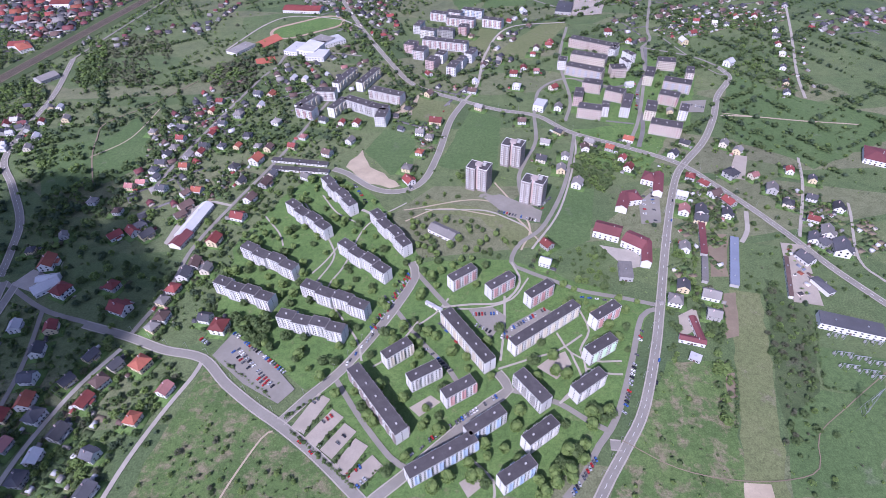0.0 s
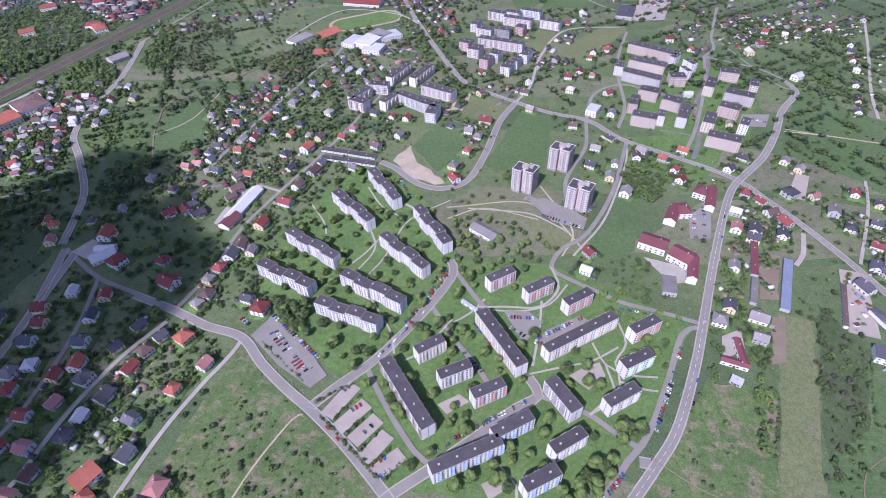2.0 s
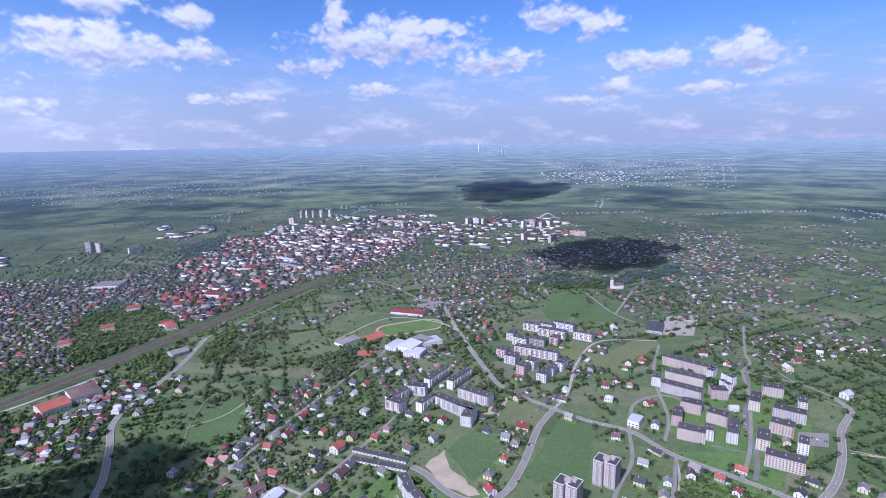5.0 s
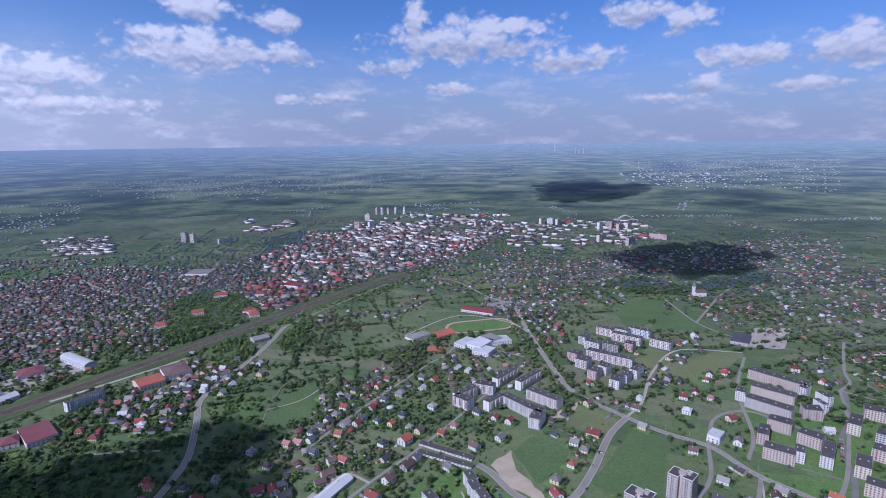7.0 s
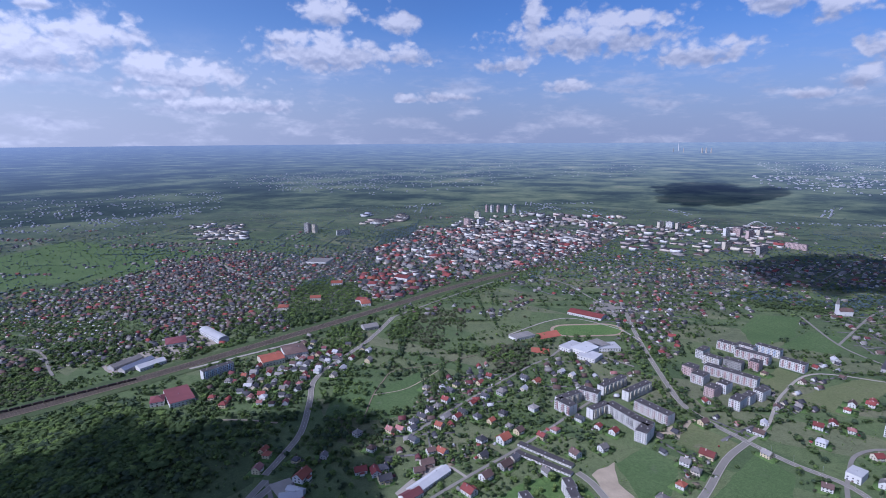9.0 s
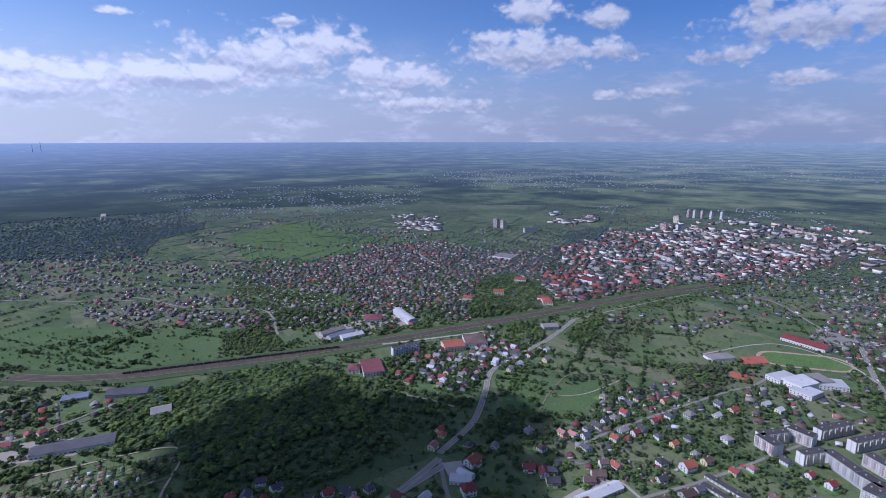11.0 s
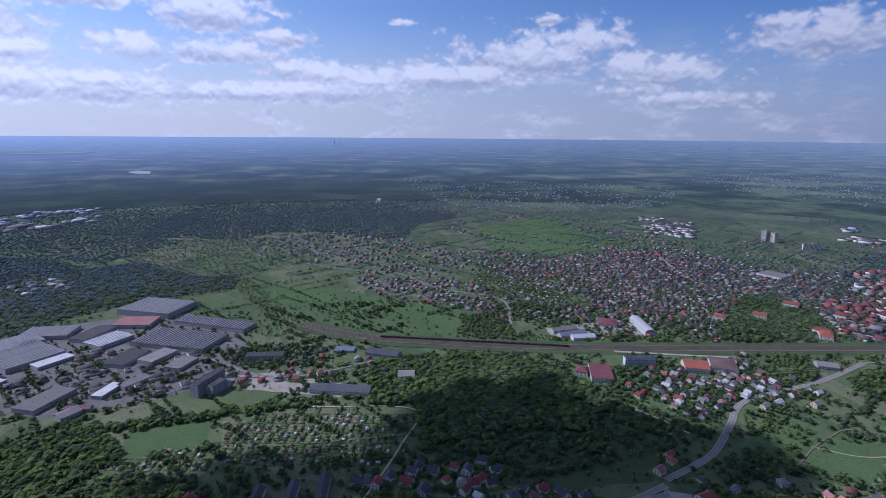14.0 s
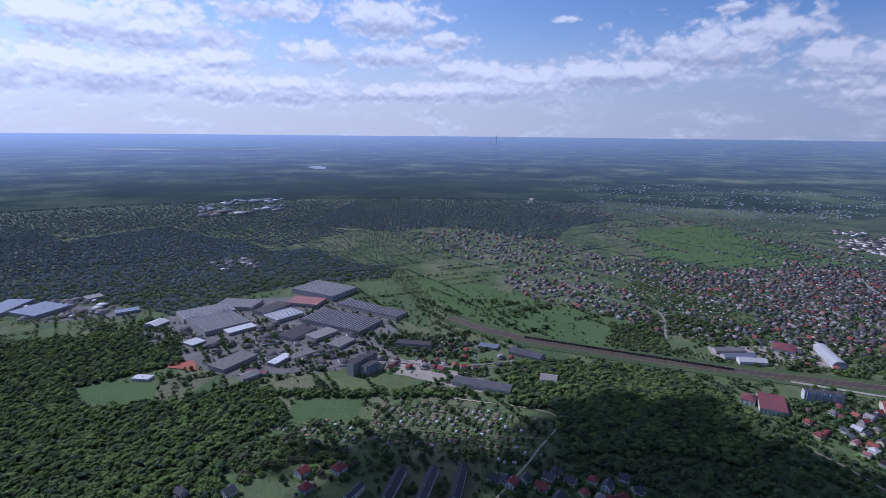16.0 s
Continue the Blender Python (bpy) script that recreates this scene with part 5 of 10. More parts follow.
def railway(*points):
    """Ballast bed with two tracks, platforms' edge and a standing goods train."""
    b, c = strip(points, 26, 1.3, 15)
    bed = structure("railway", b, M["ballast"], "brown ballast bed of a railway with several tracks", "railway")
    for off, w, mat, name in ((-7, 2.6, "track_bed", "sleeper_bed"), (-2.5, 2.6, "track_bed", "sleeper_bed"), (2.5, 2.6, "track_bed", "sleeper_bed"), (7, 2.6, "track_bed", "sleeper_bed"), (-11.5, 2.2, "soil", "service_path"), (11.8, 1.6, "soil", "service_path")):
        v = []
        for i, p in enumerate(c):
            d = (c[min(i + 1, len(c) - 1)] - c[max(i - 1, 0)]).normalized()
            n = Vector((-d.y, d.x))
            v += [lay(p.x + n.x * (off + w / 2), p.y + n.y * (off + w / 2), 1.4), lay(p.x + n.x * (off - w / 2), p.y + n.y * (off - w / 2), 1.4)]
        r = Build()
        r.add(v, [(2 * i, 2 * i + 1, 2 * i + 3, 2 * i + 2) for i in range(len(c) - 1)])
        part(name, r, M[mat], bed)
    for off in (-7, -2.5, 2.5, 7):
        for g in (-0.75, 0.75):
            r = Build()
            v = []
            for i, p in enumerate(c):
                d = (c[min(i + 1, len(c) - 1)] - c[max(i - 1, 0)]).normalized()
                s = Vector((-d.y, d.x)) * (off + g)
                e = Vector((-d.y, d.x)) * 0.12
                v += [lay(p.x + s.x + e.x, p.y + s.y + e.y, 1.5), lay(p.x + s.x - e.x, p.y + s.y - e.y, 1.5)]
            r.add(v, [(2 * i, 2 * i + 1, 2 * i + 3, 2 * i + 2) for i in range(len(c) - 1)])
            part("rail", r, M["rail"], bed)
    for i in range(len(c) - 1):
        d = c[i + 1] - c[i]
        mid = (c[i + 1] + c[i]) / 2
        mark(mid.x, mid.y, math.atan2(d.y, d.x), d.length, 24, 1)
    return c


def wagon(x, y, yaw):
    m = pose(x, y, 1.5, 0, 0, yaw)
    if "wagon" in car_models:
        return copy_thing(car_models["wagon"], m)
    ob = thing("goods_wagon", m, "dark open goods wagon standing on the tracks", "wagon", "goods train")
    part("body", Build().box(-6.5, 6.5, -1.4, 1.4, 1.0, 3.2), M["tile_brown"], ob)
    part("load", Build().hip(-6.2, 6.2, -1.3, 1.3, 3.21, 3.7, 1.5, 0.0), M["rubber"], ob, "heap of coal")
    for a in (-4.5, 4.5):
        part("bogie", Build().box(a - 1.4, a + 1.4, -1.0, 1.0, 0.0, 0.99), M["rubber"], ob)
    car_models["wagon"] = ob
    return ob


def pylon(x, y, yaw, h=32.0):
    ob = thing("power_pylon", pose(x, y, 0, 0, 0, yaw), "grey steel lattice power pylon standing in rough grass", "pylon", "power pylons")
    for sx in (-1, 1):
        for sy in (-1, 1):
            part("leg", Build().tube((sx * 3, sy * 3, 0), (sx * 0.5, sy * 0.5, h), 0.16, 0.1, 4), M["steel"], ob)
    for k, z in enumerate((0.7, 0.82, 0.94)):
        half = (7, 9, 6)[k]
        part("arm", Build().tube((-half, 0, z * h), (half, 0, z * h), 0.18, 0.18, 4), M["steel"], ob)
    for k in range(5):
        z0, z1 = h * k / 5.5, h * (k + 1) / 5.5
        w0, w1 = 3 - 2.5 * z0 / h, 3 - 2.5 * z1 / h
        b = Build()
        for s in (-1, 1):
            b.tube((-w0, s * w0, z0), (w1, s * w1, z1), 0.08, 0.08, 4)
            b.tube((s * w0, -w0, z0), (s * w1, w1, z1), 0.08, 0.08, 4)
        tagged(part("brace", b, M["steel"], ob), kind="stuff")
    return ob


def switchgear(x, y, yaw):
    m = pose(x, y, 0, 0, 0, yaw)
    if "gear" in car_models:
        return copy_thing(car_models["gear"], m)
    ob = thing("switchgear_frame", m, "grey steel switchgear portal standing on substation lawn", "switchgear", "substation switchgear")
    for a in (-6, 0, 6):
        part("post", Build().tube((a, 0, 0), (a, 0, 8), 0.25, 0.2, 6), M["steel"], ob)
        part("breaker", Build().box(a - 0.8, a + 0.8, 2.0, 3.6, 0, 2.4), M["concrete"], ob)
        part("insulator", Build().tube((a, 2.8, 2.41), (a, 2.8, 4.6), 0.25, 0.15, 8), M["tile_white"], ob)
    part("beam", Build().tube((-6.5, 0, 7.6), (6.5, 0, 7.6), 0.25, 0.25, 6), M["steel"], ob)
    car_models["gear"] = ob
    return ob


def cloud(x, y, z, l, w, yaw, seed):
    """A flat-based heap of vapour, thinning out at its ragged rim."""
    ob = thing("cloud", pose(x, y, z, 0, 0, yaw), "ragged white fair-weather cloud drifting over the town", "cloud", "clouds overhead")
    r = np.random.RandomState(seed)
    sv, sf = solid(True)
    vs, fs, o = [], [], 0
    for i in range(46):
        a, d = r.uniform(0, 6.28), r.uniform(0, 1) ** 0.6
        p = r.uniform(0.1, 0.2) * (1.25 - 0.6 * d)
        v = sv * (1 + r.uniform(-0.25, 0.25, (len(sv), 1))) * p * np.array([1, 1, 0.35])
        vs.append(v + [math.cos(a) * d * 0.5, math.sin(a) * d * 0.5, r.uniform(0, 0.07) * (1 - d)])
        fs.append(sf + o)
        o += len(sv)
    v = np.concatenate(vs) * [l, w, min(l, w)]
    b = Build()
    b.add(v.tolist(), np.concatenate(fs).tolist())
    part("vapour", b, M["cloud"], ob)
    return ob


def stadium(x, y, yaw, straight, radius):
    """An oval running track round a grass pitch."""
    def oval(r, z):
        pts = []
        for k in range(24):
            a = -math.pi / 2 + math.pi * k / 23
            pts.append((straight / 2 + r * math.cos(a), r * math.sin(a), z))
        for k in range(24):
            a = math.pi / 2 + math.pi * k / 23
            pts.append((-straight / 2 + r * math.cos(a), r * math.sin(a), z))
        return pts
    b = Build()
    o, i = oval(radius + 7, 0.6), oval(radius, 0.6)
    b.add(o + i, [(k, (k + 1) % 48, 48 + (k + 1) % 48, 48 + k) for k in range(48)])
    t = structure("running_track", b, M["track"], "worn brownish oval running track round a pitch", "running track")
    t.matrix_basis = pose(x, y, 0, 0, 0, yaw)
    g = Build()
    g.add(i, [tuple(range(48))])
    part("pitch", g, M["grass"], t, "green grass football pitch")
    mark(x, y, radians(yaw), straight + 2 * radius, 2 * radius, 2)


def street_lamp(x, y, yaw):
    m = pose(x, y, 0.05, 0, 0, yaw)
    if "lamp" in car_models:
        return copy_thing(car_models["lamp"], m)
    ob = thing("street_lamp", m, "grey steel street lamp beside the road", "street lamp", "street lamps")
    part("pole", Build().tube((0, 0, 0), (0, 0, 9), 0.12, 0.07, 6), M["steel"], ob)
    part("arm", Build().tube((0, 0, 8.9), (1.8, 0, 9.4), 0.06, 0.05, 5), M["steel"], ob)
    part("head", Build().box(1.7, 2.5, -0.15, 0.15, 9.32, 9.5), M["concrete"], ob)
    car_models["lamp"] = ob
    return ob


def lamp_row(step, side, *points):
    c = smooth(points, step)
    for i, p in enumerate(c[:-1]):
        d = (c[i + 1] - p).normalized()
        n = Vector((-d.y, d.x)) * side
        street_lamp(p.x + n.x, p.y + n.y, math.degrees(math.atan2(-n.y, -n.x)))


def hedge(x0, y0, x1, y1, n, lo=1.5, hi=4.0, leaf="leaf_mid"):
    """A line of bushes."""
    rnd = random.Random(int(x0 * 3 + y1))
    for i in range(n):
        t = (i + 0.5) / n
        plant(x0 + (x1 - x0) * t + rnd.uniform(-1, 1), y0 + (y1 - y0) * t + rnd.uniform(-1, 1), rnd.uniform(lo, hi), leaf, False, rnd.uniform(1.0, 1.5))


ground()

# fields and lawns
patch('lawn', 'grass', 'mown green lawns between the housing blocks', (-226.6, 343.3), (-230.4, 454), (-193.2, 541.1), (-155.2, 594.2), (-84.1, 535), (-20.9, 416.5), (-76.2, 287.7), (-122.3, 260.4), wobble=5.0)
patch('lawn', 'grass', 'mown green lawns between the housing blocks', (-76.2, 287.7), (-20.9, 412.1), (69.4, 412.1), (198.8, 342.6), (132.7, 214.5), (66.1, 162.7), (-65.6, 167.1), (-111.7, 254.5), wobble=5.0)
patch('field', 'field_green', 'bright green hay field beside a lane', (114.8, 450.9), (156.8, 545), (188.3, 531.4), (162.7, 439), (122.1, 421), wobble=5.0, kept=True)
patch('field', 'field_green', 'green meadow inside a road bend', (-102.9, 634.5), (-77.5, 692.9), (-33.9, 671.4), (-37.5, 574.5), (-65.2, 576.1), wobble=5.0, kept=True)
patch('bare_ground', 'sand', 'bare sandy strip along a road bend', (-124.4, 597.6), (-105.5, 637.5), (-92.2, 595.7), (-46.3, 552.9), (-63.7, 546.7), (-93, 559.2), wobble=5.0)
patch('field', 'field_green', 'open green slope beside a winding road', (9, 624.8), (51.1, 748), (90.4, 711.1), (73.6, 580.7), (15.2, 584.2), (-6.7, 598.5), wobble=5.0, kept=True)
patch('field', 'field_pale', 'dry grass field with trampled tracks', (100.5, 942.2), (218, 1087.6), (257.7, 1072), (166, 905.9), wobble=5.0, kept=True)
patch('field', 'field_pale', 'dry grass field beside housing blocks', (57.7, 970.6), (87.2, 1063.6), (120.8, 1046.2), (91.1, 950.3), wobble=5.0, kept=True)
patch('field', 'field_green', 'sunlit pasture among thickets', (-460.4, 580), (-481.5, 692.1), (-413.6, 672.6), (-402.1, 608.7), (-434.1, 578.5), wobble=5.0)
patch('meadow', 'meadow', 'rough meadow with dry patches and shrubs', (-216.5, 286.1), (-172.8, 248.7), (-133.2, 216.8), (-73, 167.3), (-239.5, 172.8), (-227.1, 240.2), wobble=5.0)
patch('meadow', 'meadow', 'rough meadow with dry patches and shrubs', (-214.8, 241.8), (-201.4, 261.4), (-140.7, 217.2), (-59.5, 143.7), (-247, 120.7), (-234.9, 175.7), wobble=5.0)
patch('meadow', 'meadow', 'rough grazed meadow beside the main road', (193.7, 276.9), (247.6, 274.7), (215.7, 157.8), (114.9, 161.1), wobble=5.0)
patch('field', 'field_pale', 'long pale strip of mown grass', (282.6, 359.7), (310.2, 352.4), (244.4, 156.9), (212.4, 157.9), wobble=5.0, kept=True)
patch('bare_ground', 'soil', 'tilled brown garden strip', (272.5, 354.1), (287.4, 354.9), (268.1, 301.9), (255.6, 299.2), wobble=5.0)
patch('bare_ground', 'soil', 'tilled brown garden strip', (240.4, 263.3), (247.6, 263), (240.1, 238.4), (232.7, 238.7), wobble=5.0)
patch('bare_ground', 'sand', 'square of dry bare soil', (214.7, 168.9), (234.2, 167), (232.5, 157.3), (210.8, 158), wobble=5.0)
patch('field', 'field_dark', 'rough ground grown over with shrubs', (323.4, 375.1), (347, 321.9), (307.6, 238.5), (267.4, 204.8), (273.1, 239.8), wobble=5.0)
patch('field', 'field_green', 'green meadow with footpaths', (269.8, 216.8), (312.8, 243.7), (360, 233.9), (310.4, 154.7), (245.6, 156.8), wobble=5.0)
patch('field', 'field_green', 'fenced lawn of an electricity substation', (329.3, 288.5), (384, 272.2), (359, 232.3), (315.9, 246.9), wobble=5.0)
patch('meadow', 'field_green', 'wide open green meadow above the houses', (405.3, 686.8), (477.8, 833), (550.5, 740), (640.9, 682.4), (599.6, 616.4), (471.2, 557.4), (455.9, 584.1), (401.3, 628.9), wobble=5.0)
patch('field', 'field_pale', 'dry grass clearing round a playground', (-19.9, 525.8), (52.3, 497.7), (98, 466.4), (105.7, 432.6), (73.9, 425.1), (44.6, 484.4), (-19.9, 497.3), wobble=5.0)
patch('bare_ground', 'sand', 'sandy building plot of bare earth', (-73.1, 735.6), (-26.8, 799.7), (-8.9, 785.1), (-34.7, 727.8), wobble=5.0)
patch('field', 'field_pale', 'dry brownish plot beside the road', (-29.3, 786.6), (36.7, 752.6), (15.2, 702.9), (-42.9, 716.6), wobble=5.0, kept=True)
patch('bare_ground', 'gravel', 'sandy sports ground among lawns', (78.9, 275.5), (106.8, 291.4), (110.1, 277.3), (94, 262.2), wobble=5.0)
patch('bare_ground', 'gravel', 'sandy playground among lawns', (5.9, 175.9), (20.4, 183.9), (26.9, 175.2), (12, 164.5), wobble=5.0)
patch('bare_ground', 'gravel', 'sandy playground among lawns', (-32.5, 239.7), (-14.6, 250.8), (-6.2, 244), (-24, 231.1), wobble=5.0)
patch('lawn', 'grass', 'mown green lawn with paths', (340, 686.3), (267.8, 569.3), (203.6, 573.1), (186.9, 672.6), wobble=5.0)
patch('lawn', 'grass', 'mown green lawn of an estate', (244.8, 1021.3), (358.6, 933.4), (423.7, 837.1), (351.6, 661.9), (284.8, 651), (196.3, 720.7), (211.6, 897.7), wobble=5.0)
patch('bare_ground', 'soil', 'bare field strip beside a long shed', (294.6, 441.8), (313, 440.9), (289.6, 376.6), (271.5, 377.5), wobble=5.0)
patch('meadow', 'field_green', 'broad green pasture beside the railway', (-1471.9, -157.1), (-1410.9, 64), (-1137.6, 347.4), (-946.4, 286.9), (-1040.2, 130.6), (-1300.8, -60.8), wobble=5.0)
patch('field', 'field_green', 'green pasture below the church', (92, 1168), (159, 1306), (224, 1287), (188, 1183), wobble=5.0, kept=True)
patch('sports_field', 'field_green', 'oval grass football pitch among trees', (-764.3, -572.3), (-800.1, -546.4), (-786.9, -452.5), (-739.2, -435.9), (-720.9, -480.1), (-729.6, -533.4), kept=True)
patch('field', 'field_green', 'mown field at the edge of a wood', (-750.3, -226.7), (-751.5, -119.6), (-682.8, -122.5), (-684.8, -220.2), wobble=5.0, kept=True)
patch('meadow', 'field_dark', 'hollow of green meadow beside a wood', (-609.1, 181), (-586.8, 334.8), (-544.4, 466.2), (-473.2, 393.3), (-486.4, 280.5), (-536.7, 173.1), wobble=5.0)
patch('field', 'field_green', 'green slope beside a curving road', (-574, 667.9), (-500.9, 688.3), (-447.8, 602.4), (-498.2, 546.9), wobble=5.0)
patch('field', 'field_green', 'sports meadow behind the blocks', (30.6, 1250.4), (62, 1373.5), (149.3, 1407.6), (125.4, 1248.1), (56.7, 1148.5), wobble=5.0, kept=True)
patch('meadow', 'field_green', 'open meadow below the school', (-460.7, 605.9), (-476.4, 689.4), (-461.3, 753.7), (-414.8, 692.6), (-420.2, 604.5), wobble=5.0, kept=True)
patch('meadow', 'field_green', 'pasture at the edge of the town', (-1179.6, 296.5), (-1120.7, 371.7), (-939.8, 287.6), (-1049.2, 143.5), (-1159.9, 115.5), (-1328.2, 139.5), wobble=5.0)
patch('field', 'field_green', 'far green pastures', (-2218.5, 772.2), (-2407.8, 1168), (-1640.8, 1293.8), (-1396.3, 1052.2), (-1627.7, 899.2), (-1754.8, 672.1), wobble=5.0)
patch('bare_ground', 'yard', 'concrete yards of a factory', (-1008.2, -614.5), (-1110.2, -598.5), (-1237.3, -472.1), (-1292.4, -265.4), (-1128.3, -108.3), (-889.1, -85.5), (-839.4, -213.6), (-818, -357.2), (-877.7, -450.8), wobble=5.0)
patch('bare_ground', 'yard', 'yards among blue-roofed works', (-1153.7, -979.2), (-1242.4, -912.4), (-1203.1, -778.7), (-1107.5, -671), (-1058.2, -855.8), wobble=5.0)
patch('bare_ground', 'gravel', 'gravel yard beside the railway', (-980.9, 504.7), (-978.5, 687.3), (-889.8, 709.8), (-886.5, 598.9), (-921.8, 489.5), wobble=5.0)
patch('bare_ground', 'gravel', 'pale yard in front of a long building', (-899.3, -147.1), (-891.6, -5.6), (-787.3, 102.9), (-776.5, 57.7), (-868.5, -142.2), wobble=5.0)

# roads, lanes and paths
road([(253.9, 1054.7), (213.3, 905.8), (203.7, 763.9), (183.7, 696.5)], 5, 'asphalt')
road([(375.1, 948.6), (344.7, 849.2), (310.7, 774.2), (290.9, 678), (269, 622)], 7, 'asphalt_mid')
road([(221.7, 832), (260.8, 798.9), (314.2, 804)], 4.5, 'asphalt_mid')
road([(241.6, 693.3), (279.5, 682.5)], 4, 'asphalt_mid')
road([(129.3, 340), (133.2, 313.5), (120.4, 291.8), (121, 268.3), (93.5, 239.9)], 2, 'paving')
road([(44.7, 274.6), (74.2, 284), (101, 292.5), (125.7, 308.9)], 2, 'paving')
road([(15.4, 194.6), (31.8, 175.9), (29.7, 159.1)], 2, 'paving')
road([(151.9, 264.8), (139.7, 266.1), (121.5, 272.2)], 2, 'paving')
road([(59.6, 360.4), (55.2, 322), (47.7, 283.2)], 2.2, 'paving')
road([(11.7, 345.4), (37.2, 345.5), (66.5, 356.1), (86.4, 383.9)], 2, 'paving')
road([(-27, 326.1), (-9.8, 340.1), (3.9, 359.3)], 2, 'paving')
road([(-208.5, 499.1), (-184.9, 466.1), (-177.5, 445.7)], 2, 'paving')
road([(-145.8, 536.9), (-124, 501.4), (-98.1, 481.7)], 2, 'paving')
road([(-111, 453), (-125.7, 420.1), (-138.3, 400.9)], 2, 'paving')
road([(-128.2, 145), (-118.6, 151.6), (-106.7, 150.5)], 2, 'paving')
road([(-481.9, 641.2), (-444.8, 689.2), (-433.2, 776.6)], 2, 'sand')
road([(-44.5, 502.3), (58.1, 513.3), (115.9, 423.1)], 2.2, 'sand')
road([(-42.5, 481.5), (0.1, 502.8), (62.1, 485.7)], 2, 'sand')
road([(67.5, 551.1), (99.1, 470.1), (84.5, 425.6)], 2.2, 'sand')
road([(96.4, 426.9), (139.1, 494), (178.9, 603.8), (189.3, 659.3)], 2.5, 'paving')
road([(413.2, 704.6), (491.6, 680.3)], 2, 'sand')
road([(413.3, 1000.4), (450.7, 847.8), (475.1, 824.6)], 3, 'asphalt')
road([(80.8, 123.8), (94.6, 143.2), (117.3, 174.2), (137.8, 200), (160.1, 231), (187.6, 289.3), (207.4, 338.6), (242.8, 430.4), (280.4, 520.5), (301.1, 561.1), (320.6, 585.6)], 7.4, 'asphalt', line=True)
road([(-204, 1254.8), (-146.4, 1084.3), (-82.3, 920.9), (-36.2, 826.1), (40.9, 766.7), (88.7, 736.7), (145, 714.1), (185.4, 665), (253, 621), (307.6, 579.8), (334, 534.9), (359.9, 483.3), (380.7, 432.7), (400.4, 379.5), (429.9, 318.3)], 7.4, 'asphalt', line=True)
road([(40.9, 766.7), (17, 707.7), (-2.6, 618.6), (-22.9, 558.8), (-52.9, 539.1), (-85, 547.9), (-120.5, 581.9), (-140.2, 593.3)], 8, 'asphalt')
road([(320.6, 585.6), (360, 631.5), (396.2, 690.6), (429.4, 757.7), (471.1, 816.9), (467.9, 859.6)], 8, 'asphalt', line=True)
road([(-349.4, 341.5), (-299.7, 324.3), (-260.6, 307.7), (-221.7, 296.7), (-192.6, 268.8), (-162.3, 244.6), (-136.5, 226.7), (-103.6, 200.2), (-65.3, 163.8), (-31.4, 127.2)], 8, 'asphalt')
road([(-299.7, 324.3), (-282.6, 385.5), (-278.4, 445.2), (-254.8, 521.8), (-219.4, 617.9), (-184.1, 737.9), (-159.7, 819.1)], 5.5, 'asphalt')
road([(-365.2, 560), (-350.5, 646.8), (-331.4, 730.8), (-298.5, 866.1), (-279.5, 913.1)], 5, 'asphalt')
road([(-666.9, 979.2), (-629.1, 833), (-615.9, 716.5), (-599.1, 640.7), (-553.5, 579.1), (-503.9, 508), (-484.8, 457.2), (-471.6, 410.5)], 8, 'asphalt', line=True)
road([(-448.4, 402.8), (-442.5, 328.1), (-437.6, 281.7)], 8, 'asphalt')
road([(-462.9, 403.8), (-400.8, 363), (-348.5, 343.6), (-298.8, 324.1)], 6, 'asphalt')
road([(-462.9, 403.8), (-444, 324.8), (-438.5, 273.2), (-437.2, 240.1)], 7, 'asphalt')
road([(-352.5, 116.7), (-344.8, 157.6), (-339.3, 209.9), (-324, 266.2), (-301.1, 310.4)], 4.5, 'paving')
road([(-391.4, 166.7), (-381, 193.9), (-379.7, 246.8), (-385.2, 300.8), (-400.8, 363)], 4.5, 'asphalt')
road([(-308.8, 113.1), (-297, 136.2), (-287.4, 150.7)], 4, 'paving')
road([(-264.5, 131.7), (-253.4, 193.3), (-239.6, 238.8), (-224, 277.8), (-221.1, 291.4)], 4, 'paving')
road([(-137.2, 230.2), (-118.6, 252), (-95.1, 276.5), (-72.8, 308.3), (-48.4, 349.9), (-29.7, 391.5), (-34.2, 412.8)], 8, 'asphalt')
road([(-29.8, 399.8), (-6.7, 362.9), (4.1, 347.6)], 6, 'asphalt')
road([(-48.3, 347.7), (-23.2, 307.5), (-0.5, 278.7), (12.3, 255.3)], 5.5, 'asphalt')
road([(-99.8, 273.8), (-71.1, 229.3), (-46.4, 197.3), (-33.1, 187.9)], 5.5, 'asphalt')
road([(-64.8, 157.9), (-55.2, 166.7), (-30.9, 185.7), (-0.1, 212), (33.7, 240.9), (51.6, 253.7), (43.7, 271.1)], 8, 'asphalt')
road([(51.6, 253.7), (70, 247.6), (92.1, 238.7), (112, 222.6), (127.7, 212.2)], 5, 'asphalt')
road([(82.1, 161), (100.3, 179.1), (116, 200.8), (128, 213.7), (141.6, 234.3), (163.2, 278.1), (186.1, 327.5), (202.4, 336.7)], 6, 'asphalt')
road([(125, 201.4), (133.4, 200.2)], 8, 'asphalt')
road([(208, 340.7), (174, 352.5), (137.3, 363.3), (114.3, 376.8), (85.1, 394.4), (71.9, 407.7), (84.5, 436.4), (115.3, 465.5), (154.7, 545.1), (190.6, 663.1)], 5, 'asphalt')
road([(141.1, 716), (133.1, 645.8), (112.6, 598), (98.9, 560.4), (98.5, 519.3), (108.6, 494.7)], 5, 'asphalt')
road([(108.6, 494.7), (79.7, 503.7), (54.7, 527.4), (47.4, 522.1)], 5, 'asphalt')
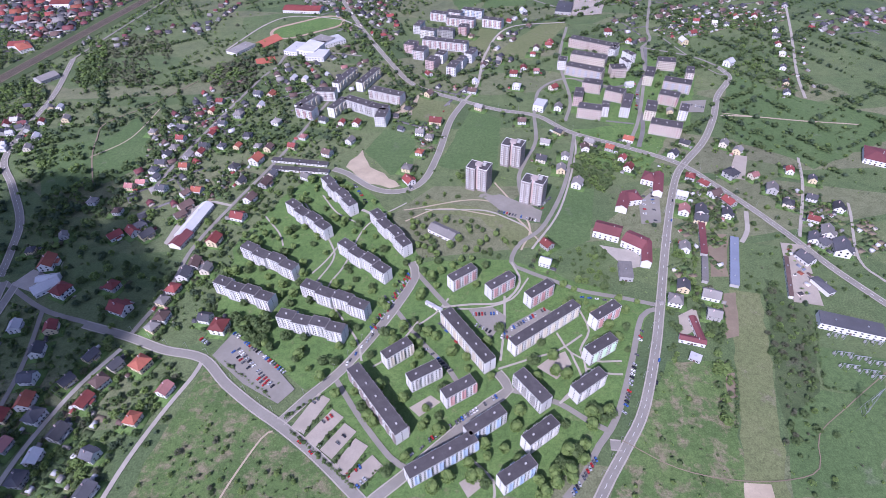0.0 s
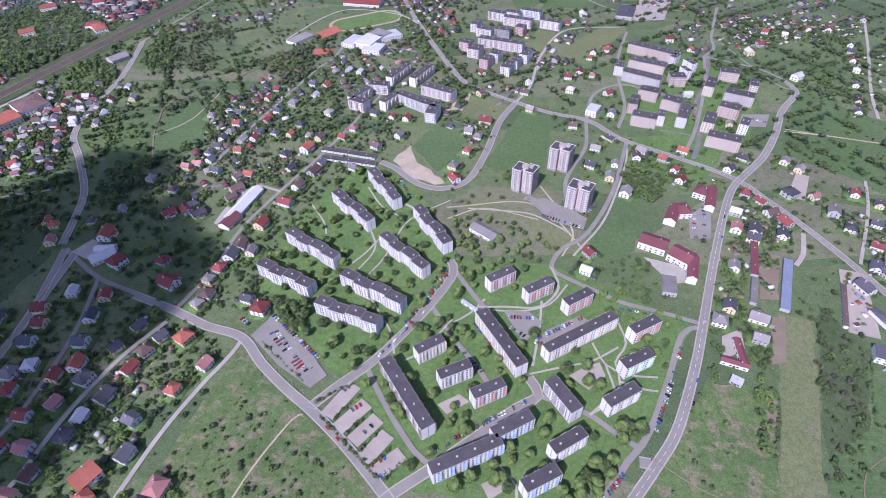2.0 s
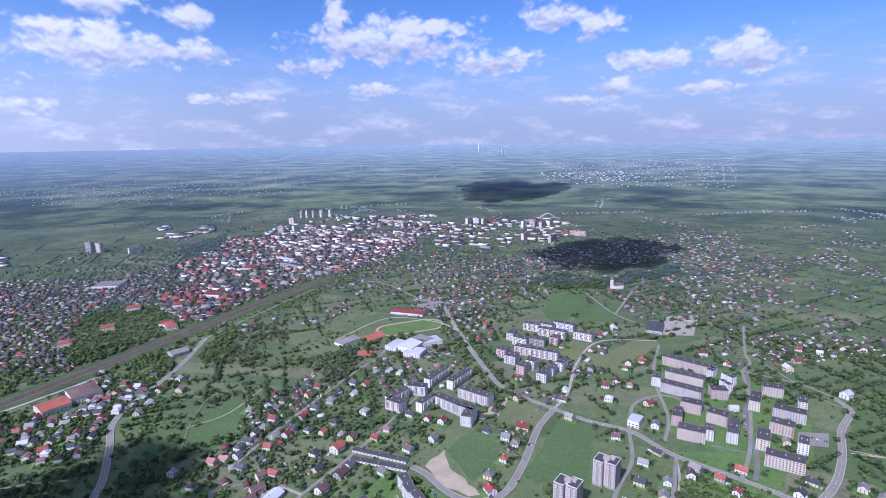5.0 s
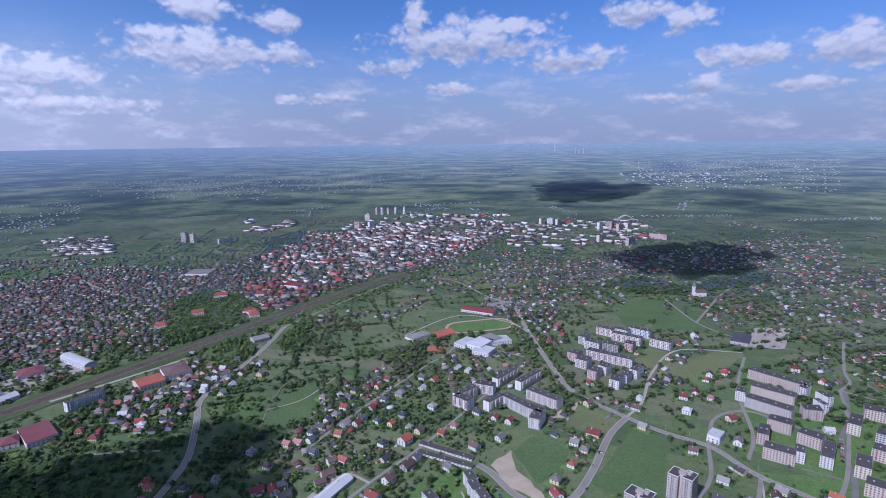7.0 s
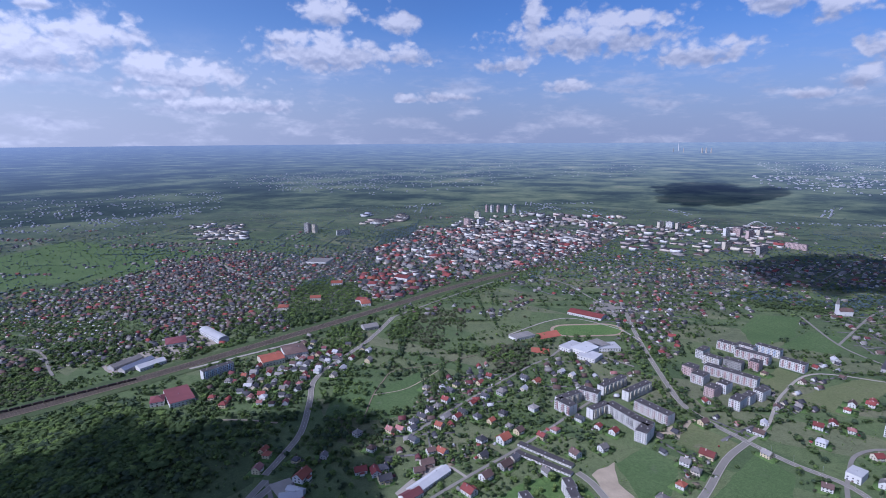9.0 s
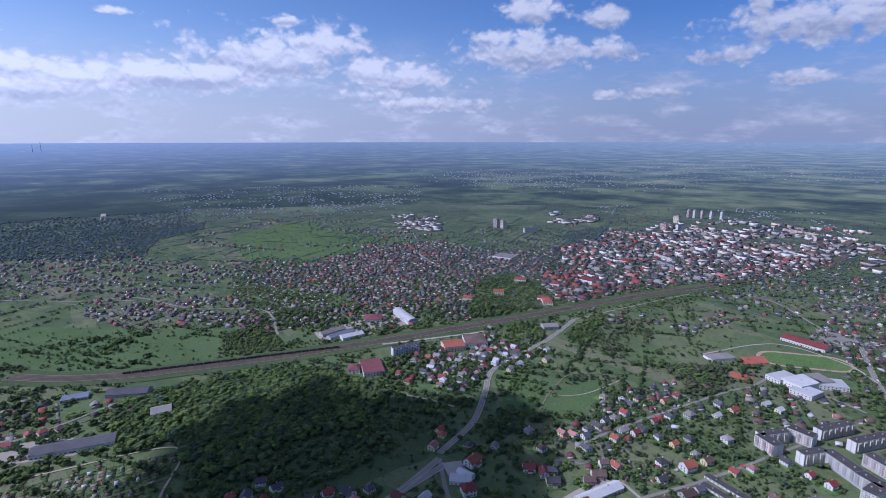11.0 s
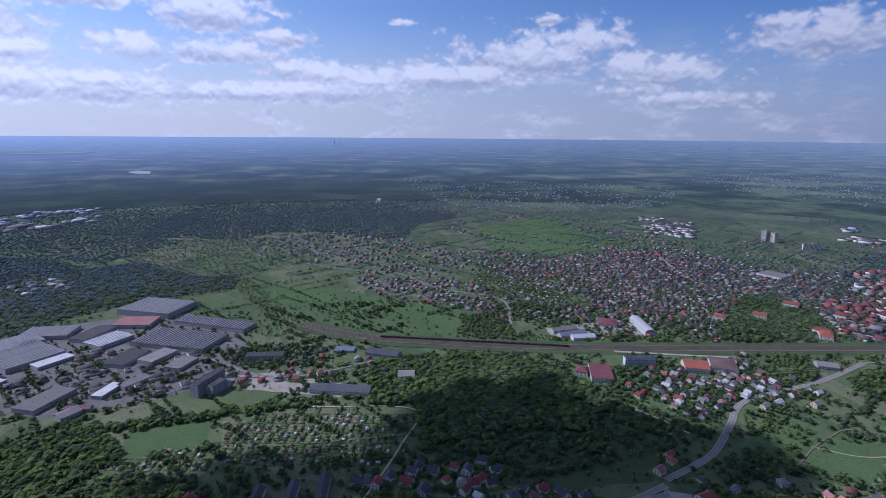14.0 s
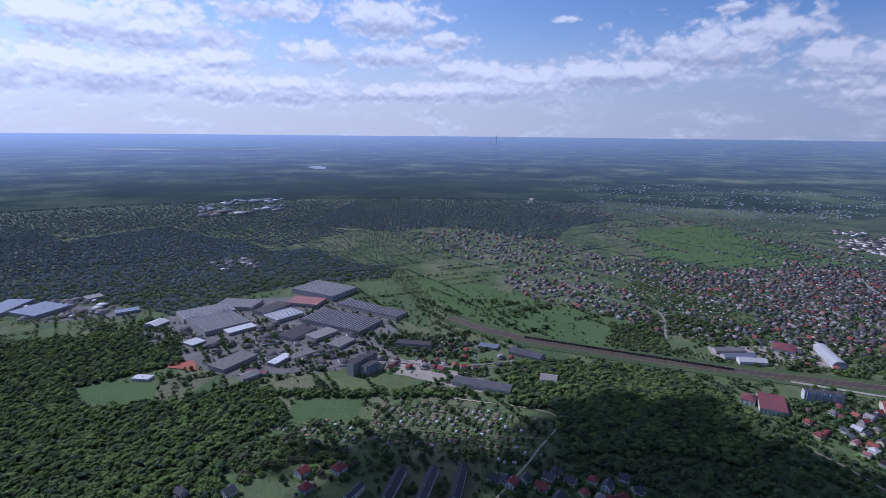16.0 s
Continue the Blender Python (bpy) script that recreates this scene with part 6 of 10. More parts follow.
road([(-95.4, 505.6), (-77.5, 490.9), (-52.4, 445.1)], 4, 'paving')
road([(-19.9, 501.5), (12.2, 499.8), (52.1, 495.6), (80, 477.4), (94.6, 464.6)], 2.5, 'paving', 'pale footpath across dry grass', name='footpath')
road([(-76.2, 287.7), (-83.7, 313.3), (-117.9, 371.8), (-105.2, 411.9), (-86.3, 476), (-41.8, 515.8)], 2, 'paving', 'narrow concrete footpath over a lawn', name='footpath')
road([(-131.8, 388.2), (-118.4, 421.2), (-125.1, 448.8), (-165.6, 522.5)], 2, 'paving', 'narrow concrete footpath over a lawn', name='footpath')
road([(-26.1, 331.1), (-51.1, 292.9), (-65.6, 281.3)], 2, 'paving', 'narrow concrete footpath over a lawn', name='footpath')
road([(-4.1, 347.9), (23.6, 350.4), (57.2, 352.6), (77.2, 378.5), (71.9, 407.7)], 2.5, 'paving', 'narrow concrete footpath over a lawn', name='footpath')
road([(102.8, 312.1), (111.5, 289.3), (129.5, 279.5), (154.3, 278.5)], 2, 'paving', 'narrow concrete footpath over a lawn', name='footpath')
road([(111.5, 289.3), (114.7, 256.9), (92.1, 238.7)], 2, 'paving', 'narrow concrete footpath over a lawn', name='footpath')
road([(-181.5, 128.7), (-168.7, 174.2), (-150.1, 216.1), (-142.2, 222.3)], 1.6, 'sand', 'trodden earth path through a meadow', name='footpath')
road([(134.7, 204.8), (170.8, 181), (212.8, 170.2), (250, 169.8), (274.9, 177.4), (289.2, 204), (324.7, 227.4), (375.1, 258)], 0.8, 'soil', 'trodden earth path through a meadow', name='footpath')
road([(409.7, 697.9), (459.5, 689.7), (517, 674.5), (574.6, 662.8), (588.2, 658.8)], 3, 'sand', 'pale farm track across a meadow', name='footpath')
road([(351.2, 478.6), (337.6, 444.4), (323.6, 426.4)], 5, 'paving')
road([(389.8, 432.3), (439.4, 523.1), (464.5, 583.5)], 3.5, 'paving')
road([(440.1, 361.7), (432.4, 394.6), (465.6, 467.3), (474.1, 487.8)], 3, 'paving')
road([(715.8, 1130.1), (655.5, 985.7), (584.8, 824.9), (554.6, 739.7)], 4.5, 'paving')
road([(456.7, 1189.7), (404.4, 1035.5), (393.3, 981.4), (367, 945.1)], 6, 'asphalt')
road([(367, 945.1), (438, 902.9), (469.7, 859.5)], 5, 'asphalt')
road([(253, 621), (290.5, 697.7), (341.9, 843.4), (367, 945.1)], 5, 'asphalt')
road([(141.1, 716), (161.7, 795.8), (209.1, 832.4), (259, 808.4), (295.6, 776.6)], 5, 'asphalt')
road([(40.9, 766.7), (64.9, 822.7), (88.4, 943.1), (141.8, 1058.7), (255.5, 1078.2)], 4.5, 'paving')
road([(-254.8, 521.8), (-285, 531.2), (-297.7, 516.4)], 4, 'paving')
road([(-279.5, 913.1), (-262.7, 984.3), (-187.4, 965.5), (-134.5, 948.9)], 5, 'asphalt')
road([(-390.7, 994.7), (-343.9, 1116.9), (-294.4, 1159.7), (-197.2, 1134.7), (-146.4, 1084.3)], 4, 'paving')
road([(-666.9, 979.2), (-645.1, 1098.5), (-613, 1258.2), (-587.4, 1371.6)], 5, 'asphalt')
road([(149.3, 1407.6), (198.2, 1239.5), (253.9, 1161.9), (289.4, 1118.1)], 5, 'asphalt')
road([(198.2, 1239.5), (290.1, 1486.9), (363.1, 1621.2)], 5, 'asphalt')
road([(-201.7, 1270.5), (-280.6, 1316.1), (-407.2, 1447.3), (-503.6, 1480.4)], 6, 'asphalt')
road([(-549.3, 508.1), (-591.3, 494.7), (-626.6, 476.8)], 4, 'sand')
road([(-1570.4, 1212.2), (-1263.9, 1085), (-1126.9, 1088.2)], 7, 'asphalt')
road([(-1537.2, 151.8), (-1510.7, 280), (-1318.2, 361.8), (-1189.4, 485.2), (-1013.7, 441.8)], 6, 'asphalt')
road([(-757, 13.4), (-710.3, 159.6), (-618, 120.3), (-527.7, 62)], 3, 'sand')
road([(-987.5, -160.9), (-889.7, -65.5), (-868.6, 14.2), (-895.9, 134.9), (-874.9, 220.5)], 5, 'asphalt')
road([(-1839.3, -116.9), (-1604.9, 123.3), (-1479.1, 274.6)], 6, 'asphalt')
road([(-4822, 793), (-3756, 602), (-3125, 484)], 24, 'paving')

# car parks
patch('car_park', 'asphalt', 'asphalt car park full of parked cars', (-213.3, 299.4), (-201.1, 323.6), (-164.4, 297.5), (-131.1, 260.8), (-142.9, 247), (-177.7, 268.2), up=0.4, block=True)
patch('car_park', 'asphalt', 'asphalt car park between blocks', (22.2, 344.6), (46.5, 345.7), (58.9, 333), (40.9, 306.8), up=0.4, block=True)
patch('car_park', 'asphalt', 'asphalt car park along a slab block', (49.9, 307.7), (62.2, 323.9), (94.7, 343.6), (102, 338.2), (71.5, 313.4), up=0.4, block=True)
patch('car_park', 'asphalt', 'asphalt apron under the tower blocks', (50.8, 521.9), (71.8, 526.4), (118, 491), (111.6, 470.7), (77.3, 482.7), up=0.4, block=True)
patch('car_park', 'asphalt', 'asphalt car park beside a clinic', (233.5, 500.8), (267.1, 532.8), (248.5, 463.6), (225.5, 461.8), up=0.4, block=True)
patch('car_park', 'asphalt', 'asphalt car park of an estate', (368.1, 743.8), (407, 744.7), (388.8, 707.7), (352.3, 710.2), up=0.4, block=True)
patch('yard', 'paving', 'concrete yard of a nursery school', (169.8, 429.5), (203.7, 418.8), (215.2, 396.6), (190.1, 391.1), up=0.4, block=True)
patch('yard', 'gravel', 'builder yard of gravel', (221, 327.4), (240.7, 337.1), (237.1, 313), (214.5, 300.9), up=0.4, block=True)
patch('yard', 'gravel', 'gravel yard beside the main road', (357.8, 545.5), (387, 594.9), (401.2, 590), (375.9, 538.5), up=0.4, block=True)
patch('yard', 'paving', 'paved yard of a workshop', (-313.7, 456.3), (-308.1, 517), (-296.7, 524), (-278, 530.9), (-284.9, 486.2), (-298.2, 448), up=0.4, block=True)
patch('yard', 'paving', 'concrete yard beside warehouses', (-453.1, 398.9), (-441.2, 421), (-417.1, 409.6), (-422.2, 385.5), up=0.4, block=True)
patch('yard', 'asphalt', 'asphalt yard of a shopping hall', (-293.9, 1311), (-222.8, 1312.3), (-205.7, 1254.7), (-254.5, 1198.7), up=0.4)
road([(-122.2, 222), (-104.7, 253)], 13, 'gravel', 'gravel car park bay between hedges', name='car_park')
road([(-110.3, 211.5), (-91.1, 236.5)], 13, 'gravel', 'gravel car park bay between hedges', name='car_park')
road([(-96.5, 201.1), (-79.3, 223.4)], 13, 'gravel', 'gravel car park bay between hedges', name='car_park')
road([(-84.2, 187.7), (-69.2, 210.3)], 13, 'gravel', 'gravel car park bay between hedges', name='car_park')
road([(-73.7, 177.9), (-55.5, 194.9)], 13, 'gravel', 'gravel car park bay between hedges', name='car_park')

# sports ground
stadium(-254.4, 1098.5, 32.6, 80, 31)
patch('tennis_court', 'clay', 'red clay tennis court', (-342, 1026.4), (-311.4, 1068.4), (-292.7, 1038.6), (-324, 998), up=0.6)
patch('tennis_court', 'clay', 'red clay sports court', (-325.6, 949.6), (-293.5, 961.7), (-283.4, 932), (-317.4, 927.6), up=0.6)

# slab blocks
slab(-123.0, 526.1, -53.6, 72.8, 11.5, 5, 'plaster', 'plaster', steps=4)
slab(-152.9, 482.5, -43.5, 74.6, 11.5, 5, 'plaster', 'plaster', steps=4)
slab(-57.6, 454.5, -55.3, 74.5, 11.5, 5, 'plaster', 'plaster', steps=4)
slab(-83.0, 410.2, -41.3, 72.0, 11.5, 5, 'plaster', 'plaster', steps=4)
slab(-182.9, 414.9, -30.3, 73.6, 11.5, 5, 'plaster', 'plaster', steps=4)
slab(-106.9, 356.7, -26.1, 75.0, 11.5, 5, 'plaster', 'plaster', steps=4)
slab(-198.3, 368.6, -23.2, 68.2, 11.5, 5, 'plaster', 'plaster', steps=4)
slab(-124.7, 324.2, -17.6, 68.3, 11.5, 5, 'plaster', 'plaster', steps=4)
slab(19.0, 302.6, -58.2, 70.0, 12.0, 5, 'plaster', 'plaster_cream')
slab(-58.6, 241.5, -54.8, 76.3, 12.0, 5, 'plaster', 'concrete_warm')
slab(91.0, 313.3, 33.7, 79.5, 10.5, 5, 'plaster', 'plaster_cream')
slab(69.8, 247.5, -55.9, 34.9, 12.0, 5, 'plaster', 'concrete')
slab(-43.6, 290.0, 35.2, 27.7, 10.5, 5, 'plaster', 'plaster_cream')
slab(-19.8, 265.3, 28.3, 29.6, 10.5, 5, 'plaster', 'concrete')
slab(8.9, 248.9, 29.3, 29.4, 10.5, 5, 'plaster', 'plaster_red')
slab(-6.2, 191.3, 28.1, 58.5, 10.5, 5, 'plaster', 'plaster_blue')
slab(28.6, 218.2, 32.2, 35.6, 10.5, 5, 'plaster', 'plaster_blue')
slab(70.5, 207.9, 33.7, 30.8, 10.5, 5, 'plaster', 'plaster')
slab(48.7, 177.4, 30.3, 30.1, 10.5, 5, 'plaster', 'plaster_blue')
slab(18.6, 380.7, 34.0, 30.3, 10.5, 5, 'plaster', 'plaster_red')
slab(55.5, 367.8, 33.8, 30.8, 10.5, 5, 'plaster', 'plaster_red')
slab(92.2, 355.2, 34.7, 30.5, 10.5, 5, 'plaster', 'plaster_red')
slab(149.1, 325.5, 31.9, 31.2, 10.5, 5, 'plaster', 'plaster_red')
slab(135.6, 287.1, 30.4, 31.2, 10.5, 5, 'plaster', 'plaster_green')
slab(117.1, 250.5, 33.1, 32.5, 10.5, 5, 'plaster', 'plaster')
slab(273.9, 947.9, -33.2, 72.3, 19.0, 5, 'plaster_rose', 'plaster_pink', roof='felt')
slab(310.2, 925.4, -37.5, 11.5, 22.0, 5, 'plaster_rose', 'plaster', roof='felt')
slab(258.9, 888.3, -27.0, 58.9, 19.0, 5, 'plaster_rose', 'plaster_cream', roof='felt')
slab(241.7, 841.0, -30.9, 60.8, 19.0, 5, 'plaster_rose', 'plaster_blue', roof='felt')
slab(294.8, 838.6, -0.2, 24.2, 19.0, 5, 'plaster_rose', 'plaster_pink', roof='felt')
slab(313.4, 862.5, 21.2, 8.6, 20.0, 5, 'plaster', 'plaster', roof='felt')
slab(327.5, 891.5, 28.1, 10.9, 22.0, 5, 'plaster', 'plaster', roof='felt')
slab(380.6, 858.4, -16.1, 28.0, 19.0, 5, 'plaster_rose', 'plaster_cream', roof='felt')
slab(340.1, 816.2, -24.7, 14.7, 38.0, 5, 'plaster_cream', 'plaster_cream', roof='felt')
slab(372.9, 781.6, -26.6, 40.9, 19.0, 5, 'plaster_rose', 'plaster_blue', roof='felt')
slab(405.2, 817.1, -21.4, 11.9, 26.0, 5, 'plaster_rose', 'plaster', roof='felt')
slab(346.4, 740.9, -29.4, 28.5, 19.0, 5, 'plaster_rose', 'plaster_red', roof='felt')
slab(308.4, 705.3, -22.3, 15.6, 34.0, 5, 'plaster_cream', 'plaster_pink', roof='felt')
slab(314.0, 655.7, -23.5, 42.0, 19.0, 5, 'plaster_rose', 'plaster_pink', roof='felt')
slab(353.7, 697.1, -27.7, 12.1, 24.0, 5, 'plaster', 'plaster', roof='felt')
slab(242.3, 788.5, -24.3, 28.7, 19.0, 5, 'plaster_rose', 'plaster_pink', roof='felt')
slab(213.5, 754.3, -17.1, 13.5, 32.0, 5, 'plaster_pink', 'plaster_pink', roof='felt')
slab(270.1, 758.6, -31.4, 27.4, 19.0, 5, 'plaster_rose', 'plaster_pink', roof='felt')
slab(277.8, 722.7, -22.4, 13.6, 46.0, 5, 'plaster', 'plaster_cream', roof='felt')
slab(220.6, 709.3, -19.6, 34.3, 19.0, 5, 'plaster_rose', 'plaster_pink', roof='felt')
slab(244.3, 715.0, -18.3, 11.6, 20.0, 5, 'plaster', 'plaster', roof='felt')
slab(211.4, 874.9, -21.1, 13.3, 20.0, 5, 'plaster', 'plaster_cream', roof='felt')
slab(308.2, 914.3, -38.3, 11.1, 20.0, 5, 'plaster', 'plaster', roof='felt')
slab(16.8, 970.4, -19.2, 83.7, 16.0, 5, 'plaster', 'plaster_red', roof='felt')
slab(8.6, 1112.6, -23.7, 34.0, 16.0, 5, 'plaster', 'plaster_red', roof='felt')
slab(39.1, 1115.1, -25.4, 31.5, 16.0, 5, 'plaster', 'plaster_pink', roof='felt')
slab(50.1, 1079.9, -20.9, 57.1, 16.0, 5, 'plaster', 'plaster_red', roof='felt')
slab(76.4, 1123.9, -24.0, 43.0, 16.0, 5, 'plaster', 'plaster_blue', roof='felt')
slab(112.0, 1067.7, -24.0, 39.4, 16.0, 5, 'plaster', 'plaster_red', roof='felt')
slab(-31.2, 1058.0, -21.0, 13.4, 30.0, 5, 'plaster', 'plaster', roof='felt')
slab(-13.4, 1025.9, -23.6, 29.7, 16.0, 5, 'plaster', 'plaster_cream', roof='felt')
slab(19.8, 1024.4, -18.8, 29.9, 16.0, 5, 'concrete', 'concrete', roof='felt')
slab(53.5, 1037.9, -21.3, 17.3, 18.0, 5, 'plaster_pink', 'plaster_red', roof='felt')
slab(-44.9, 964.5, -24.4, 19.2, 22.0, 5, 'plaster_pink', 'plaster_pink', roof='felt')
slab(-27.8, 936.8, -21.8, 21.0, 24.0, 5, 'plaster', 'plaster_pink', roof='felt')
slab(-7.3, 893.9, -24.9, 16.7, 22.0, 5, 'plaster_pink', 'plaster_pink', roof='felt')
slab(8.4, 917.3, -27.1, 15.8, 20.0, 5, 'plaster', 'plaster_pink', roof='felt')
slab(28.0, 869.2, -21.1, 16.1, 28.0, 5, 'plaster', 'plaster_pink', roof='felt')
slab(42.4, 891.1, -23.0, 12.2, 22.0, 5, 'plaster', 'plaster', roof='felt')
slab(60.0, 916.9, -28.8, 14.7, 24.0, 5, 'plaster', 'plaster', roof='felt')
slab(-79.2, 779.6, -27.5, 56.3, 16.0, 5, 'plaster', 'plaster_pink', roof='felt')
slab(-196.2, 735.4, -25.8, 29.4, 16.0, 5, 'plaster', 'plaster_red', roof='felt')
slab(-174.4, 790.9, -7.1, 30.8, 16.0, 5, 'plaster', 'plaster_pink', roof='felt')
slab(-120.5, 751.8, -33.3, 46.4, 16.0, 5, 'plaster', 'concrete', roof='felt')
slab(-88.4, 731.7, -25.5, 29.8, 16.0, 5, 'plaster', 'concrete', roof='felt')
slab(-81.9, 712.0, -11.1, 16.5, 28.0, 5, 'plaster', 'plaster', roof='felt')
slab(-150.1, 840.7, 66.0, 61.8, 12.0, 5, 'plaster', 'plaster_cream')
slab(-111.8, 838.5, 64.6, 60.3, 12.0, 5, 'plaster', 'plaster_cream')
slab(-199.3, 760.1, 58.9, 43.7, 12.0, 5, 'plaster', 'plaster_cream')
slab(-150.7, 746.8, 61.1, 36.9, 12.0, 5, 'plaster', 'plaster_cream')
slab(-764.0, 580.2, 76.1, 54.1, 12.0, 5, 'plaster', 'plaster_blue', roof='felt')
slab(-857.5, -138.6, -210.9, 64.2, 14.0, 7, 'concrete', 'concrete', roof='felt')
slab(-845.0, -125.0, -217.4, 29.1, 14.0, 5, 'concrete', 'plaster_blue', roof='felt')

# tower blocks
tower(46.9, 544.1, -28)
tower(94.1, 592.5, -28)
tower(109.1, 512.0, -28)

# halls, sheds and public buildings
hall(-1067.4, -475.3, -224.3, 94.3, 108.1, 9, 'tile_grey', 'concrete', 'large factory hall with a ribbed grey roof', 'ribs')
hall(-1124.7, -524.2, -230.2, 108.5, 64.6, 9, 'tile_grey', 'concrete', 'factory hall with a ribbed grey roof', 'ribs')
hall(-1029.8, -413.5, -223.7, 59.2, 26.6, 6, 'tile_white', 'concrete', 'low hall with a white sheet roof', 'flat')
hall(-1113.9, -349.9, -219.4, 68.1, 50.7, 8, 'tile_white', 'concrete', 'hall with a bright white ribbed roof', 'ribs')
hall(-1185.2, -475.1, -186.7, 59.2, 90.2, 8, 'felt_light', 'concrete', 'old workshop hall with roof lights', 'ribs')
hall(-1157.0, -389.3, -207.5, 77.5, 39.5, 8, 'felt', 'concrete', 'old dark-roofed workshop', 'flat')
hall(-1299.2, -302.5, -208.5, 95.1, 129.9, 13, 'felt_light', 'concrete', 'tall old machine hall with roof lights', 'ribs')
hall(-1210.9, -325.9, -192.7, 53.5, 77.7, 8, 'tile_pink', 'concrete', 'workshop with a brownish roof', 'flat')
hall(-1162.8, -166.1, -212.0, 45.1, 171.4, 8, 'felt', 'concrete', 'long workshop with sawtooth roof lights', 'ribs')
hall(-1082.6, -218.7, -208.0, 84.0, 155.7, 8, 'felt', 'concrete', 'weaving hall with sawtooth roof lights', 'ribs')
hall(-1010.9, -292.1, -204.6, 68.5, 39.6, 7, 'felt', 'concrete', 'old workshop with a dark felt roof', 'flat')
hall(-1006.2, -241.8, -216.3, 57.8, 33.6, 7, 'tile_grey', 'concrete', 'grey workshop with a long low roof', 'flat')
hall(-964.5, -196.2, -209.5, 49.2, 31.9, 6, 'felt_light', 'concrete', 'low store with a patched felt roof', 'flat')
hall(-905.9, -255.0, -223.4, 46.1, 20.9, 6, 'felt_light', 'concrete', 'flat-roofed works office among yards', 'flat')
hall(-959.5, -57.8, 79.7, 65.4, 19.7, 8, 'felt', 'concrete', 'long dark-roofed store beside trees', 'flat')
hall(-871.9, -366.6, -208.1, 72.7, 39.0, 7, 'felt_light', 'concrete', 'long low storehouse with a grey roof', 'flat')
hall(-1053.6, -596.3, -198.7, 35.9, 32.3, 6, 'tile_white', 'concrete', 'small white-roofed store', 'gable')
hall(-957.4, -473.7, -210.5, 29.7, 30.7, 5, 'tile_white', 'concrete', 'small white-roofed store', 'flat')
hall(-882.1, -287.7, -203.9, 45.3, 18.5, 6, 'tile_white', 'concrete', 'flat-roofed office with pale roof', 'flat')
hall(-816.3, -319.4, -223.1, 29.2, 21.3, 6, 'tile_grey', 'concrete', 'small grey-roofed hall', 'gable')
hall(-831.0, -309.8, 78.0, 36.2, 10.6, 5, 'tile_maroon', 'concrete', 'low hall with a red roof', 'gable')
hall(-795.9, 62.3, 70.1, 94.3, 25.4, 6, 'tile_dark', 'plaster', 'long low building with a slate-grey roof', 'gable')
hall(-920.5, 150.6, 56.7, 61.3, 25.3, 6, 'tile_dark', 'concrete', 'long dark railway shed', 'gable')
hall(-958.6, 84.0, 74.6, 36.6, 19.8, 4, 'tile_blue', 'concrete', 'small shed with a bright blue roof', 'flat')
hall(-818.9, 171.9, 74.2, 27.0, 25.5, 7, 'tile_grey', 'plaster', 'grey-roofed villa', 'gable')
hall(-949.5, 530.6, -268.2, 55.1, 18.8, 6, 'tile_grey', 'concrete', 'low warehouse with a grey roof', 'gable')
hall(-902.1, 547.9, 83.0, 46.7, 21.1, 6, 'tile_white', 'plaster', 'low warehouse with a white roof', 'gable')
hall(-922.0, 534.8, -265.8, 59.2, 17.4, 6, 'tile_blue', 'concrete', 'low warehouse with a bluish roof', 'gable')
hall(-922.4, 699.6, -194.3, 89.2, 21.3, 8, 'tile_white', 'frame', 'white arched storage tent', 'arch')
hall(-966.1, 643.8, 57.3, 37.7, 41.1, 6, 'tile_maroon', 'plaster', 'red-roofed market hall', 'gable')
hall(-743.5, 491.1, 64.7, 35.9, 57.9, 8, 'tile_maroon', 'plaster', 'supermarket with red and white roof', 'flat')
hall(-760.1, 465.7, 52.8, 19.6, 25.8, 7, 'tile_maroon', 'plaster', 'red-roofed shop wing', 'gable')
hall(-1141.8, -983.3, -178.5, 100.2, 57.0, 8, 'tile_blue', 'concrete', 'blue-roofed works hall', 'flat')
hall(-1128.2, -894.4, -197.7, 81.4, 79.2, 8, 'tile_blue', 'concrete', 'blue-roofed works hall', 'flat')
hall(-1131.7, -702.6, -232.8, 46.6, 26.0, 6, 'tile_blue', 'concrete', 'blue-roofed shed', 'flat')
hall(-1227.9, -839.6, -219.0, 35.8, 32.8, 6, 'tile_grey', 'concrete', 'grey shed at the wood', 'flat')
hall(-807.3, -488.1, 83.7, 29.4, 15.5, 4, 'tile_white', 'plaster', 'white-roofed club house beside a pitch', 'flat')
hall(-411.5, 392.7, 42.5, 25.6, 15.6, 5, 'tile_white', 'plaster', 'pale-roofed warehouse', 'gable')
hall(-413.8, 402.4, 8.5, 20.9, 10.0, 6, 'tile_white', 'plaster', 'pale-roofed warehouse', 'gable')
hall(-288.9, 492.0, 77.1, 60.5, 15.5, 5, 'tile_white', 'plaster', 'long workshop with a pale sheet roof', 'gable')
hall(-293.8, 459.0, 72.1, 24.6, 15.3, 5, 'tile_maroon', 'plaster', 'workshop with a reddish roof', 'gable')
hall(-186.5, 610.5, -12.2, 78.1, 8.2, 3.2, 'felt', 'plaster', 'row of garages with a dark felt roof', 'flat')
hall(-182.7, 591.8, -10.0, 77.0, 7.9, 3.2, 'felt', 'plaster', 'row of garages with a dark felt roof', 'flat')
hall(302.6, 396.8, 67.7, 75.8, 8.3, 4, 'tile_blue', 'concrete', 'long shed with a blue sheet roof', 'flat')
hall(283.6, 433.9, 72.7, 55.5, 6.8, 4, 'tile_maroon', 'concrete', 'long low shed with rusty roof', 'flat')
hall(267.8, 385.9, 69.8, 36.9, 5.8, 4, 'felt_light', 'concrete', 'long low shed with grey roof', 'flat')
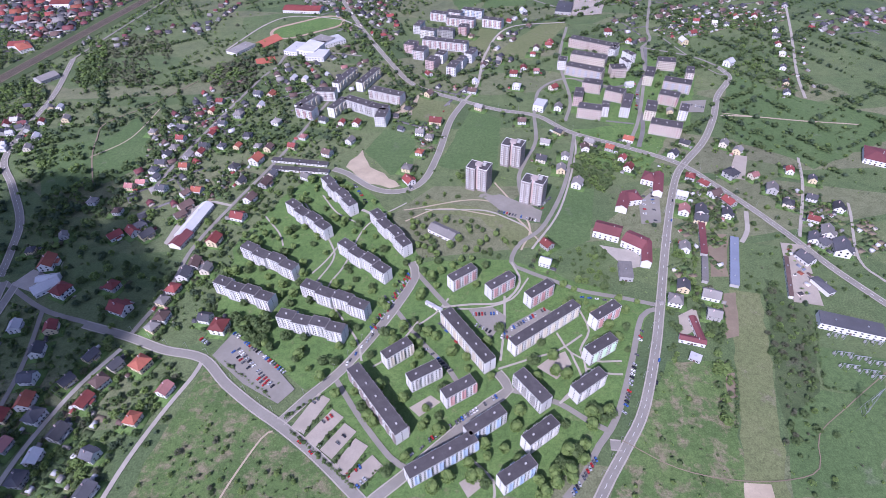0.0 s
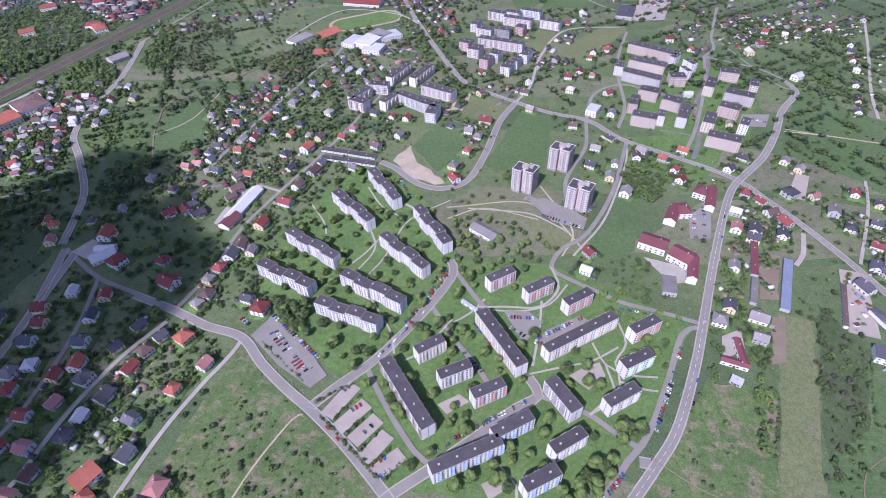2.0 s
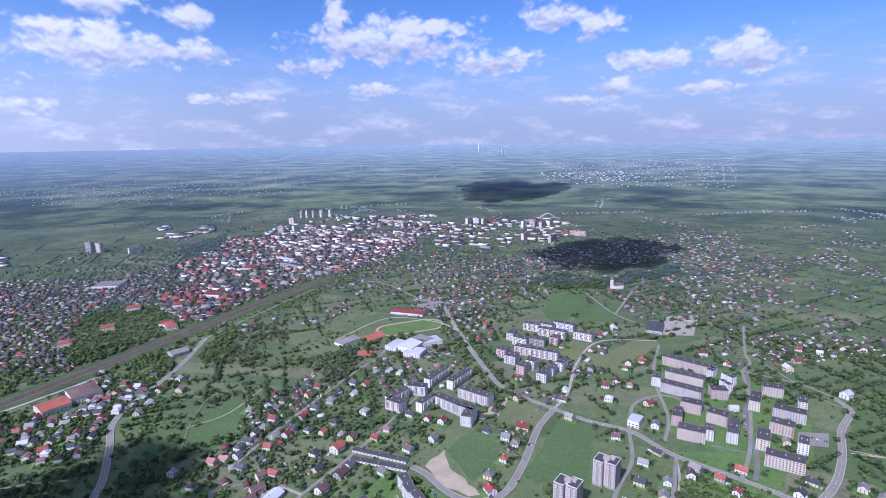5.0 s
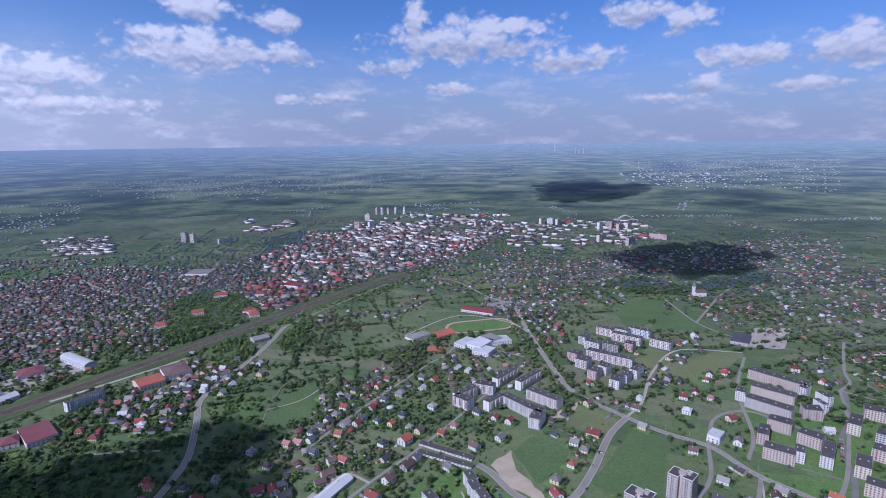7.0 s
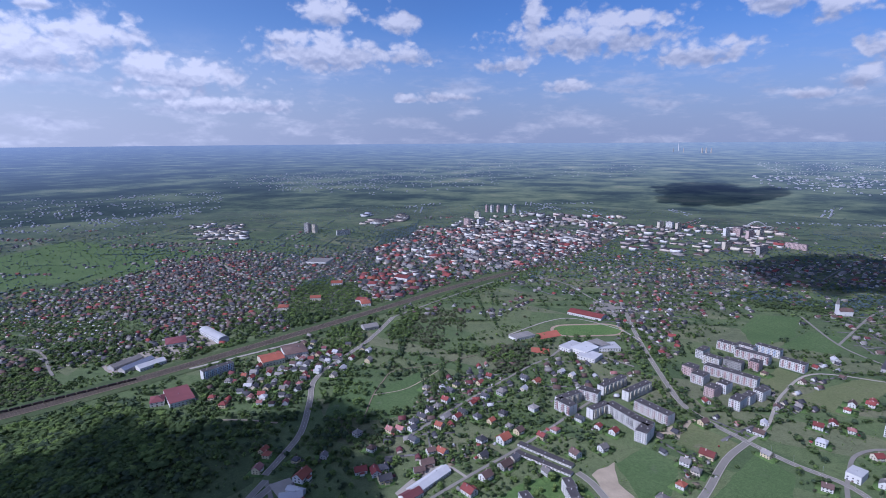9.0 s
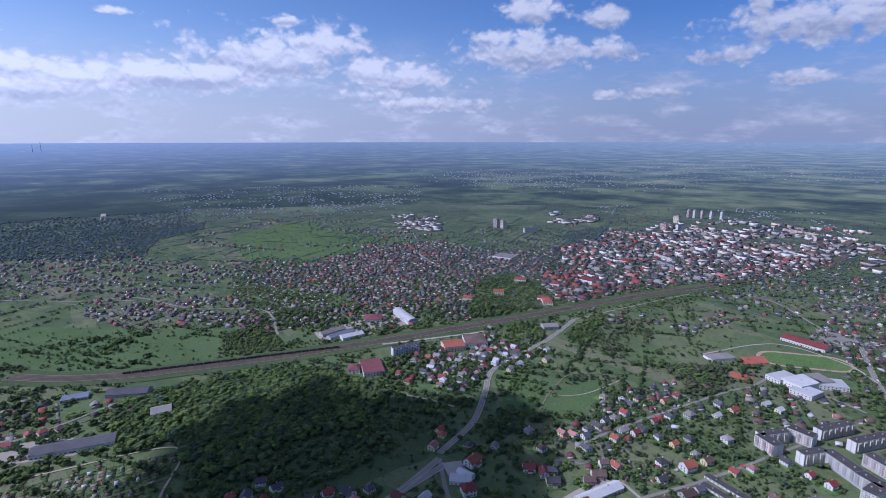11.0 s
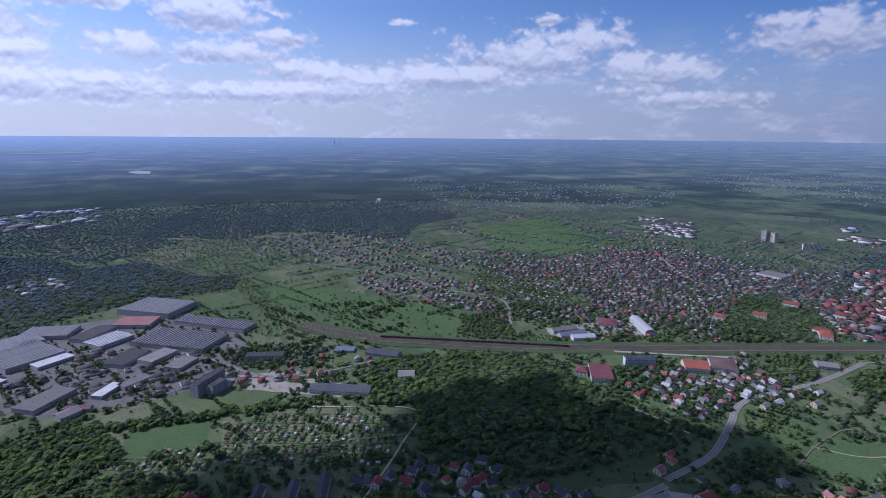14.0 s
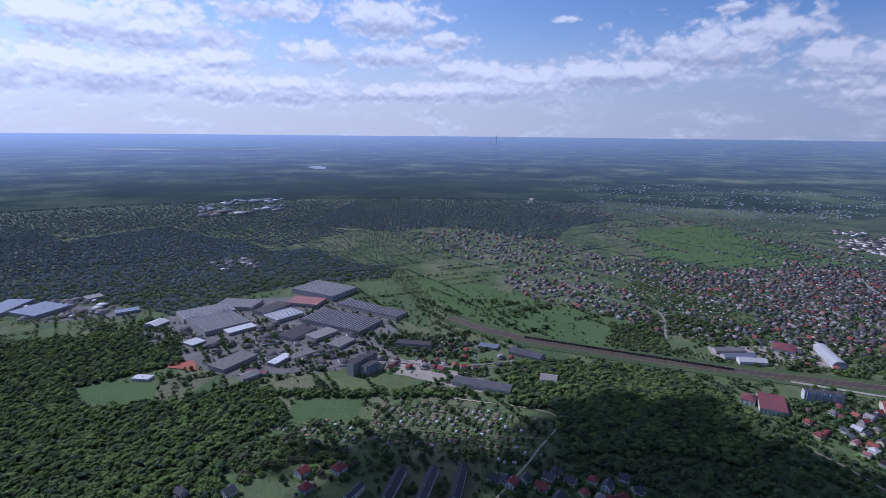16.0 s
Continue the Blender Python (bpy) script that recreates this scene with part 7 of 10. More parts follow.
hall(222.4, 296.5, -18.7, 22.4, 6.3, 5, 'tile_maroon', 'plaster', 'farm building with a dark red roof', 'gable')
hall(231.0, 308.2, 88.1, 28.9, 5.8, 5, 'tile_maroon', 'plaster', 'farm building with a dark red roof', 'gable')
hall(218.8, 278.5, -32.4, 9.5, 7.2, 4, 'tile_white', 'concrete', 'small shed with a pale roof', 'flat')
hall(370.6, 306.3, -21.2, 52.2, 16.4, 7, 'tile_dark', 'plaster', 'substation building with a slate roof and white walls', 'flat')
hall(182.6, 447.1, -26.3, 28.2, 19.4, 9, 'tile_maroon', 'plaster', 'clinic with a dark red tiled roof', 'gable')
hall(207.5, 427.6, -41.1, 23.1, 20.4, 9, 'tile_maroon', 'plaster', 'clinic wing with a dark red roof', 'gable')
hall(213.8, 409.1, -106.4, 33.2, 10.0, 9, 'tile_maroon', 'plaster', 'clinic wing with a dark red roof', 'gable')
hall(213.2, 496.4, -115.6, 27.0, 12.9, 8, 'tile_maroon', 'plaster', 'clinic wing with a dark red roof', 'gable')
hall(225.7, 506.5, 7.6, 17.4, 19.6, 8, 'tile_maroon', 'plaster', 'clinic wing with a dark red roof', 'gable')
hall(257.8, 543.5, -30.2, 15.6, 18.5, 8, 'tile_maroon', 'plaster', 'clinic wing with a dark red roof', 'gable')
hall(264.7, 530.8, -109.1, 40.2, 10.9, 8, 'tile_maroon', 'plaster', 'clinic wing with a dark red roof', 'gable')
hall(186.3, 386.4, -9.5, 13.2, 23.4, 6, 'felt_light', 'concrete', 'flat-roofed boiler house', 'flat')
hall(1.5, 457.3, -37.5, 33.6, 15.0, 5, 'tile_grey', 'plaster', 'nursery school with a grey roof', 'gable')
hall(-10.9, 348.2, -37.1, 19.2, 2.9, 3.5, 'tile_white', 'plaster', 'small shop pavilion with a white roof', 'flat')
hall(-255.9, 981.7, -20.7, 26.9, 43.4, 8, 'tile_white', 'plaster', 'white school building with flat roofs', 'flat')
hall(-227.1, 980.1, -21.2, 34.9, 47.4, 10, 'tile_white', 'plaster', 'white school wing with flat roofs', 'flat')
hall(-212.4, 950.7, -12.7, 33.9, 33.6, 8, 'tile_white', 'plaster', 'white school wing with flat roofs', 'flat')
hall(-211.6, 1012.0, -32.4, 34.2, 27.9, 10, 'tile_grey', 'plaster', 'school sports hall', 'flat')
hall(-195.7, 1013.5, 33.1, 42.9, 32.8, 7, 'tile_white', 'plaster', 'school wing with flat roof', 'flat')
hall(-361.8, 995.4, 58.7, 48.6, 25.8, 5, 'tile_grey', 'plaster', 'covered stand beside a sports ground', 'flat')
hall(-278.7, 1194.1, -10.1, 80.9, 33.6, 6, 'tile_red', 'plaster', 'low hall with an orange tiled roof', 'gable')
hall(-804.8, 1050.1, 7.9, 29.9, 25.5, 6, 'tile_red', 'plaster', 'low hall with an orange tiled roof', 'gable')
hall(-670.7, 895.4, 55.9, 32.3, 25.8, 6, 'tile_grey', 'concrete', 'railway depot with a grey roof', 'gable')
hall(153, 737, -26.7, 16.0, 22.0, 10, 'tile_white', 'plaster', 'white shop house with flat roof', 'flat')
hall(559.1, 576.1, -31.2, 27.3, 34.6, 7, 'tile_maroon', 'plaster', 'farmstead with a broad red roof', 'gable')
hall(346.5, 371.7, 68.6, 58.5, 3.9, 4, 'tile_brown', 'plaster', 'row of small stores in a yard', 'flat')
hall(372.9, 356.8, 18.0, 8.4, 22.0, 5, 'tile_dark', 'plaster', 'workshop hall with dark roof', 'gable')
hall(266.9, 1149.1, -17.0, 31.7, 60.6, 6, 'tile_dark', 'concrete', 'covered market with dark panels', 'flat')
hall(-526.6, -96.7, -26.0, 29.5, 8.2, 8, 'tile_dark', 'plaster', 'terraced houses under one slate-blue roof', 'gable')
hall(-541.3, -54.1, -13.6, 58.6, 11.9, 8, 'tile_dark', 'plaster', 'terraced houses under one slate-blue roof', 'gable')
hall(-542.3, -16.1, -13.2, 58.6, 11.1, 8, 'tile_dark', 'plaster', 'terraced houses under one slate-blue roof', 'gable')
hall(-545.6, 19.7, -10.7, 62.6, 10.8, 8, 'tile_dark', 'plaster', 'terraced houses under one slate-blue roof', 'gable')
hall(-722.7, 663.3, 62.2, 39.9, 37.6, 10, 'tile_orange', 'plaster_cream', 'railway house with a long orange roof', 'gable')
hall(-715.1, 714.8, 55.5, 41.8, 51.2, 9, 'tile_brown', 'plaster', 'station building with a dark brown roof', 'gable')
hall(-966.4, 1143.9, 34.8, 31.7, 29.3, 8, 'tile_orange', 'plaster', 'school with an orange tiled roof', 'gable')
hall(-918.7, 1003.2, 39.5, 26.3, 21.5, 8, 'tile_orange', 'plaster_cream', 'long house with an orange tiled roof', 'gable')
hall(-786.7, 1035.0, 42.2, 23.2, 46.7, 7, 'tile_orange', 'plaster', 'sports hall with a broad orange roof', 'gable')
hall(-868.6, 1177.5, 26.1, 23.6, 33.5, 10, 'tile_red', 'plaster', 'red-roofed town school', 'gable')
hall(-829.0, 1276.7, -0.8, 43.5, 36.0, 10, 'tile_red', 'plaster', 'red-roofed block of town houses', 'gable')
hall(-935.0, 907.9, 38.1, 24.4, 26.4, 8, 'tile_orange', 'plaster_cream', 'large house with an orange roof', 'gable')
hall(-1198.3, 1337.3, 15.8, 70.3, 61.0, 9, 'felt_light', 'plaster', 'white flat-roofed school', 'flat')
hall(-890.4, 1577.2, -2.2, 36.4, 40.7, 10, 'tile_red', 'plaster_pink', 'red-roofed tenement row', 'gable')

# houses
house(-276, 382, 165, 'tile_red', 0.97)
house(-231, 342, 165, 'tile_dark', 0.90)
house(-214, 330, 78, 'tile_red', 1.22)
house(-383, 574, 175, 'tile_pink', 0.99)
house(-377, 600, 80, 'tile_dark', 1.03)
house(-374, 618, 172, 'tile_dark', 1.09)
house(-372, 636, 83, 'tile_dark', 1.04)
house(-339, 607, 173, 'tile_orange', 1.02)
house(-351, 558, 166, 'tile_dark', 1.09)
house(-305, 553, 165, 'tile_orange', 1.09)
house(-318, 546, 54, 'tile_brown', 0.97)
house(-309, 521, 49, 'tile_brown', 1.10)
house(-310, 504, 45, 'tile_brown', 0.91)
house(-389, 515, 175, 'tile_brown', 0.98)
house(-373, 470, 47, 'tile_red', 1.00)
house(-355, 476, 138, 'tile_red', 1.02)
house(-337, 470, 53, 'tile_dark', 1.04)
house(-255, 455, 76, 'tile_red', 1.12)
house(-343, 634, 77, 'tile_grey', 1.09)
house(-266, 419, 90, 'tile_brown', 1.02)
house(-271, 402, 83, 'tile_dark', 1.08)
house(-251, 410, 84, 'tile_grey', 0.90)
house(-433, 473, 116, 'tile_grey', 0.90)
house(-280, 653, 73, 'tile_orange', 0.92)
house(-273, 680, 170, 'tile_dark', 1.09)
house(-252, 652, 165, 'tile_grey', 0.89)
house(-235, 645, 72, 'tile_brown', 1.09)
house(-245, 615, 70, 'tile_orange', 1.46)
house(-203, 648, 159, 'tile_red', 1.02)
house(-192, 672, 161, 'tile_pink', 0.98)
house(-239, 716, 70, 'tile_grey', 1.16)
house(-271, 601, 68, 'tile_dark', 1.11)
house(-255, 570, 69, 'tile_dark', 0.99)
house(-217, 582, 71, 'tile_dark', 1.02)
house(-222, 563, 71, 'tile_brown', 1.11)
house(-233, 530, 69, 'tile_brown', 1.05)
house(-239, 497, 161, 'tile_red', 1.11)
house(-172, 574, 150, 'tile_grey', 0.88)
house(-152, 627, 151, 'tile_brown', 1.15)
house(-142, 709, 75, 'tile_red', 0.89)
house(-120, 705, 73, 'tile_red', 1.04)
house(-124, 657, 62, 'tile_grey', 1.06)
house(-170, 718, 159, 'tile_dark', 1.04)
house(-27, 622, 69, 'tile_orange', 0.99)
house(-43, 585, 69, 'tile_grey', 0.97)
house(-40, 558, 122, 'tile_red', 1.02)
house(-27, 673, 166, 'tile_grey', 1.07)
house(-14, 659, 168, 'tile_grey', 1.06)
house(-4, 703, 165, 'tile_red', 1.39)
house(-319, 718, 164, 'tile_dark', 0.98)
house(-303, 655, 73, 'tile_dark', 0.96)
house(-342, 788, 170, 'tile_red', 0.99)
house(-346, 757, 73, 'tile_red', 0.96)
house(-377, 733, 81, 'tile_dark', 0.99)
house(-377, 712, 163, 'tile_dark', 1.01)
house(-367, 678, 170, 'tile_red', 1.08)
house(-368, 654, 165, 'tile_grey', 1.07)
house(-327, 688, 80, 'tile_red', 0.96)
house(-327, 656, 165, 'tile_dark', 1.07)
house(-301, 742, 165, 'tile_grey', 1.27)
house(-266, 807, 75, 'tile_orange', 1.10)
house(-287, 808, 161, 'tile_dark', 1.11)
house(-275, 772, 81, 'tile_white', 0.98)
house(-599, 741, 101, 'tile_red', 0.93)
house(-585, 698, 106, 'tile_white', 1.04)
house(-593, 785, 94, 'tile_white', 0.96)
house(-642, 748, 2, 'tile_white', 1.02)
house(-629, 710, 16, 'tile_white', 0.89)
house(-564, 746, 98, 'tile_grey', 1.10)
house(-581, 668, 106, 'tile_grey', 1.02)
house(-622, 678, 15, 'tile_white', 0.92)
house(-415, 700, 174, 'tile_grey', 1.01)
house(-99, 1033, 116, 'tile_red', 1.03)
house(-92, 1133, 16, 'tile_red', 1.09)
house(-14, 862, 119, 'tile_red', 0.96)
house(-14, 789, 53, 'tile_brown', 1.08)
house(55, 795, 160, 'tile_brown', 1.10)
house(61, 829, 82, 'tile_white', 0.88)
house(79, 888, 83, 'tile_brown', 0.89)
house(108, 906, 167, 'tile_grey', 1.01)
house(62, 740, 148, 'tile_grey', 1.07)
house(126, 804, 161, 'tile_white', 1.18)
house(127, 851, 165, 'tile_red', 1.11)
house(146, 873, 82, 'tile_red', 1.00)
house(166, 859, 174, 'tile_pink', 0.96)
house(208, 977, 76, 'tile_red', 0.97)
house(170, 927, 163, 'tile_red', 0.91)
house(120, 1008, 67, 'tile_brown', 0.97)
house(180, 1137, 97, 'tile_white', 1.26)
house(-220, 856, 76, 'tile_white', 0.97)
house(-240, 862, 69, 'tile_white', 0.98)
house(120, 695, 173, 'tile_brown', 1.05)
house(168, 664, 131, 'tile_dark', 0.99)
house(145, 638, 157, 'tile_grey', 1.05)
house(133, 596, 156, 'tile_dark', 0.98)
house(154, 571, 77, 'tile_grey', 0.97)
house(165, 601, 76, 'tile_grey', 0.94)
house(205, 635, 143, 'tile_grey', 1.08)
house(195, 619, 83, 'tile_brown', 1.07)
house(228, 617, 149, 'tile_orange', 1.02)
house(238, 592, 54, 'tile_red', 0.88)
house(240, 570, 56, 'tile_red', 0.89)
house(259, 638, 150, 'tile_orange', 1.09)
house(306, 597, 48, 'tile_dark', 1.08)
house(331, 624, 143, 'tile_dark', 1.04)
house(381, 618, 54, 'tile_grey', 1.02)
house(168, 539, 65, 'tile_grey', 1.06)
house(113, 430, 125, 'tile_red', 0.91)
house(107, 403, 153, 'tile_white', 0.89)
house(310, 546, 154, 'tile_red', 1.08)
house(287, 509, 154, 'tile_white', 0.94)
house(323, 532, 123, 'tile_red', 0.97)
house(327, 511, 26, 'tile_brown', 0.96)
house(337, 494, 112, 'tile_red', 1.00)
house(298, 479, 66, 'tile_dark', 1.06)
house(292, 464, 159, 'tile_dark', 1.06)
house(279, 480, 68, 'tile_pink', 1.00)
house(258, 418, 73, 'tile_grey', 0.92)
house(361, 548, 29, 'tile_dark', 1.43)
house(392, 600, 49, 'tile_grey', 1.05)
house(388, 544, 24, 'tile_pink', 0.93)
house(437, 552, 66, 'tile_red', 0.94)
house(397, 515, 66, 'tile_grey', 1.24)
house(403, 487, 60, 'tile_dark', 1.08)
house(455, 532, 65, 'tile_dark', 0.93)
house(435, 496, 151, 'tile_dark', 0.97)
house(418, 459, 150, 'tile_red', 0.96)
house(456, 477, 64, 'tile_dark', 1.12)
house(401, 426, 62, 'tile_dark', 0.99)
house(407, 419, 114, 'tile_dark', 1.01)
house(420, 408, 68, 'tile_dark', 1.41)
house(420, 435, 64, 'tile_grey', 1.11)
house(326, 473, 66, 'tile_dark', 0.94)
house(376, 396, 112, 'tile_dark', 1.11)
house(631, 999, 65, 'tile_dark', 0.93)
house(618, 968, 153, 'tile_dark', 1.05)
house(605, 933, 70, 'tile_red', 0.94)
house(593, 893, 64, 'tile_white', 0.98)
house(569, 841, 62, 'tile_dark', 0.90)
house(532, 753, 68, 'tile_dark', 0.97)
house(547, 787, 72, 'tile_dark', 0.88)
house(504, 1054, 161, 'tile_red', 1.00)
house(475, 994, 15, 'tile_red', 1.11)
house(535, 1042, 162, 'tile_white', 0.91)
house(555, 1034, 159, 'tile_dark', 0.91)
house(588, 1070, 71, 'tile_orange', 0.90)
house(622, 1067, 66, 'tile_red', 1.07)
house(707, 1119, 65, 'tile_dark', 1.04)
house(350, 970, 57, 'tile_orange', 0.94)
house(323, 1012, 83, 'tile_red', 1.35)
house(445, 957, 100, 'tile_white', 1.30)
house(488, 862, 38, 'tile_white', 1.36)
house(304, 799, 2, 'tile_white', 1.03)
house(183, 796, 34, 'tile_red', 1.09)
house(179, 732, 70, 'tile_grey', 1.10)
house(203, 962, 163, 'tile_red', 1.05)
house(179, 951, 75, 'tile_brown', 1.04)
house(339, 710, 76, 'tile_grey', 0.92)
house(223, 344, 161, 'tile_grey', 1.06)
house(237, 362, 71, 'tile_dark', 0.97)
house(260, 350, 158, 'tile_grey', 1.09)
house(253, 325, 159, 'tile_grey', 0.94)
house(-308, 255, 73, 'tile_red', 0.96)
house(-314, 225, 75, 'tile_dark', 1.07)
house(-259, 236, 167, 'tile_orange', 0.91)
house(-280, 206, 159, 'tile_dark', 0.91)
house(-242, 263, 70, 'tile_pink', 0.92)
house(-412, 241, 1, 'tile_grey', 1.06)
house(-375, 174, 72, 'tile_red', 1.02)
house(-353, 176, 173, 'tile_pink', 0.93)
house(-336, 156, 80, 'tile_brown', 0.93)
house(-340, 137, 172, 'tile_pink', 1.15)
house(-347, 122, 83, 'tile_brown', 1.11)
house(-302, 131, 153, 'tile_dark', 1.02)
house(-289, 157, 61, 'tile_orange', 1.36)
house(-283, 142, 150, 'tile_orange', 1.00)
house(-265, 120, 82, 'tile_dark', 0.88)
house(-236, 137, 81, 'tile_dark', 1.30)
house(-232, 153, 79, 'tile_pink', 1.20)
house(-270, 177, 75, 'tile_dark', 1.00)
house(-327, 188, 83, 'tile_dark', 1.02)
house(-324, 205, 88, 'tile_white', 0.91)
house(-354, 216, 76, 'tile_pink', 0.89)
house(-373, 203, 176, 'tile_red', 0.90)
house(-402, 225, 93, 'tile_red', 0.96)
house(-371, 242, 91, 'tile_red', 0.91)
house(-342, 241, 76, 'tile_dark', 1.10)
house(-499, 440, 108, 'tile_orange', 0.96)
house(-485, 412, 110, 'tile_pink', 1.09)
house(-427, 427, 97, 'tile_orange', 1.30)
house(-458, 449, 11, 'tile_dark', 0.90)
house(-390, 384, 66, 'tile_red', 1.30)
house(-341, 389, 160, 'tile_red', 0.98)
house(-320, 358, 157, 'tile_red', 1.29)
house(-413, 339, 103, 'tile_white', 0.92)
house(-377, 336, 106, 'tile_red', 0.97)
house(-432, 316, 6, 'tile_red', 1.02)
house(-421, 298, 1, 'tile_red', 0.93)
house(-376, 309, 101, 'tile_dark', 0.99)
house(-458, 278, 3, 'tile_pink', 0.92)
house(-467, 301, 93, 'tile_dark', 0.89)
house(-419, 276, 3, 'tile_dark', 1.00)
house(-368, 279, 1, 'tile_dark', 0.99)
house(-324, 302, 65, 'tile_dark', 0.89)
house(-296, 290, 62, 'tile_dark', 0.89)
house(-332, 275, 60, 'tile_dark', 0.90)
house(-302, 273, 59, 'tile_brown', 1.03)
house(-273, 290, 63, 'tile_orange', 1.16)
house(-357, 255, 94, 'tile_orange', 1.07)
house(-399, 251, 100, 'tile_white', 0.95)
house(-447, 248, 180, 'tile_dark', 1.08)
house(-281, 366, 73, 'tile_grey', 0.90)
house(-274, 345, 79, 'tile_brown', 1.02)
house(-279, 333, 62, 'tile_grey', 0.90)
house(-557, 176, 53, 'tile_red', 0.89)
house(-525, 176, 151, 'tile_grey', 0.93)
house(-520, 188, 92, 'tile_red', 1.07)
house(-493, 262, 97, 'tile_red', 0.89)
house(-477, 279, 7, 'tile_dark', 1.11)
house(-555, 72, 55, 'tile_dark', 1.08)
house(-561, 125, 56, 'tile_dark', 0.96)
house(-516, 208, 97, 'tile_dark', 0.92)
house(-524, 129, 149, 'tile_dark', 1.08)
house(-488, 224, 96, 'tile_dark', 0.97)
house(-563, -164, 144, 'tile_red', 1.07)
house(-570, -122, 145, 'tile_red', 1.20)
house(-535, -153, 148, 'tile_red', 1.05)
house(-525, -289, 57, 'tile_dark', 0.92)
house(-526, -236, 142, 'tile_dark', 0.99)
house(-559, 97, 149, 'tile_dark', 0.90)
house(-558, 61, 61, 'tile_dark', 1.03)
house(-548, 80, 151, 'tile_red', 0.99)
house(-570, 136, 149, 'tile_dark', 0.96)
house(-555, 149, 53, 'tile_dark', 0.98)
house(-545, 189, 143, 'tile_dark', 1.02)
house(-544, 115, 53, 'tile_red', 1.04)
house(-561, 213, 62, 'tile_dark', 0.92)
house(-541, 223, 93, 'tile_dark', 0.88)
house(-854, -92, 139, 'tile_red', 0.93)
house(-863, 34, 102, 'tile_red', 1.07)
house(-859, 53, 106, 'tile_brown', 1.01)
house(-869, 19, 10, 'tile_red', 0.90)
house(-857, -5, 71, 'tile_red', 0.89)
house(-659, 505, 24, 'tile_red', 1.09)
house(-713, 594, 12, 'tile_orange', 0.93)
house(-720, 566, 28, 'tile_grey', 1.03)
house(-695, 513, 31, 'tile_red', 0.96)
house(-697, 594, 102, 'tile_red', 0.91)
house(-633, 557, 28, 'tile_red', 1.08)
house(-394, 565, 171, 'tile_pink', 0.99)
house(-369, 583, 76, 'tile_dark', 0.96)
house(-328, 640, 76, 'tile_red', 1.01)
house(-428, 536, 80, 'tile_grey', 1.04)
house(-350, 486, 47, 'tile_dark', 0.96)
house(-511, 446, 104, 'tile_orange', 0.98)
house(67, 1017, 152, 'tile_brown', 0.92)


def estate_trees(gap, lo, hi, leaves, *poly, share=1.0):
    rnd = random.Random(int(poly[0][0] * 2 + poly[0][1]))
    for x, y in spots(list(poly), gap, 20, 0.48, rnd):
        if rnd.random() < share and free(x, y):
            tree(x, y, 1.2 * rnd.uniform(lo, hi), rnd.choice(leaves), rnd.choice(("round", "round", "tall")))


def far_block(x, y, l, n, yaw):
    """A tall block of the far town."""
    h, w = n * 2.9 + 1, 13
    ob = thing("apartment_block", pose(*lay(x, y), 0, 0, yaw), f"{n}-storey pale panel block in the far town", "apartment block", "far panel blocks")
    part("wall", Build().box(-l / 2, l / 2, -w / 2, w / 2, -1, h), M[("plaster", "plaster_cream", "concrete", "plaster_pink")[int(abs(x)) % 4]], ob)
    part("roof", Build().box(-l / 2 + 0.3, l / 2 - 0.3, -w / 2 + 0.3, w / 2 - 0.3, h + 0.01, h + 0.5), M["felt"], ob)
    g = Build()
    for s in range(n):
        for out in (-1, 1):
            for k in range(int(l / 4)):
                q = -l / 2 + (k + 0.5) * l / int(l / 4)
                y0, y1 = sorted((out * w / 2 - 0.2 * out, out * w / 2 + 0.1 * out))
                g.box(q - 1.1, q + 1.1, y0, y1, 1.5 + s * 2.9, 3.1 + s * 2.9)
    tagged(part("panes", g, M["glass"], ob), kind="stuff")
    part("lift_house", Build().box(-3, 3, -3, 3, h + 0.51, h + 3.2), M["concrete"], ob)


def church(x, y):
    ob = thing("church", pose(x, y, 0, 0, 0, 20), "white church with a tall slender spire", "church")
    part("nave", Build().box(-14, 14, -7, 7, -0.5, 11), M["plaster"], ob)
    part("roof", Build().gable(-14.5, 14.5, -7.8, 7.8, 11.1, 17, 0.3), M["tile_brown"], ob)
    part("tower", Build().box(-20, -14.01, -3, 3, -0.5, 26), M["plaster"], ob)
    part("spire", Build().add([(-20.3, -3.3, 26.01), (-13.7, -3.3, 26.01), (-13.7, 3.3, 26.01), (-20.3, 3.3, 26.01), (-17, 0, 42)], [(0, 1, 4), (1, 2, 4), (2, 3, 4), (3, 0, 4), (3, 2, 1, 0)]), M["tile_grey"], ob)


def chimney_stack(x, y, z0, z1, r):
    ob = thing("power_station_chimney", pose(x, y, z0), "tall pale chimney of a far power station", "chimney", "far chimneys")
    part("shaft", Build().tube((0, 0, -20), (0, 0, z1 - z0), r, r * 0.6, 10), M["frame"], ob)


def cooling_tower(x, y, z0, w):
    ob = thing("cooling_tower", pose(x, y, z0), "pale concrete cooling tower of a far power station", "cooling tower", "far cooling towers")
    b = Build().tube((0, 0, -20), (0, 0, w * 0.9), w / 2, w * 0.32, 12)
    b.tube((0, 0, w * 0.9), (0, 0, w * 1.3), w * 0.32, w * 0.37, 12)
    part("shell", b, M["concrete"], ob)


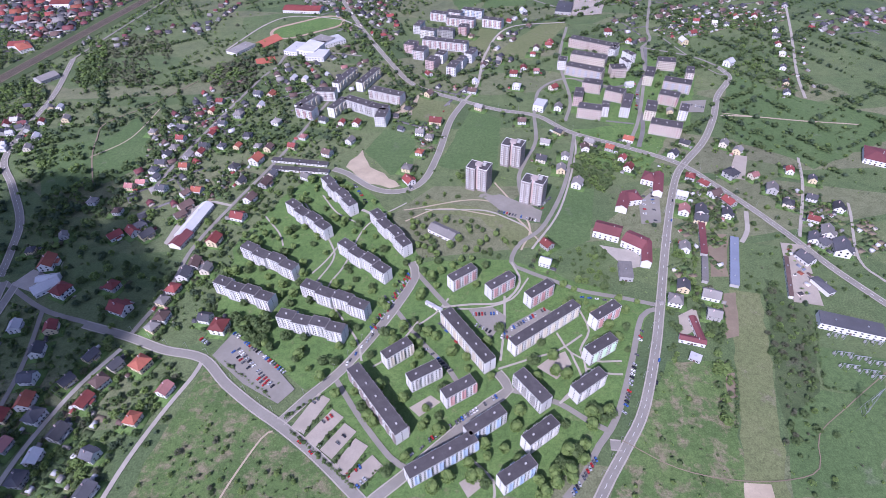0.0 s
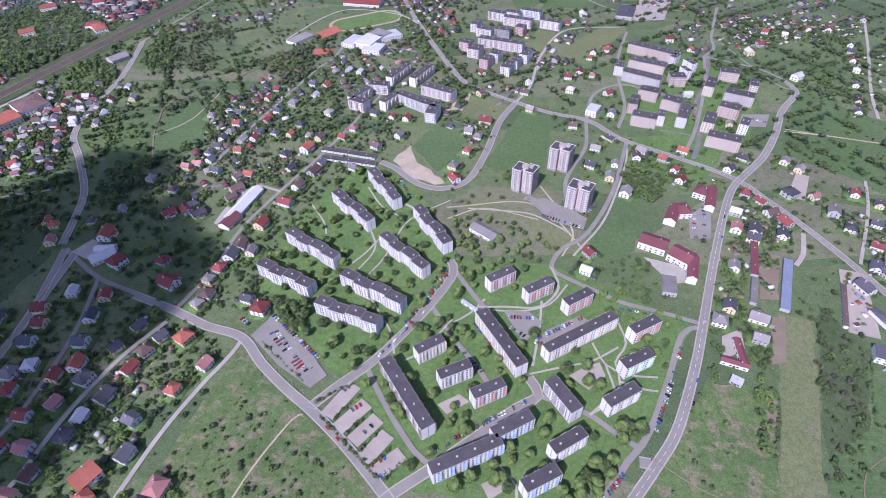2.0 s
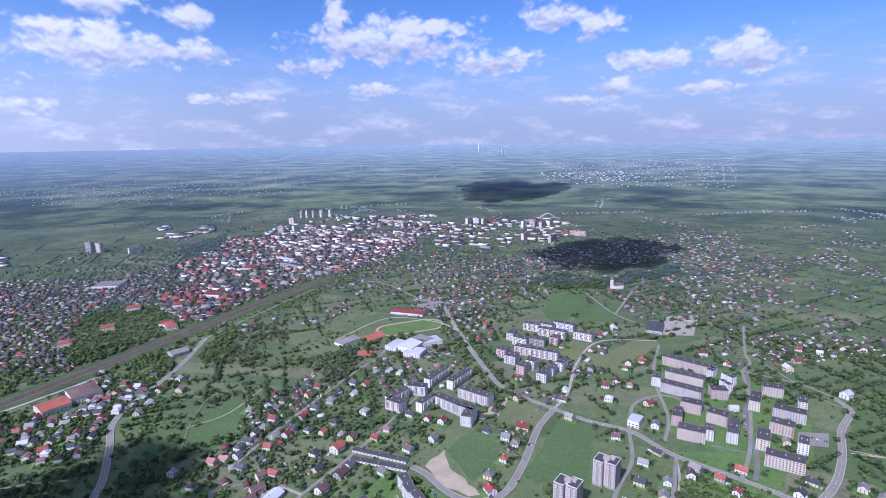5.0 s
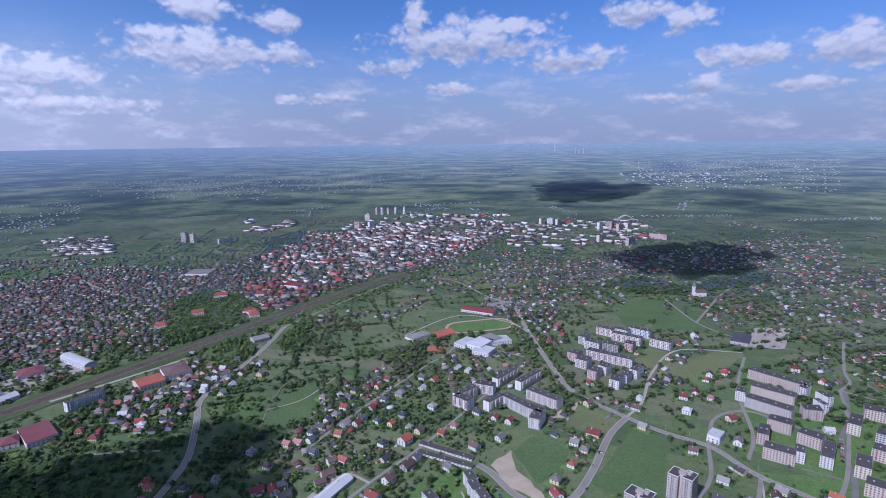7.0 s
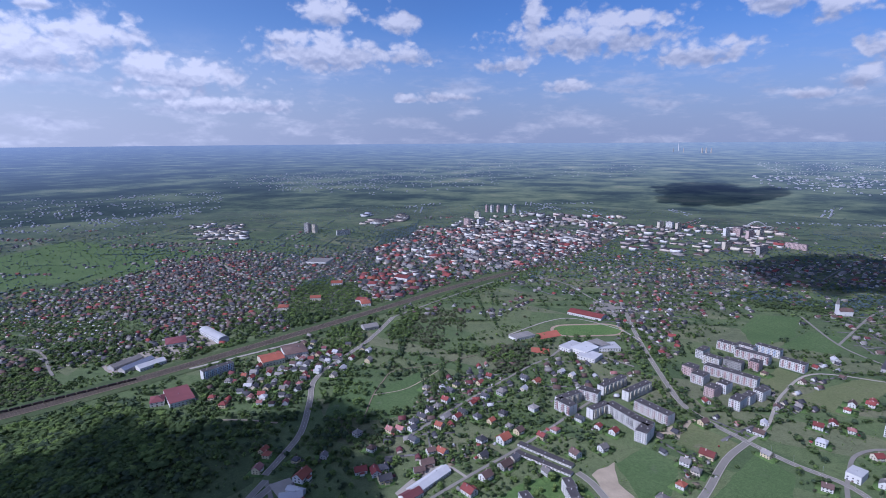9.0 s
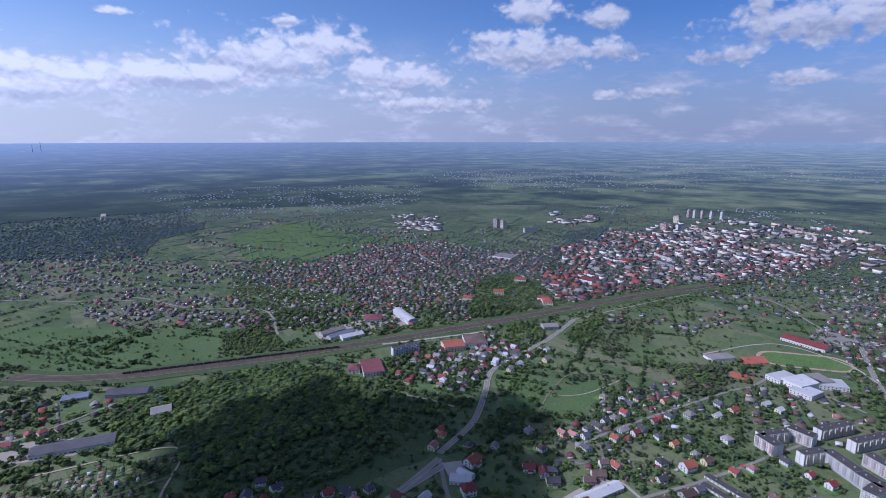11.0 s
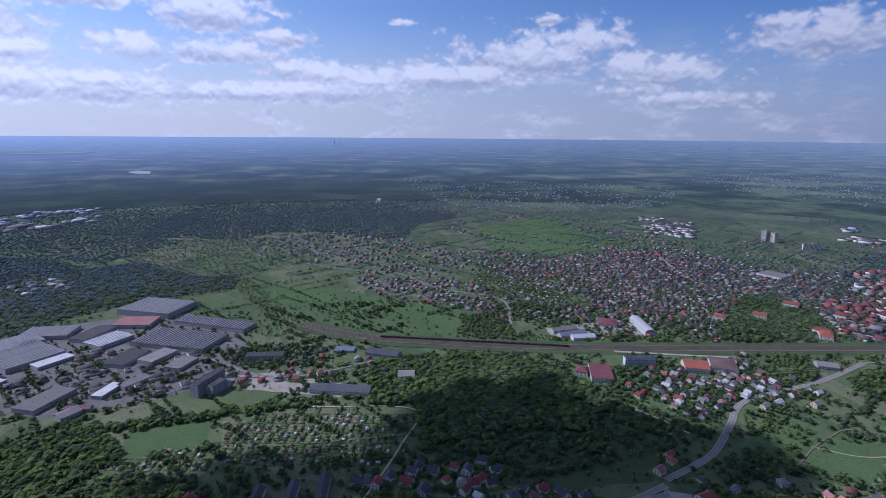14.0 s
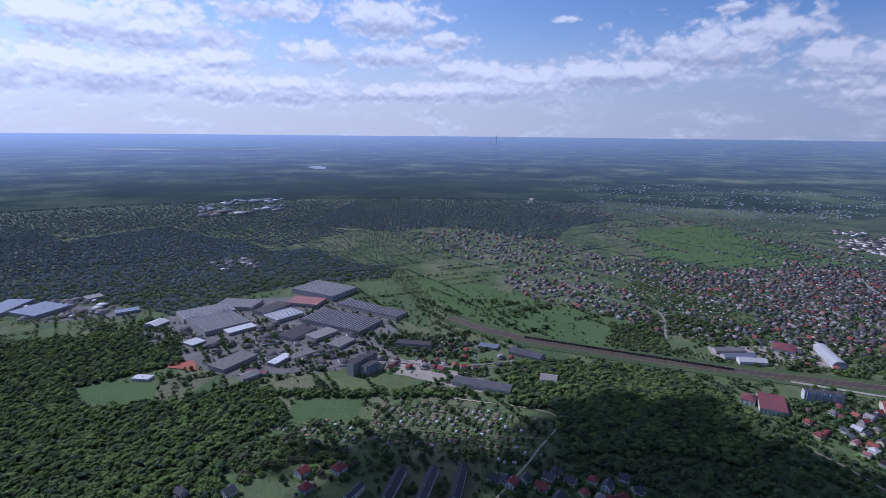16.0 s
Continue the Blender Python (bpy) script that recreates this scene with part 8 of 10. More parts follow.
def arch_bridge(x0, y0, x1, y1):
    a, b = Vector((x0, y0)), Vector((x1, y1))
    mid, l = (a + b) / 2, (b - a).length
    ob = thing("arch_bridge", pose(mid.x, mid.y, 0, 0, 0, math.degrees(math.atan2(y1 - y0, x1 - x0))), "white steel arch bridge beyond the town", "bridge")
    for s in (-8, 8):
        c = Build()
        pts = [(-l / 2 + l * k / 14, s, 8 + l * 0.26 * math.sin(math.pi * k / 14)) for k in range(15)]
        for p, q in zip(pts, pts[1:]):
            c.tube(p, q, 1.6, 1.6, 6)
        part("arch", c, M["tile_white"], ob)
    part("deck", Build().box(-l / 2 - 20, l / 2 + 20, -9, 9, 6, 8), M["concrete"], ob)
    for e in (-1, 1):
        part("pier", Build().box(e * l / 2 - 2, e * l / 2 + 2, -8, 8, -1, 5.99), M["concrete"], ob)


beds = {"soil": [], "field_green": [], "field_pale": [], "field_dark": []}


def allotments(yaw, *poly):
    """Garden plots in long rows: beds and lawns, hedges along the lanes, fruit trees, a hut on most plots."""
    rnd = random.Random(int(poly[0][0] - poly[0][1]))
    c, s = math.cos(radians(yaw)), math.sin(radians(yaw))
    mx, my = sum(p[0] for p in poly) / len(poly), sum(p[1] for p in poly) / len(poly)
    n = int(max(math.hypot(p[0] - mx, p[1] - my) for p in poly) / 10) + 2

    def put(u, v):
        return mx + u * c - v * s, my + u * s + v * c

    for j in range(-n, n + 1):
        for i in range(-n, n + 1):
            u, v = i * 11.0 + 3.5 * noise.noise((i * 1.7, j * 2.3, 0.5)) + 5.5 * (j % 2), j * 25.0 + rnd.uniform(-2.5, 2.5)
            x, y = put(u, v)
            if not within(x, y, poly) or not free(x, y) or not clear(x, y):
                continue
            for k in range(3):
                w = 21 / 3
                bx, by = put(u, v - 7 + 7 * k)
                beds[rnd.choice(("soil", "field_green", "field_pale", "field_dark", "field_green", "field_dark"))].append((bx, by, 0.31 + 0.0006 * rnd.randint(0, 60), 9.4 * rnd.uniform(0.8, 1), w * rnd.uniform(0.75, 1), 0.03, radians(yaw)))
            for k in range(rnd.choice((0, 2, 3, 5))):
                bx, by = put(u + 5.3 + rnd.uniform(-0.4, 0.4), v - 11 + 22 * (k + rnd.random()) / 6)
                plant(bx, by, rnd.uniform(1.0, 2.2), rnd.choice(("leaf_mid", "leaf_dark", "leaf_light")), False, rnd.uniform(0.8, 1.3))
            for k in range(6):
                bx, by = put(u - 5 + 10 * (k + rnd.random()) / 6, j * 25.0 + 12.0)
                plant(bx, by, rnd.uniform(1.4, 3.2), rnd.choice(("leaf_mid", "leaf_dark", "leaf_mid")), False, rnd.uniform(0.9, 1.4))
            for k in range(rnd.randint(1, 4)):
                bx, by = put(u + rnd.uniform(-4, 4), v + rnd.uniform(-9, 9))
                plant(bx, by, rnd.uniform(2.2, 5.5), rnd.choice(("leaf_light", "leaf_mid", "leaf_brown", "leaf_dark")), False, rnd.uniform(0.9, 1.3))
            if rnd.random() < 0.75:
                bx, by = put(u + rnd.uniform(-3, 3), v + rnd.uniform(-9, 9))
                settle(bx, by, rnd.uniform(3.4, 6.2), rnd.uniform(2.8, 4.2), rnd.uniform(2.8, 3.8), radians(yaw) + rnd.choice((0, math.pi / 2)), rnd.choice(("tile_white", "tile_grey", "tile_white", "tile_brown", "tile_red", "tile_grey")), rnd.choice(("plaster", "concrete", "plaster_cream")), rnd.random() < 0.3)


def graves(*poly):
    """Rows of headstones in the cemetery."""
    patch("cemetery", "gravel", "gravelled cemetery ground crowded with graves", *poly, up=0.4)
    rnd = random.Random(5)
    at = np.array([(x, y, 0.3) for x, y in spots(list(poly), 4.2, 15, 0.2, rnd) if rnd.random() < 0.9])
    tv, tf = quads(Build().box(-0.7, 0.7, -1.1, 1.1, 0, 0.5).box(-0.7, 0.7, 0.8, 1.1, 0.5, 1.5))
    r = np.random.RandomState(5)
    v, f = repeat(tv, tf, at, r.uniform(0.8, 1.5, (len(at), 3)), np.full(len(at), 0.26))
    bulk("graves", v, f, M["concrete"], "rows of grey and white headstones", "graves")



allotments(75, (-725, -86), (-759, -48), (-748, 13), (-702, 158), (-631, 141), (-587, 100), (-585, 55), (-612, -28), (-660, -120))
allotments(75, (-661, -271), (-692, -242), (-687, -130), (-652, -108), (-615, -112), (-640, -200))
allotments(30, (-1325, 536), (-1283, 674), (-1019, 601), (-1001, 492), (-1078, 455))
road([(-677, -100), (-664, -40), (-655, 40), (-646, 140)], 4, 'field_pale', 'grassy lane between allotment gardens', name='footpath')

# garden strips behind the rows of houses
allotments(20, (390, 520), (426, 524), (485, 442), (450, 385), (419, 413))
allotments(20, (269, 478), (311, 530), (338, 495), (285, 393), (236, 371))
allotments(25, (401, 1008), (515, 1150), (711, 1098), (672, 1041), (444, 977))
allotments(15, (633, 961), (676, 984), (572, 748), (530, 760))
allotments(30, (-44, 659), (-19, 712), (11, 692), (-7, 621), (-32, 601))
allotments(30, (-426, 681), (-394, 779), (-322, 811), (-328, 706), (-360, 606))
allotments(30, (-320, 531), (-295, 589), (-253, 600), (-252, 539), (-278, 486))
allotments(-15, (-381, 254), (-322, 252), (-261, 219), (-267, 174), (-335, 176))

# ground under the woods
patch('forest_floor', 'forest_floor', 'dark leaf-littered floor under a wood', (-1757.9, -1613.5), (-1848, -1352.2), (-2048.7, -1074.4), (-1794.8, -596.9), (-1577.5, -151.2), (-1447.7, -154.5), (-1393, -346.1), (-1283.8, -474.9), (-1103.9, -570.8), (-1164.7, -690.7), (-1189.9, -1113.9))
patch('forest_floor', 'forest_floor', 'dark leaf-littered floor under a wood', (-703.8, -686.2), (-764.3, -572.3), (-713.1, -520.8), (-727.5, -421.2), (-776.7, -269.5), (-692.5, -216.9), (-608.4, -272.6), (-504.6, -239.7), (-498.8, -505.9))
patch('forest_floor', 'forest_floor', 'dark leaf-littered floor under a wood', (-967.9, -918.6), (-965.8, -807.8), (-1001.8, -622.1), (-873.1, -448.6), (-830.7, -504), (-771.7, -577.4), (-703.8, -686.2))
patch('forest_floor', 'forest_floor', 'dark leaf-littered floor under a wood', (-900, 266.2), (-797, 445.9), (-709.3, 418.4), (-630.4, 370.3), (-612.7, 155.1), (-702.5, 162.1), (-790.1, 201.6), (-853.1, 244.3))
patch('forest_floor', 'forest_floor', 'dark leaf-littered floor under a wood', (-880.7, 121.1), (-888.2, 201.7), (-774.1, 436), (-652.9, 460.2), (-589.6, 381), (-657, 163.2), (-719, 162), (-742.6, 100))

# railway
road([(-1120, 15), (-1053, 81), (-985, 185), (-965.1, 235), (-915.5, 353.2), (-869.4, 491.5), (-824.6, 643.7), (-782.8, 796.9), (-727.5, 1010.3), (-654.4, 1290.6), (-548.9, 1610.3), (-442.9, 2120.6)], 60, 'field_dark', 'rough overgrown railway embankment', name='embankment')
track = railway((-1120, 15), (-1053, 81), (-985, 185), (-965.1, 235), (-915.5, 353.2), (-869.4, 491.5), (-824.6, 643.7), (-782.8, 796.9), (-727.5, 1010.3), (-654.4, 1290.6), (-548.9, 1610.3), (-442.9, 2120.6), (-471.7, 2513.4))
for i in range(26):
    at = next(i for i, c in enumerate(track) if c.x > -1000)
    p, q = track[at], track[at + 18]
    d = (q - p).normalized()
    s = Vector((-d.y, d.x))
    c = p + d * (i * 14.2) + s * 7
    wagon(c.x, c.y, math.degrees(math.atan2(d.y, d.x)))

# green belts along the railway
wood(8, 3, 7, ('leaf_brown', 'leaf_mid', 'leaf_brown'), (-1566, -131), (-1394, -76), (-1355, -121), (-1527, -176), share=0.8)
wood(8, 3, 7, ('leaf_brown', 'leaf_mid', 'leaf_brown'), (-1394, -76), (-1190, -5), (-1151, -50), (-1355, -121), share=0.8)
wood(8, 3, 7, ('leaf_brown', 'leaf_mid', 'leaf_brown'), (-1190, -5), (-1062, 106), (-1023, 61), (-1151, -50), share=0.8)
wood(8, 3, 7, ('leaf_brown', 'leaf_mid', 'leaf_brown'), (-1062, 106), (-994, 210), (-955, 165), (-1023, 61), share=0.8)
BELT = [(-908, 872), (-1060, 1090), (-1050, 1200), (-913, 1152), (-740, 1063), (-745, 935), (-800, 827), (-840, 829)]
parks.append(BELT)
wood(11, 6, 12, ('leaf_mid', 'leaf_light', 'leaf_dark', 'leaf_mid'), *BELT, share=0.85)
wood(9, 5, 10, ('leaf_light', 'leaf_mid'), (-711, 785), (-742, 855), (-675, 877), (-637, 825), (-643, 765), share=0.85)
wood(12, 7, 12, ('leaf_mid', 'leaf_dark', 'leaf_mid'), (-1377, 1914), (-1354, 2200), (-1075, 1754), (-1125, 1625), share=0.9)
road([(-828, 572), (-786, 670), (-744, 775)], 7, 'paving', 'pale concrete railway platform', name='platform')

# villages
village(25, 20, (-721.4, 601.8), (-788.2, 755.6), (-689.1, 775), (-633.3, 801.1), (-599.6, 728.2), (-593.4, 654.5), (-560.7, 573.4), (-640.1, 551.2))
village(21, 30, (-695.2, 559.3), (-695.7, 662.4), (-639.5, 813.7), (-610.2, 791.1), (-608.7, 655.1), (-558.4, 555.5), (-604.3, 513.2))
quarter(26, 10, 9, 14, (6, 9), (-708.3, 498.5), (-742.2, 553.1), (-745.1, 662.7), (-592.5, 542.2), (-628.1, 535.6), (-650.5, 500.1))
quarter(34, 20, 9, 14, (6, 9), (-1461.5, 153), (-1398.2, 412.3), (-1235.4, 596.6), (-1021.6, 495.6), (-1025.8, 440.9), (-1161.4, 373.1), (-1220.6, 217.1))
quarter(34, 40, 9, 14, (6, 9), (-266.1, 1647.3), (-43.5, 1814.4), (10.3, 1513.6), (-81, 1227.4), (-189.1, 1275.5), share=0.5)
quarter(36, 15, 9, 14, (6, 9), (174.1, 1417.3), (309.2, 1600.3), (516.9, 1626.2), (420.8, 1292.4), (331, 1263.7), (236.6, 1291.9), share=0.45)
quarter(34, 10, 9, 14, (6, 9), (722.1, 1097), (890.6, 1081.1), (821.8, 971.2), (685.5, 983.1))
quarter(34, 15, 9, 14, (6, 9), (451.5, 1172.7), (712.5, 1147.3), (675.3, 1070.2), (435.1, 1047.2))
village(24, 30, (-543.8, 154.5), (-508.2, 262.1), (-465.2, 269.1), (-512.8, 145.6))
quarter(26, -30, 9, 14, (6, 9), (-70.2, 1098.3), (-130.7, 1229.4), (-190.7, 1205.9), (-69.8, 975.2))

# woods
wood(8, 8, 15, ('leaf_light', 'leaf_mid', 'leaf_light', 'leaf_mid', 'leaf_dark'), (-703.8, -686.2), (-764.3, -572.3), (-713.1, -520.8), (-727.5, -421.2), (-776.7, -269.5), (-692.5, -216.9), (-608.4, -272.6), (-504.6, -239.7), (-498.8, -505.9))
wood(9, 8, 14, ('leaf_mid', 'leaf_light', 'leaf_dark', 'leaf_mid'), (-967.9, -918.6), (-965.8, -807.8), (-1001.8, -622.1), (-873.1, -448.6), (-830.7, -504), (-771.7, -577.4), (-703.8, -686.2))
wood(8, 10, 18, ('leaf_light', 'leaf_mid', 'leaf_mid', 'leaf_mid', 'leaf_dark'), (-900, 266.2), (-797, 445.9), (-709.3, 418.4), (-630.4, 370.3), (-612.7, 155.1), (-702.5, 162.1), (-790.1, 201.6), (-853.1, 244.3))
wood(9, 10, 18, ('leaf_light', 'leaf_mid', 'leaf_mid', 'leaf_mid', 'leaf_dark'), (-880.7, 121.1), (-888.2, 201.7), (-774.1, 436), (-652.9, 460.2), (-589.6, 381), (-657, 163.2), (-719, 162), (-742.6, 100))
wood(9, 8, 13, ('leaf_light', 'leaf_mid', 'leaf_mid'), (-778.5, -341.2), (-773.9, -233.3), (-784.7, 13.6), (-764.8, 100.5), (-755.2, 13.4), (-755.2, -115.8), (-748.5, -226.2))
wood(10, 8, 14, ('leaf_light', 'leaf_mid', 'leaf_mid'), (-892.8, 34.4), (-899.7, 256.1), (-790.1, 201.6), (-768.6, 105.3), (-871.6, 112.2))
wood(8, 6, 10, ('leaf_mid', 'leaf_brown', 'leaf_light'), (-1073.9, 347.4), (-1112.4, 456.4), (-904.7, 418.8), (-900.3, 276.4))
wood(9, 8, 13, ('leaf_mid', 'leaf_brown', 'leaf_light'), (-608.4, -272.6), (-648.9, -213.4), (-612.2, -116.3), (-556, -93.2), (-555.1, -132.5), (-586.8, -180.8), (-542.6, -233))
wood(9, 3, 7, ('leaf_mid', 'leaf_brown', 'leaf_light'), (323.4, 375.1), (347, 321.9), (307.6, 238.5), (267.4, 204.8), (273.1, 239.8))
wood(11, 3, 6, ('leaf_mid', 'leaf_brown', 'leaf_light'), (270.5, 229.4), (307.6, 238.5), (293.5, 203.9), (269.1, 190.8))
wood(10, 6, 11, ('leaf_light', 'leaf_mid', 'leaf_mid'), (45.3, 722.5), (90.1, 707.8), (78.6, 631.8), (42, 545.5), (14.1, 553.1))
wood(8, 6, 11, ('leaf_light', 'leaf_mid', 'leaf_mid'), (187.2, 654.2), (234.9, 581.5), (204.1, 522.5), (161.9, 538.8))
wood(9, 4, 8, ('leaf_light', 'leaf_mid', 'leaf_mid'), (118.7, 418.5), (164.8, 434.3), (186.1, 398), (202.2, 372.7), (143.9, 367.6))
wood(8, 7, 12, ('leaf_mid', 'leaf_brown'), (-390.7, 921.8), (-331.1, 964.7), (-294.6, 849.1), (-338.3, 802.7))
wood(9, 5, 9, ('leaf_light', 'leaf_mid', 'leaf_mid'), (250, 430), (276.9, 419.6), (247.4, 326.2), (223.1, 341.5))
wood(8, 4, 8, ('leaf_light', 'leaf_mid', 'leaf_mid'), (215, 341.9), (231.2, 341.2), (210.9, 276.2), (193.7, 276.9))
wood(8, 4, 9, ('leaf_light', 'leaf_mid', 'leaf_mid'), (258.3, 354.7), (260.3, 305.4), (227.8, 215.9), (214.8, 211.5), (233.9, 275.3), (236.3, 300))
wood(12, 1.2, 4.5, ('leaf_light', 'leaf_mid', 'leaf_mid'), (154.7, 244.4), (193.7, 276.9), (212, 158.8), (131.3, 161.4))
wood(16, 1.2, 5, ('leaf_light', 'leaf_mid', 'leaf_mid'), (280.2, 353.7), (310.8, 272.2), (351.6, 226.4), (310.9, 155.5), (216, 158.6))
wood(8.5, 2, 6.5, ('leaf_mid', 'leaf_light', 'leaf_brown', 'leaf_mid'), (285.8, 392), (357.8, 358.3), (286.3, 187), (251.7, 182.7), (268.8, 266), share=0.55)
patch('bare_ground', 'gravel', 'timber yard crowded with stacks', (364.2, 423.9), (386.7, 418.6), (362.3, 333.3), (336.9, 339.7), up=0.3)
quarter(7.5, 20, 2.5, 6, (1.5, 3.5), (364.4, 419.2), (383.7, 415.2), (359.7, 338), (340.2, 343.3), share=0.7, roofs=('tile_white', 'tile_orange', 'tile_blue', 'tile_brown'), flat=0.4)
wood(9.5, 1.5, 5.5, ('leaf_mid', 'leaf_light', 'leaf_brown'), (-234.9, 185.5), (-194.9, 244.1), (-88.8, 161.6), (-62.2, 136.3), (-235.1, 115))
wood(22, 2, 6, ('leaf_light', 'leaf_mid', 'leaf_mid'), (460.7, 813.6), (546.1, 731.4), (636, 674.6), (544.7, 528.8), (471.2, 557.4), (386.3, 629.9))
wood(11, 4, 8, ('leaf_light', 'leaf_mid', 'leaf_mid'), (388, 931), (468.1, 855.2), (550.7, 870.9), (505, 752.3), (477.8, 833), (392.4, 883.4))
wood(15, 3, 8, ('leaf_light', 'leaf_mid', 'leaf_mid'), (589.9, 1078), (635.5, 987.4), (513.2, 716.2), (504.6, 852.4))
wood(9, 9, 15, ('leaf_mid', 'leaf_dark', 'leaf_mid'), (-32.2, 1515.2), (111.5, 1633.8), (213.2, 1551.8), (386.5, 1739.7), (476.2, 1787.3), (443.6, 1652.4), (203.1, 1462.9), (76.6, 1444.5))
wood(13, 5, 9, ('leaf_light', 'leaf_mid', 'leaf_mid'), (-739.1, 1194), (-582.2, 1450.3), (-390.6, 2240), (-346.9, 1998.7), (-503.6, 1480.4), (-607.4, 1136.9))
wood(18, 6, 11, ('leaf_light', 'leaf_mid', 'leaf_mid'), (-527.6, 1401), (-346.9, 1998.7), (-87.3, 1986.6), (8.5, 1676.7), (-266.1, 1647.3), (-375.1, 1335.1))
wood(16, 6, 11, ('leaf_light', 'leaf_mid', 'leaf_mid'), (8.5, 1676.7), (514.2, 1945.1), (476.2, 1787.3), (38.3, 1554.7))
wood(24, 7, 12, ('leaf_light', 'leaf_mid', 'leaf_mid'), (-59, 2227.1), (822.1, 2686.3), (620.4, 1985.7), (387.8, 2067.4), (-43.5, 1814.4))
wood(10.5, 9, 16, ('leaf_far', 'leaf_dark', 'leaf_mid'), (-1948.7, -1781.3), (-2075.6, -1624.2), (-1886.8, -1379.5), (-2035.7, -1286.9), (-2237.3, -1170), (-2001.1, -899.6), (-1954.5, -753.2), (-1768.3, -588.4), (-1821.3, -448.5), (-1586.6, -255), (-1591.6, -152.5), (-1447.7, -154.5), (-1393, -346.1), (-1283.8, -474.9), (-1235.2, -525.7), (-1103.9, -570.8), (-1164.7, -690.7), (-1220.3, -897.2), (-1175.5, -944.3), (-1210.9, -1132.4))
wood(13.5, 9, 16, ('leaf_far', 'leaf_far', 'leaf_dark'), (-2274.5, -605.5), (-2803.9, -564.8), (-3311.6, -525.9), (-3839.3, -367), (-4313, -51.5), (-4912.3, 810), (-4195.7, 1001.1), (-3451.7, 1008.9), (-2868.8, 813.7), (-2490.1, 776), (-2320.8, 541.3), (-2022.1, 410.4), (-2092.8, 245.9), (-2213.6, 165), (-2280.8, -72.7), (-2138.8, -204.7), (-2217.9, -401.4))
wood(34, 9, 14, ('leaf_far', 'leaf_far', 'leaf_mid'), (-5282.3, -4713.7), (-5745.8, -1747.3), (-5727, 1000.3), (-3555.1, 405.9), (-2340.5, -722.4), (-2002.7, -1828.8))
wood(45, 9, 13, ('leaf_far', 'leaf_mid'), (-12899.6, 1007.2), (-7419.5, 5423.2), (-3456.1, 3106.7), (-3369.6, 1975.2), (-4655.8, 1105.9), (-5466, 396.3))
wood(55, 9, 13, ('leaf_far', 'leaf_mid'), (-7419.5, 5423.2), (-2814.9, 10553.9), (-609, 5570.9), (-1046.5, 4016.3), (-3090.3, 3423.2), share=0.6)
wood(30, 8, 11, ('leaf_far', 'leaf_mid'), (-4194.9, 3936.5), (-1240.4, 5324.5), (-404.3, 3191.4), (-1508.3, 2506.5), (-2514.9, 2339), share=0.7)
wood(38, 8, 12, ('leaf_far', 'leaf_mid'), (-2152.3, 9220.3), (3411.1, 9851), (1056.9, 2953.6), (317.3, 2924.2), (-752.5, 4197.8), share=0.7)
wood(40, 8, 12, ('leaf_mid',), (-1673.6, 1264.1), (-1463.9, 2014.4), (-997.2, 1726.7), (-1227.8, 1099), share=0.6)
wood(14, 5, 11, ('leaf_mid', 'leaf_light', 'leaf_dark'), (-1715.8, 605.3), (-457.6, 1571.8), (-589.3, 1167.1), (-701.4, 871.6), (-824.6, 643.7), (-1010.5, 472.9), (-1261.9, 435.5))
wood(19, 6, 12, ('leaf_mid', 'leaf_mid', 'leaf_dark'), (-1474, 1160.8), (-1269.7, 2188.5), (-463.3, 2209.6), (-573.9, 1465.7), (-1101.3, 984.9))
wood(26, 4, 9, ('leaf_light', 'leaf_mid', 'leaf_mid'), (-2686.8, 917.8), (-2277.1, 1800.5), (-1337, 1051.7), (-1715.8, 605.3), share=0.7)
wood(24, 2, 5, ('leaf_light', 'leaf_mid', 'leaf_mid'), (-1518.8, -244.3), (-1145, 343.2), (-951.9, 290.5), (-1209.7, -63))
wood(20, 6, 10, ('leaf_mid', 'leaf_dark'), (-1112, -550), (-1252.5, -92.7), (-890, -55.6), (-834.9, -364), share=0.8)
wood(11, 7, 11, ('leaf_dark', 'leaf_mid'), (-1023.6, -166.6), (-1000.5, 48.5), (-892.8, 34.4), (-937.6, -153.1))
wood(9, 4, 8, ('leaf_light', 'leaf_mid', 'leaf_mid'), (-956.4, 429.7), (-877.4, 681.3), (-824.9, 725.7), (-804.5, 709.6), (-845.8, 583.6), (-904.7, 418.8))
wood(13, 4, 8, ('leaf_mid', 'leaf_dark'), (-651.3, 146.1), (-593.2, 338.3), (-557.5, 452.5), (-543.3, 352.9), (-596.8, 177.3))
wood(16, 4, 9, ('leaf_mid', 'leaf_dark', 'leaf_light'), (-465.1, 465.7), (-411.2, 503.1), (-329.5, 431.4), (-291.7, 466.7), (-303.5, 350.2), (-354.4, 352.4))
wood(12, 3, 7, ('leaf_light', 'leaf_mid', 'leaf_mid'), (186.9, 672.6), (253, 621), (334, 534.9), (359, 481.3), (322.4, 426.4), (274.2, 428.8), (270, 509.8), (228.3, 584.5))
wood(16, 3, 7, ('leaf_light', 'leaf_mid', 'leaf_mid'), (314.7, 579.4), (454.7, 385.1), (413.3, 319), (359.3, 389.7), (280.3, 428.5))
wood(13, 5, 9, ('leaf_light', 'leaf_mid', 'leaf_mid'), (-186.3, 1253.1), (-31.8, 850.4), (-68.7, 832.5), (-206.9, 1120))
wood(14, 4, 8, ('leaf_light', 'leaf_mid', 'leaf_mid'), (-134.5, 948.9), (-13.2, 808.5), (-46.3, 687.7), (-116.2, 741.9))

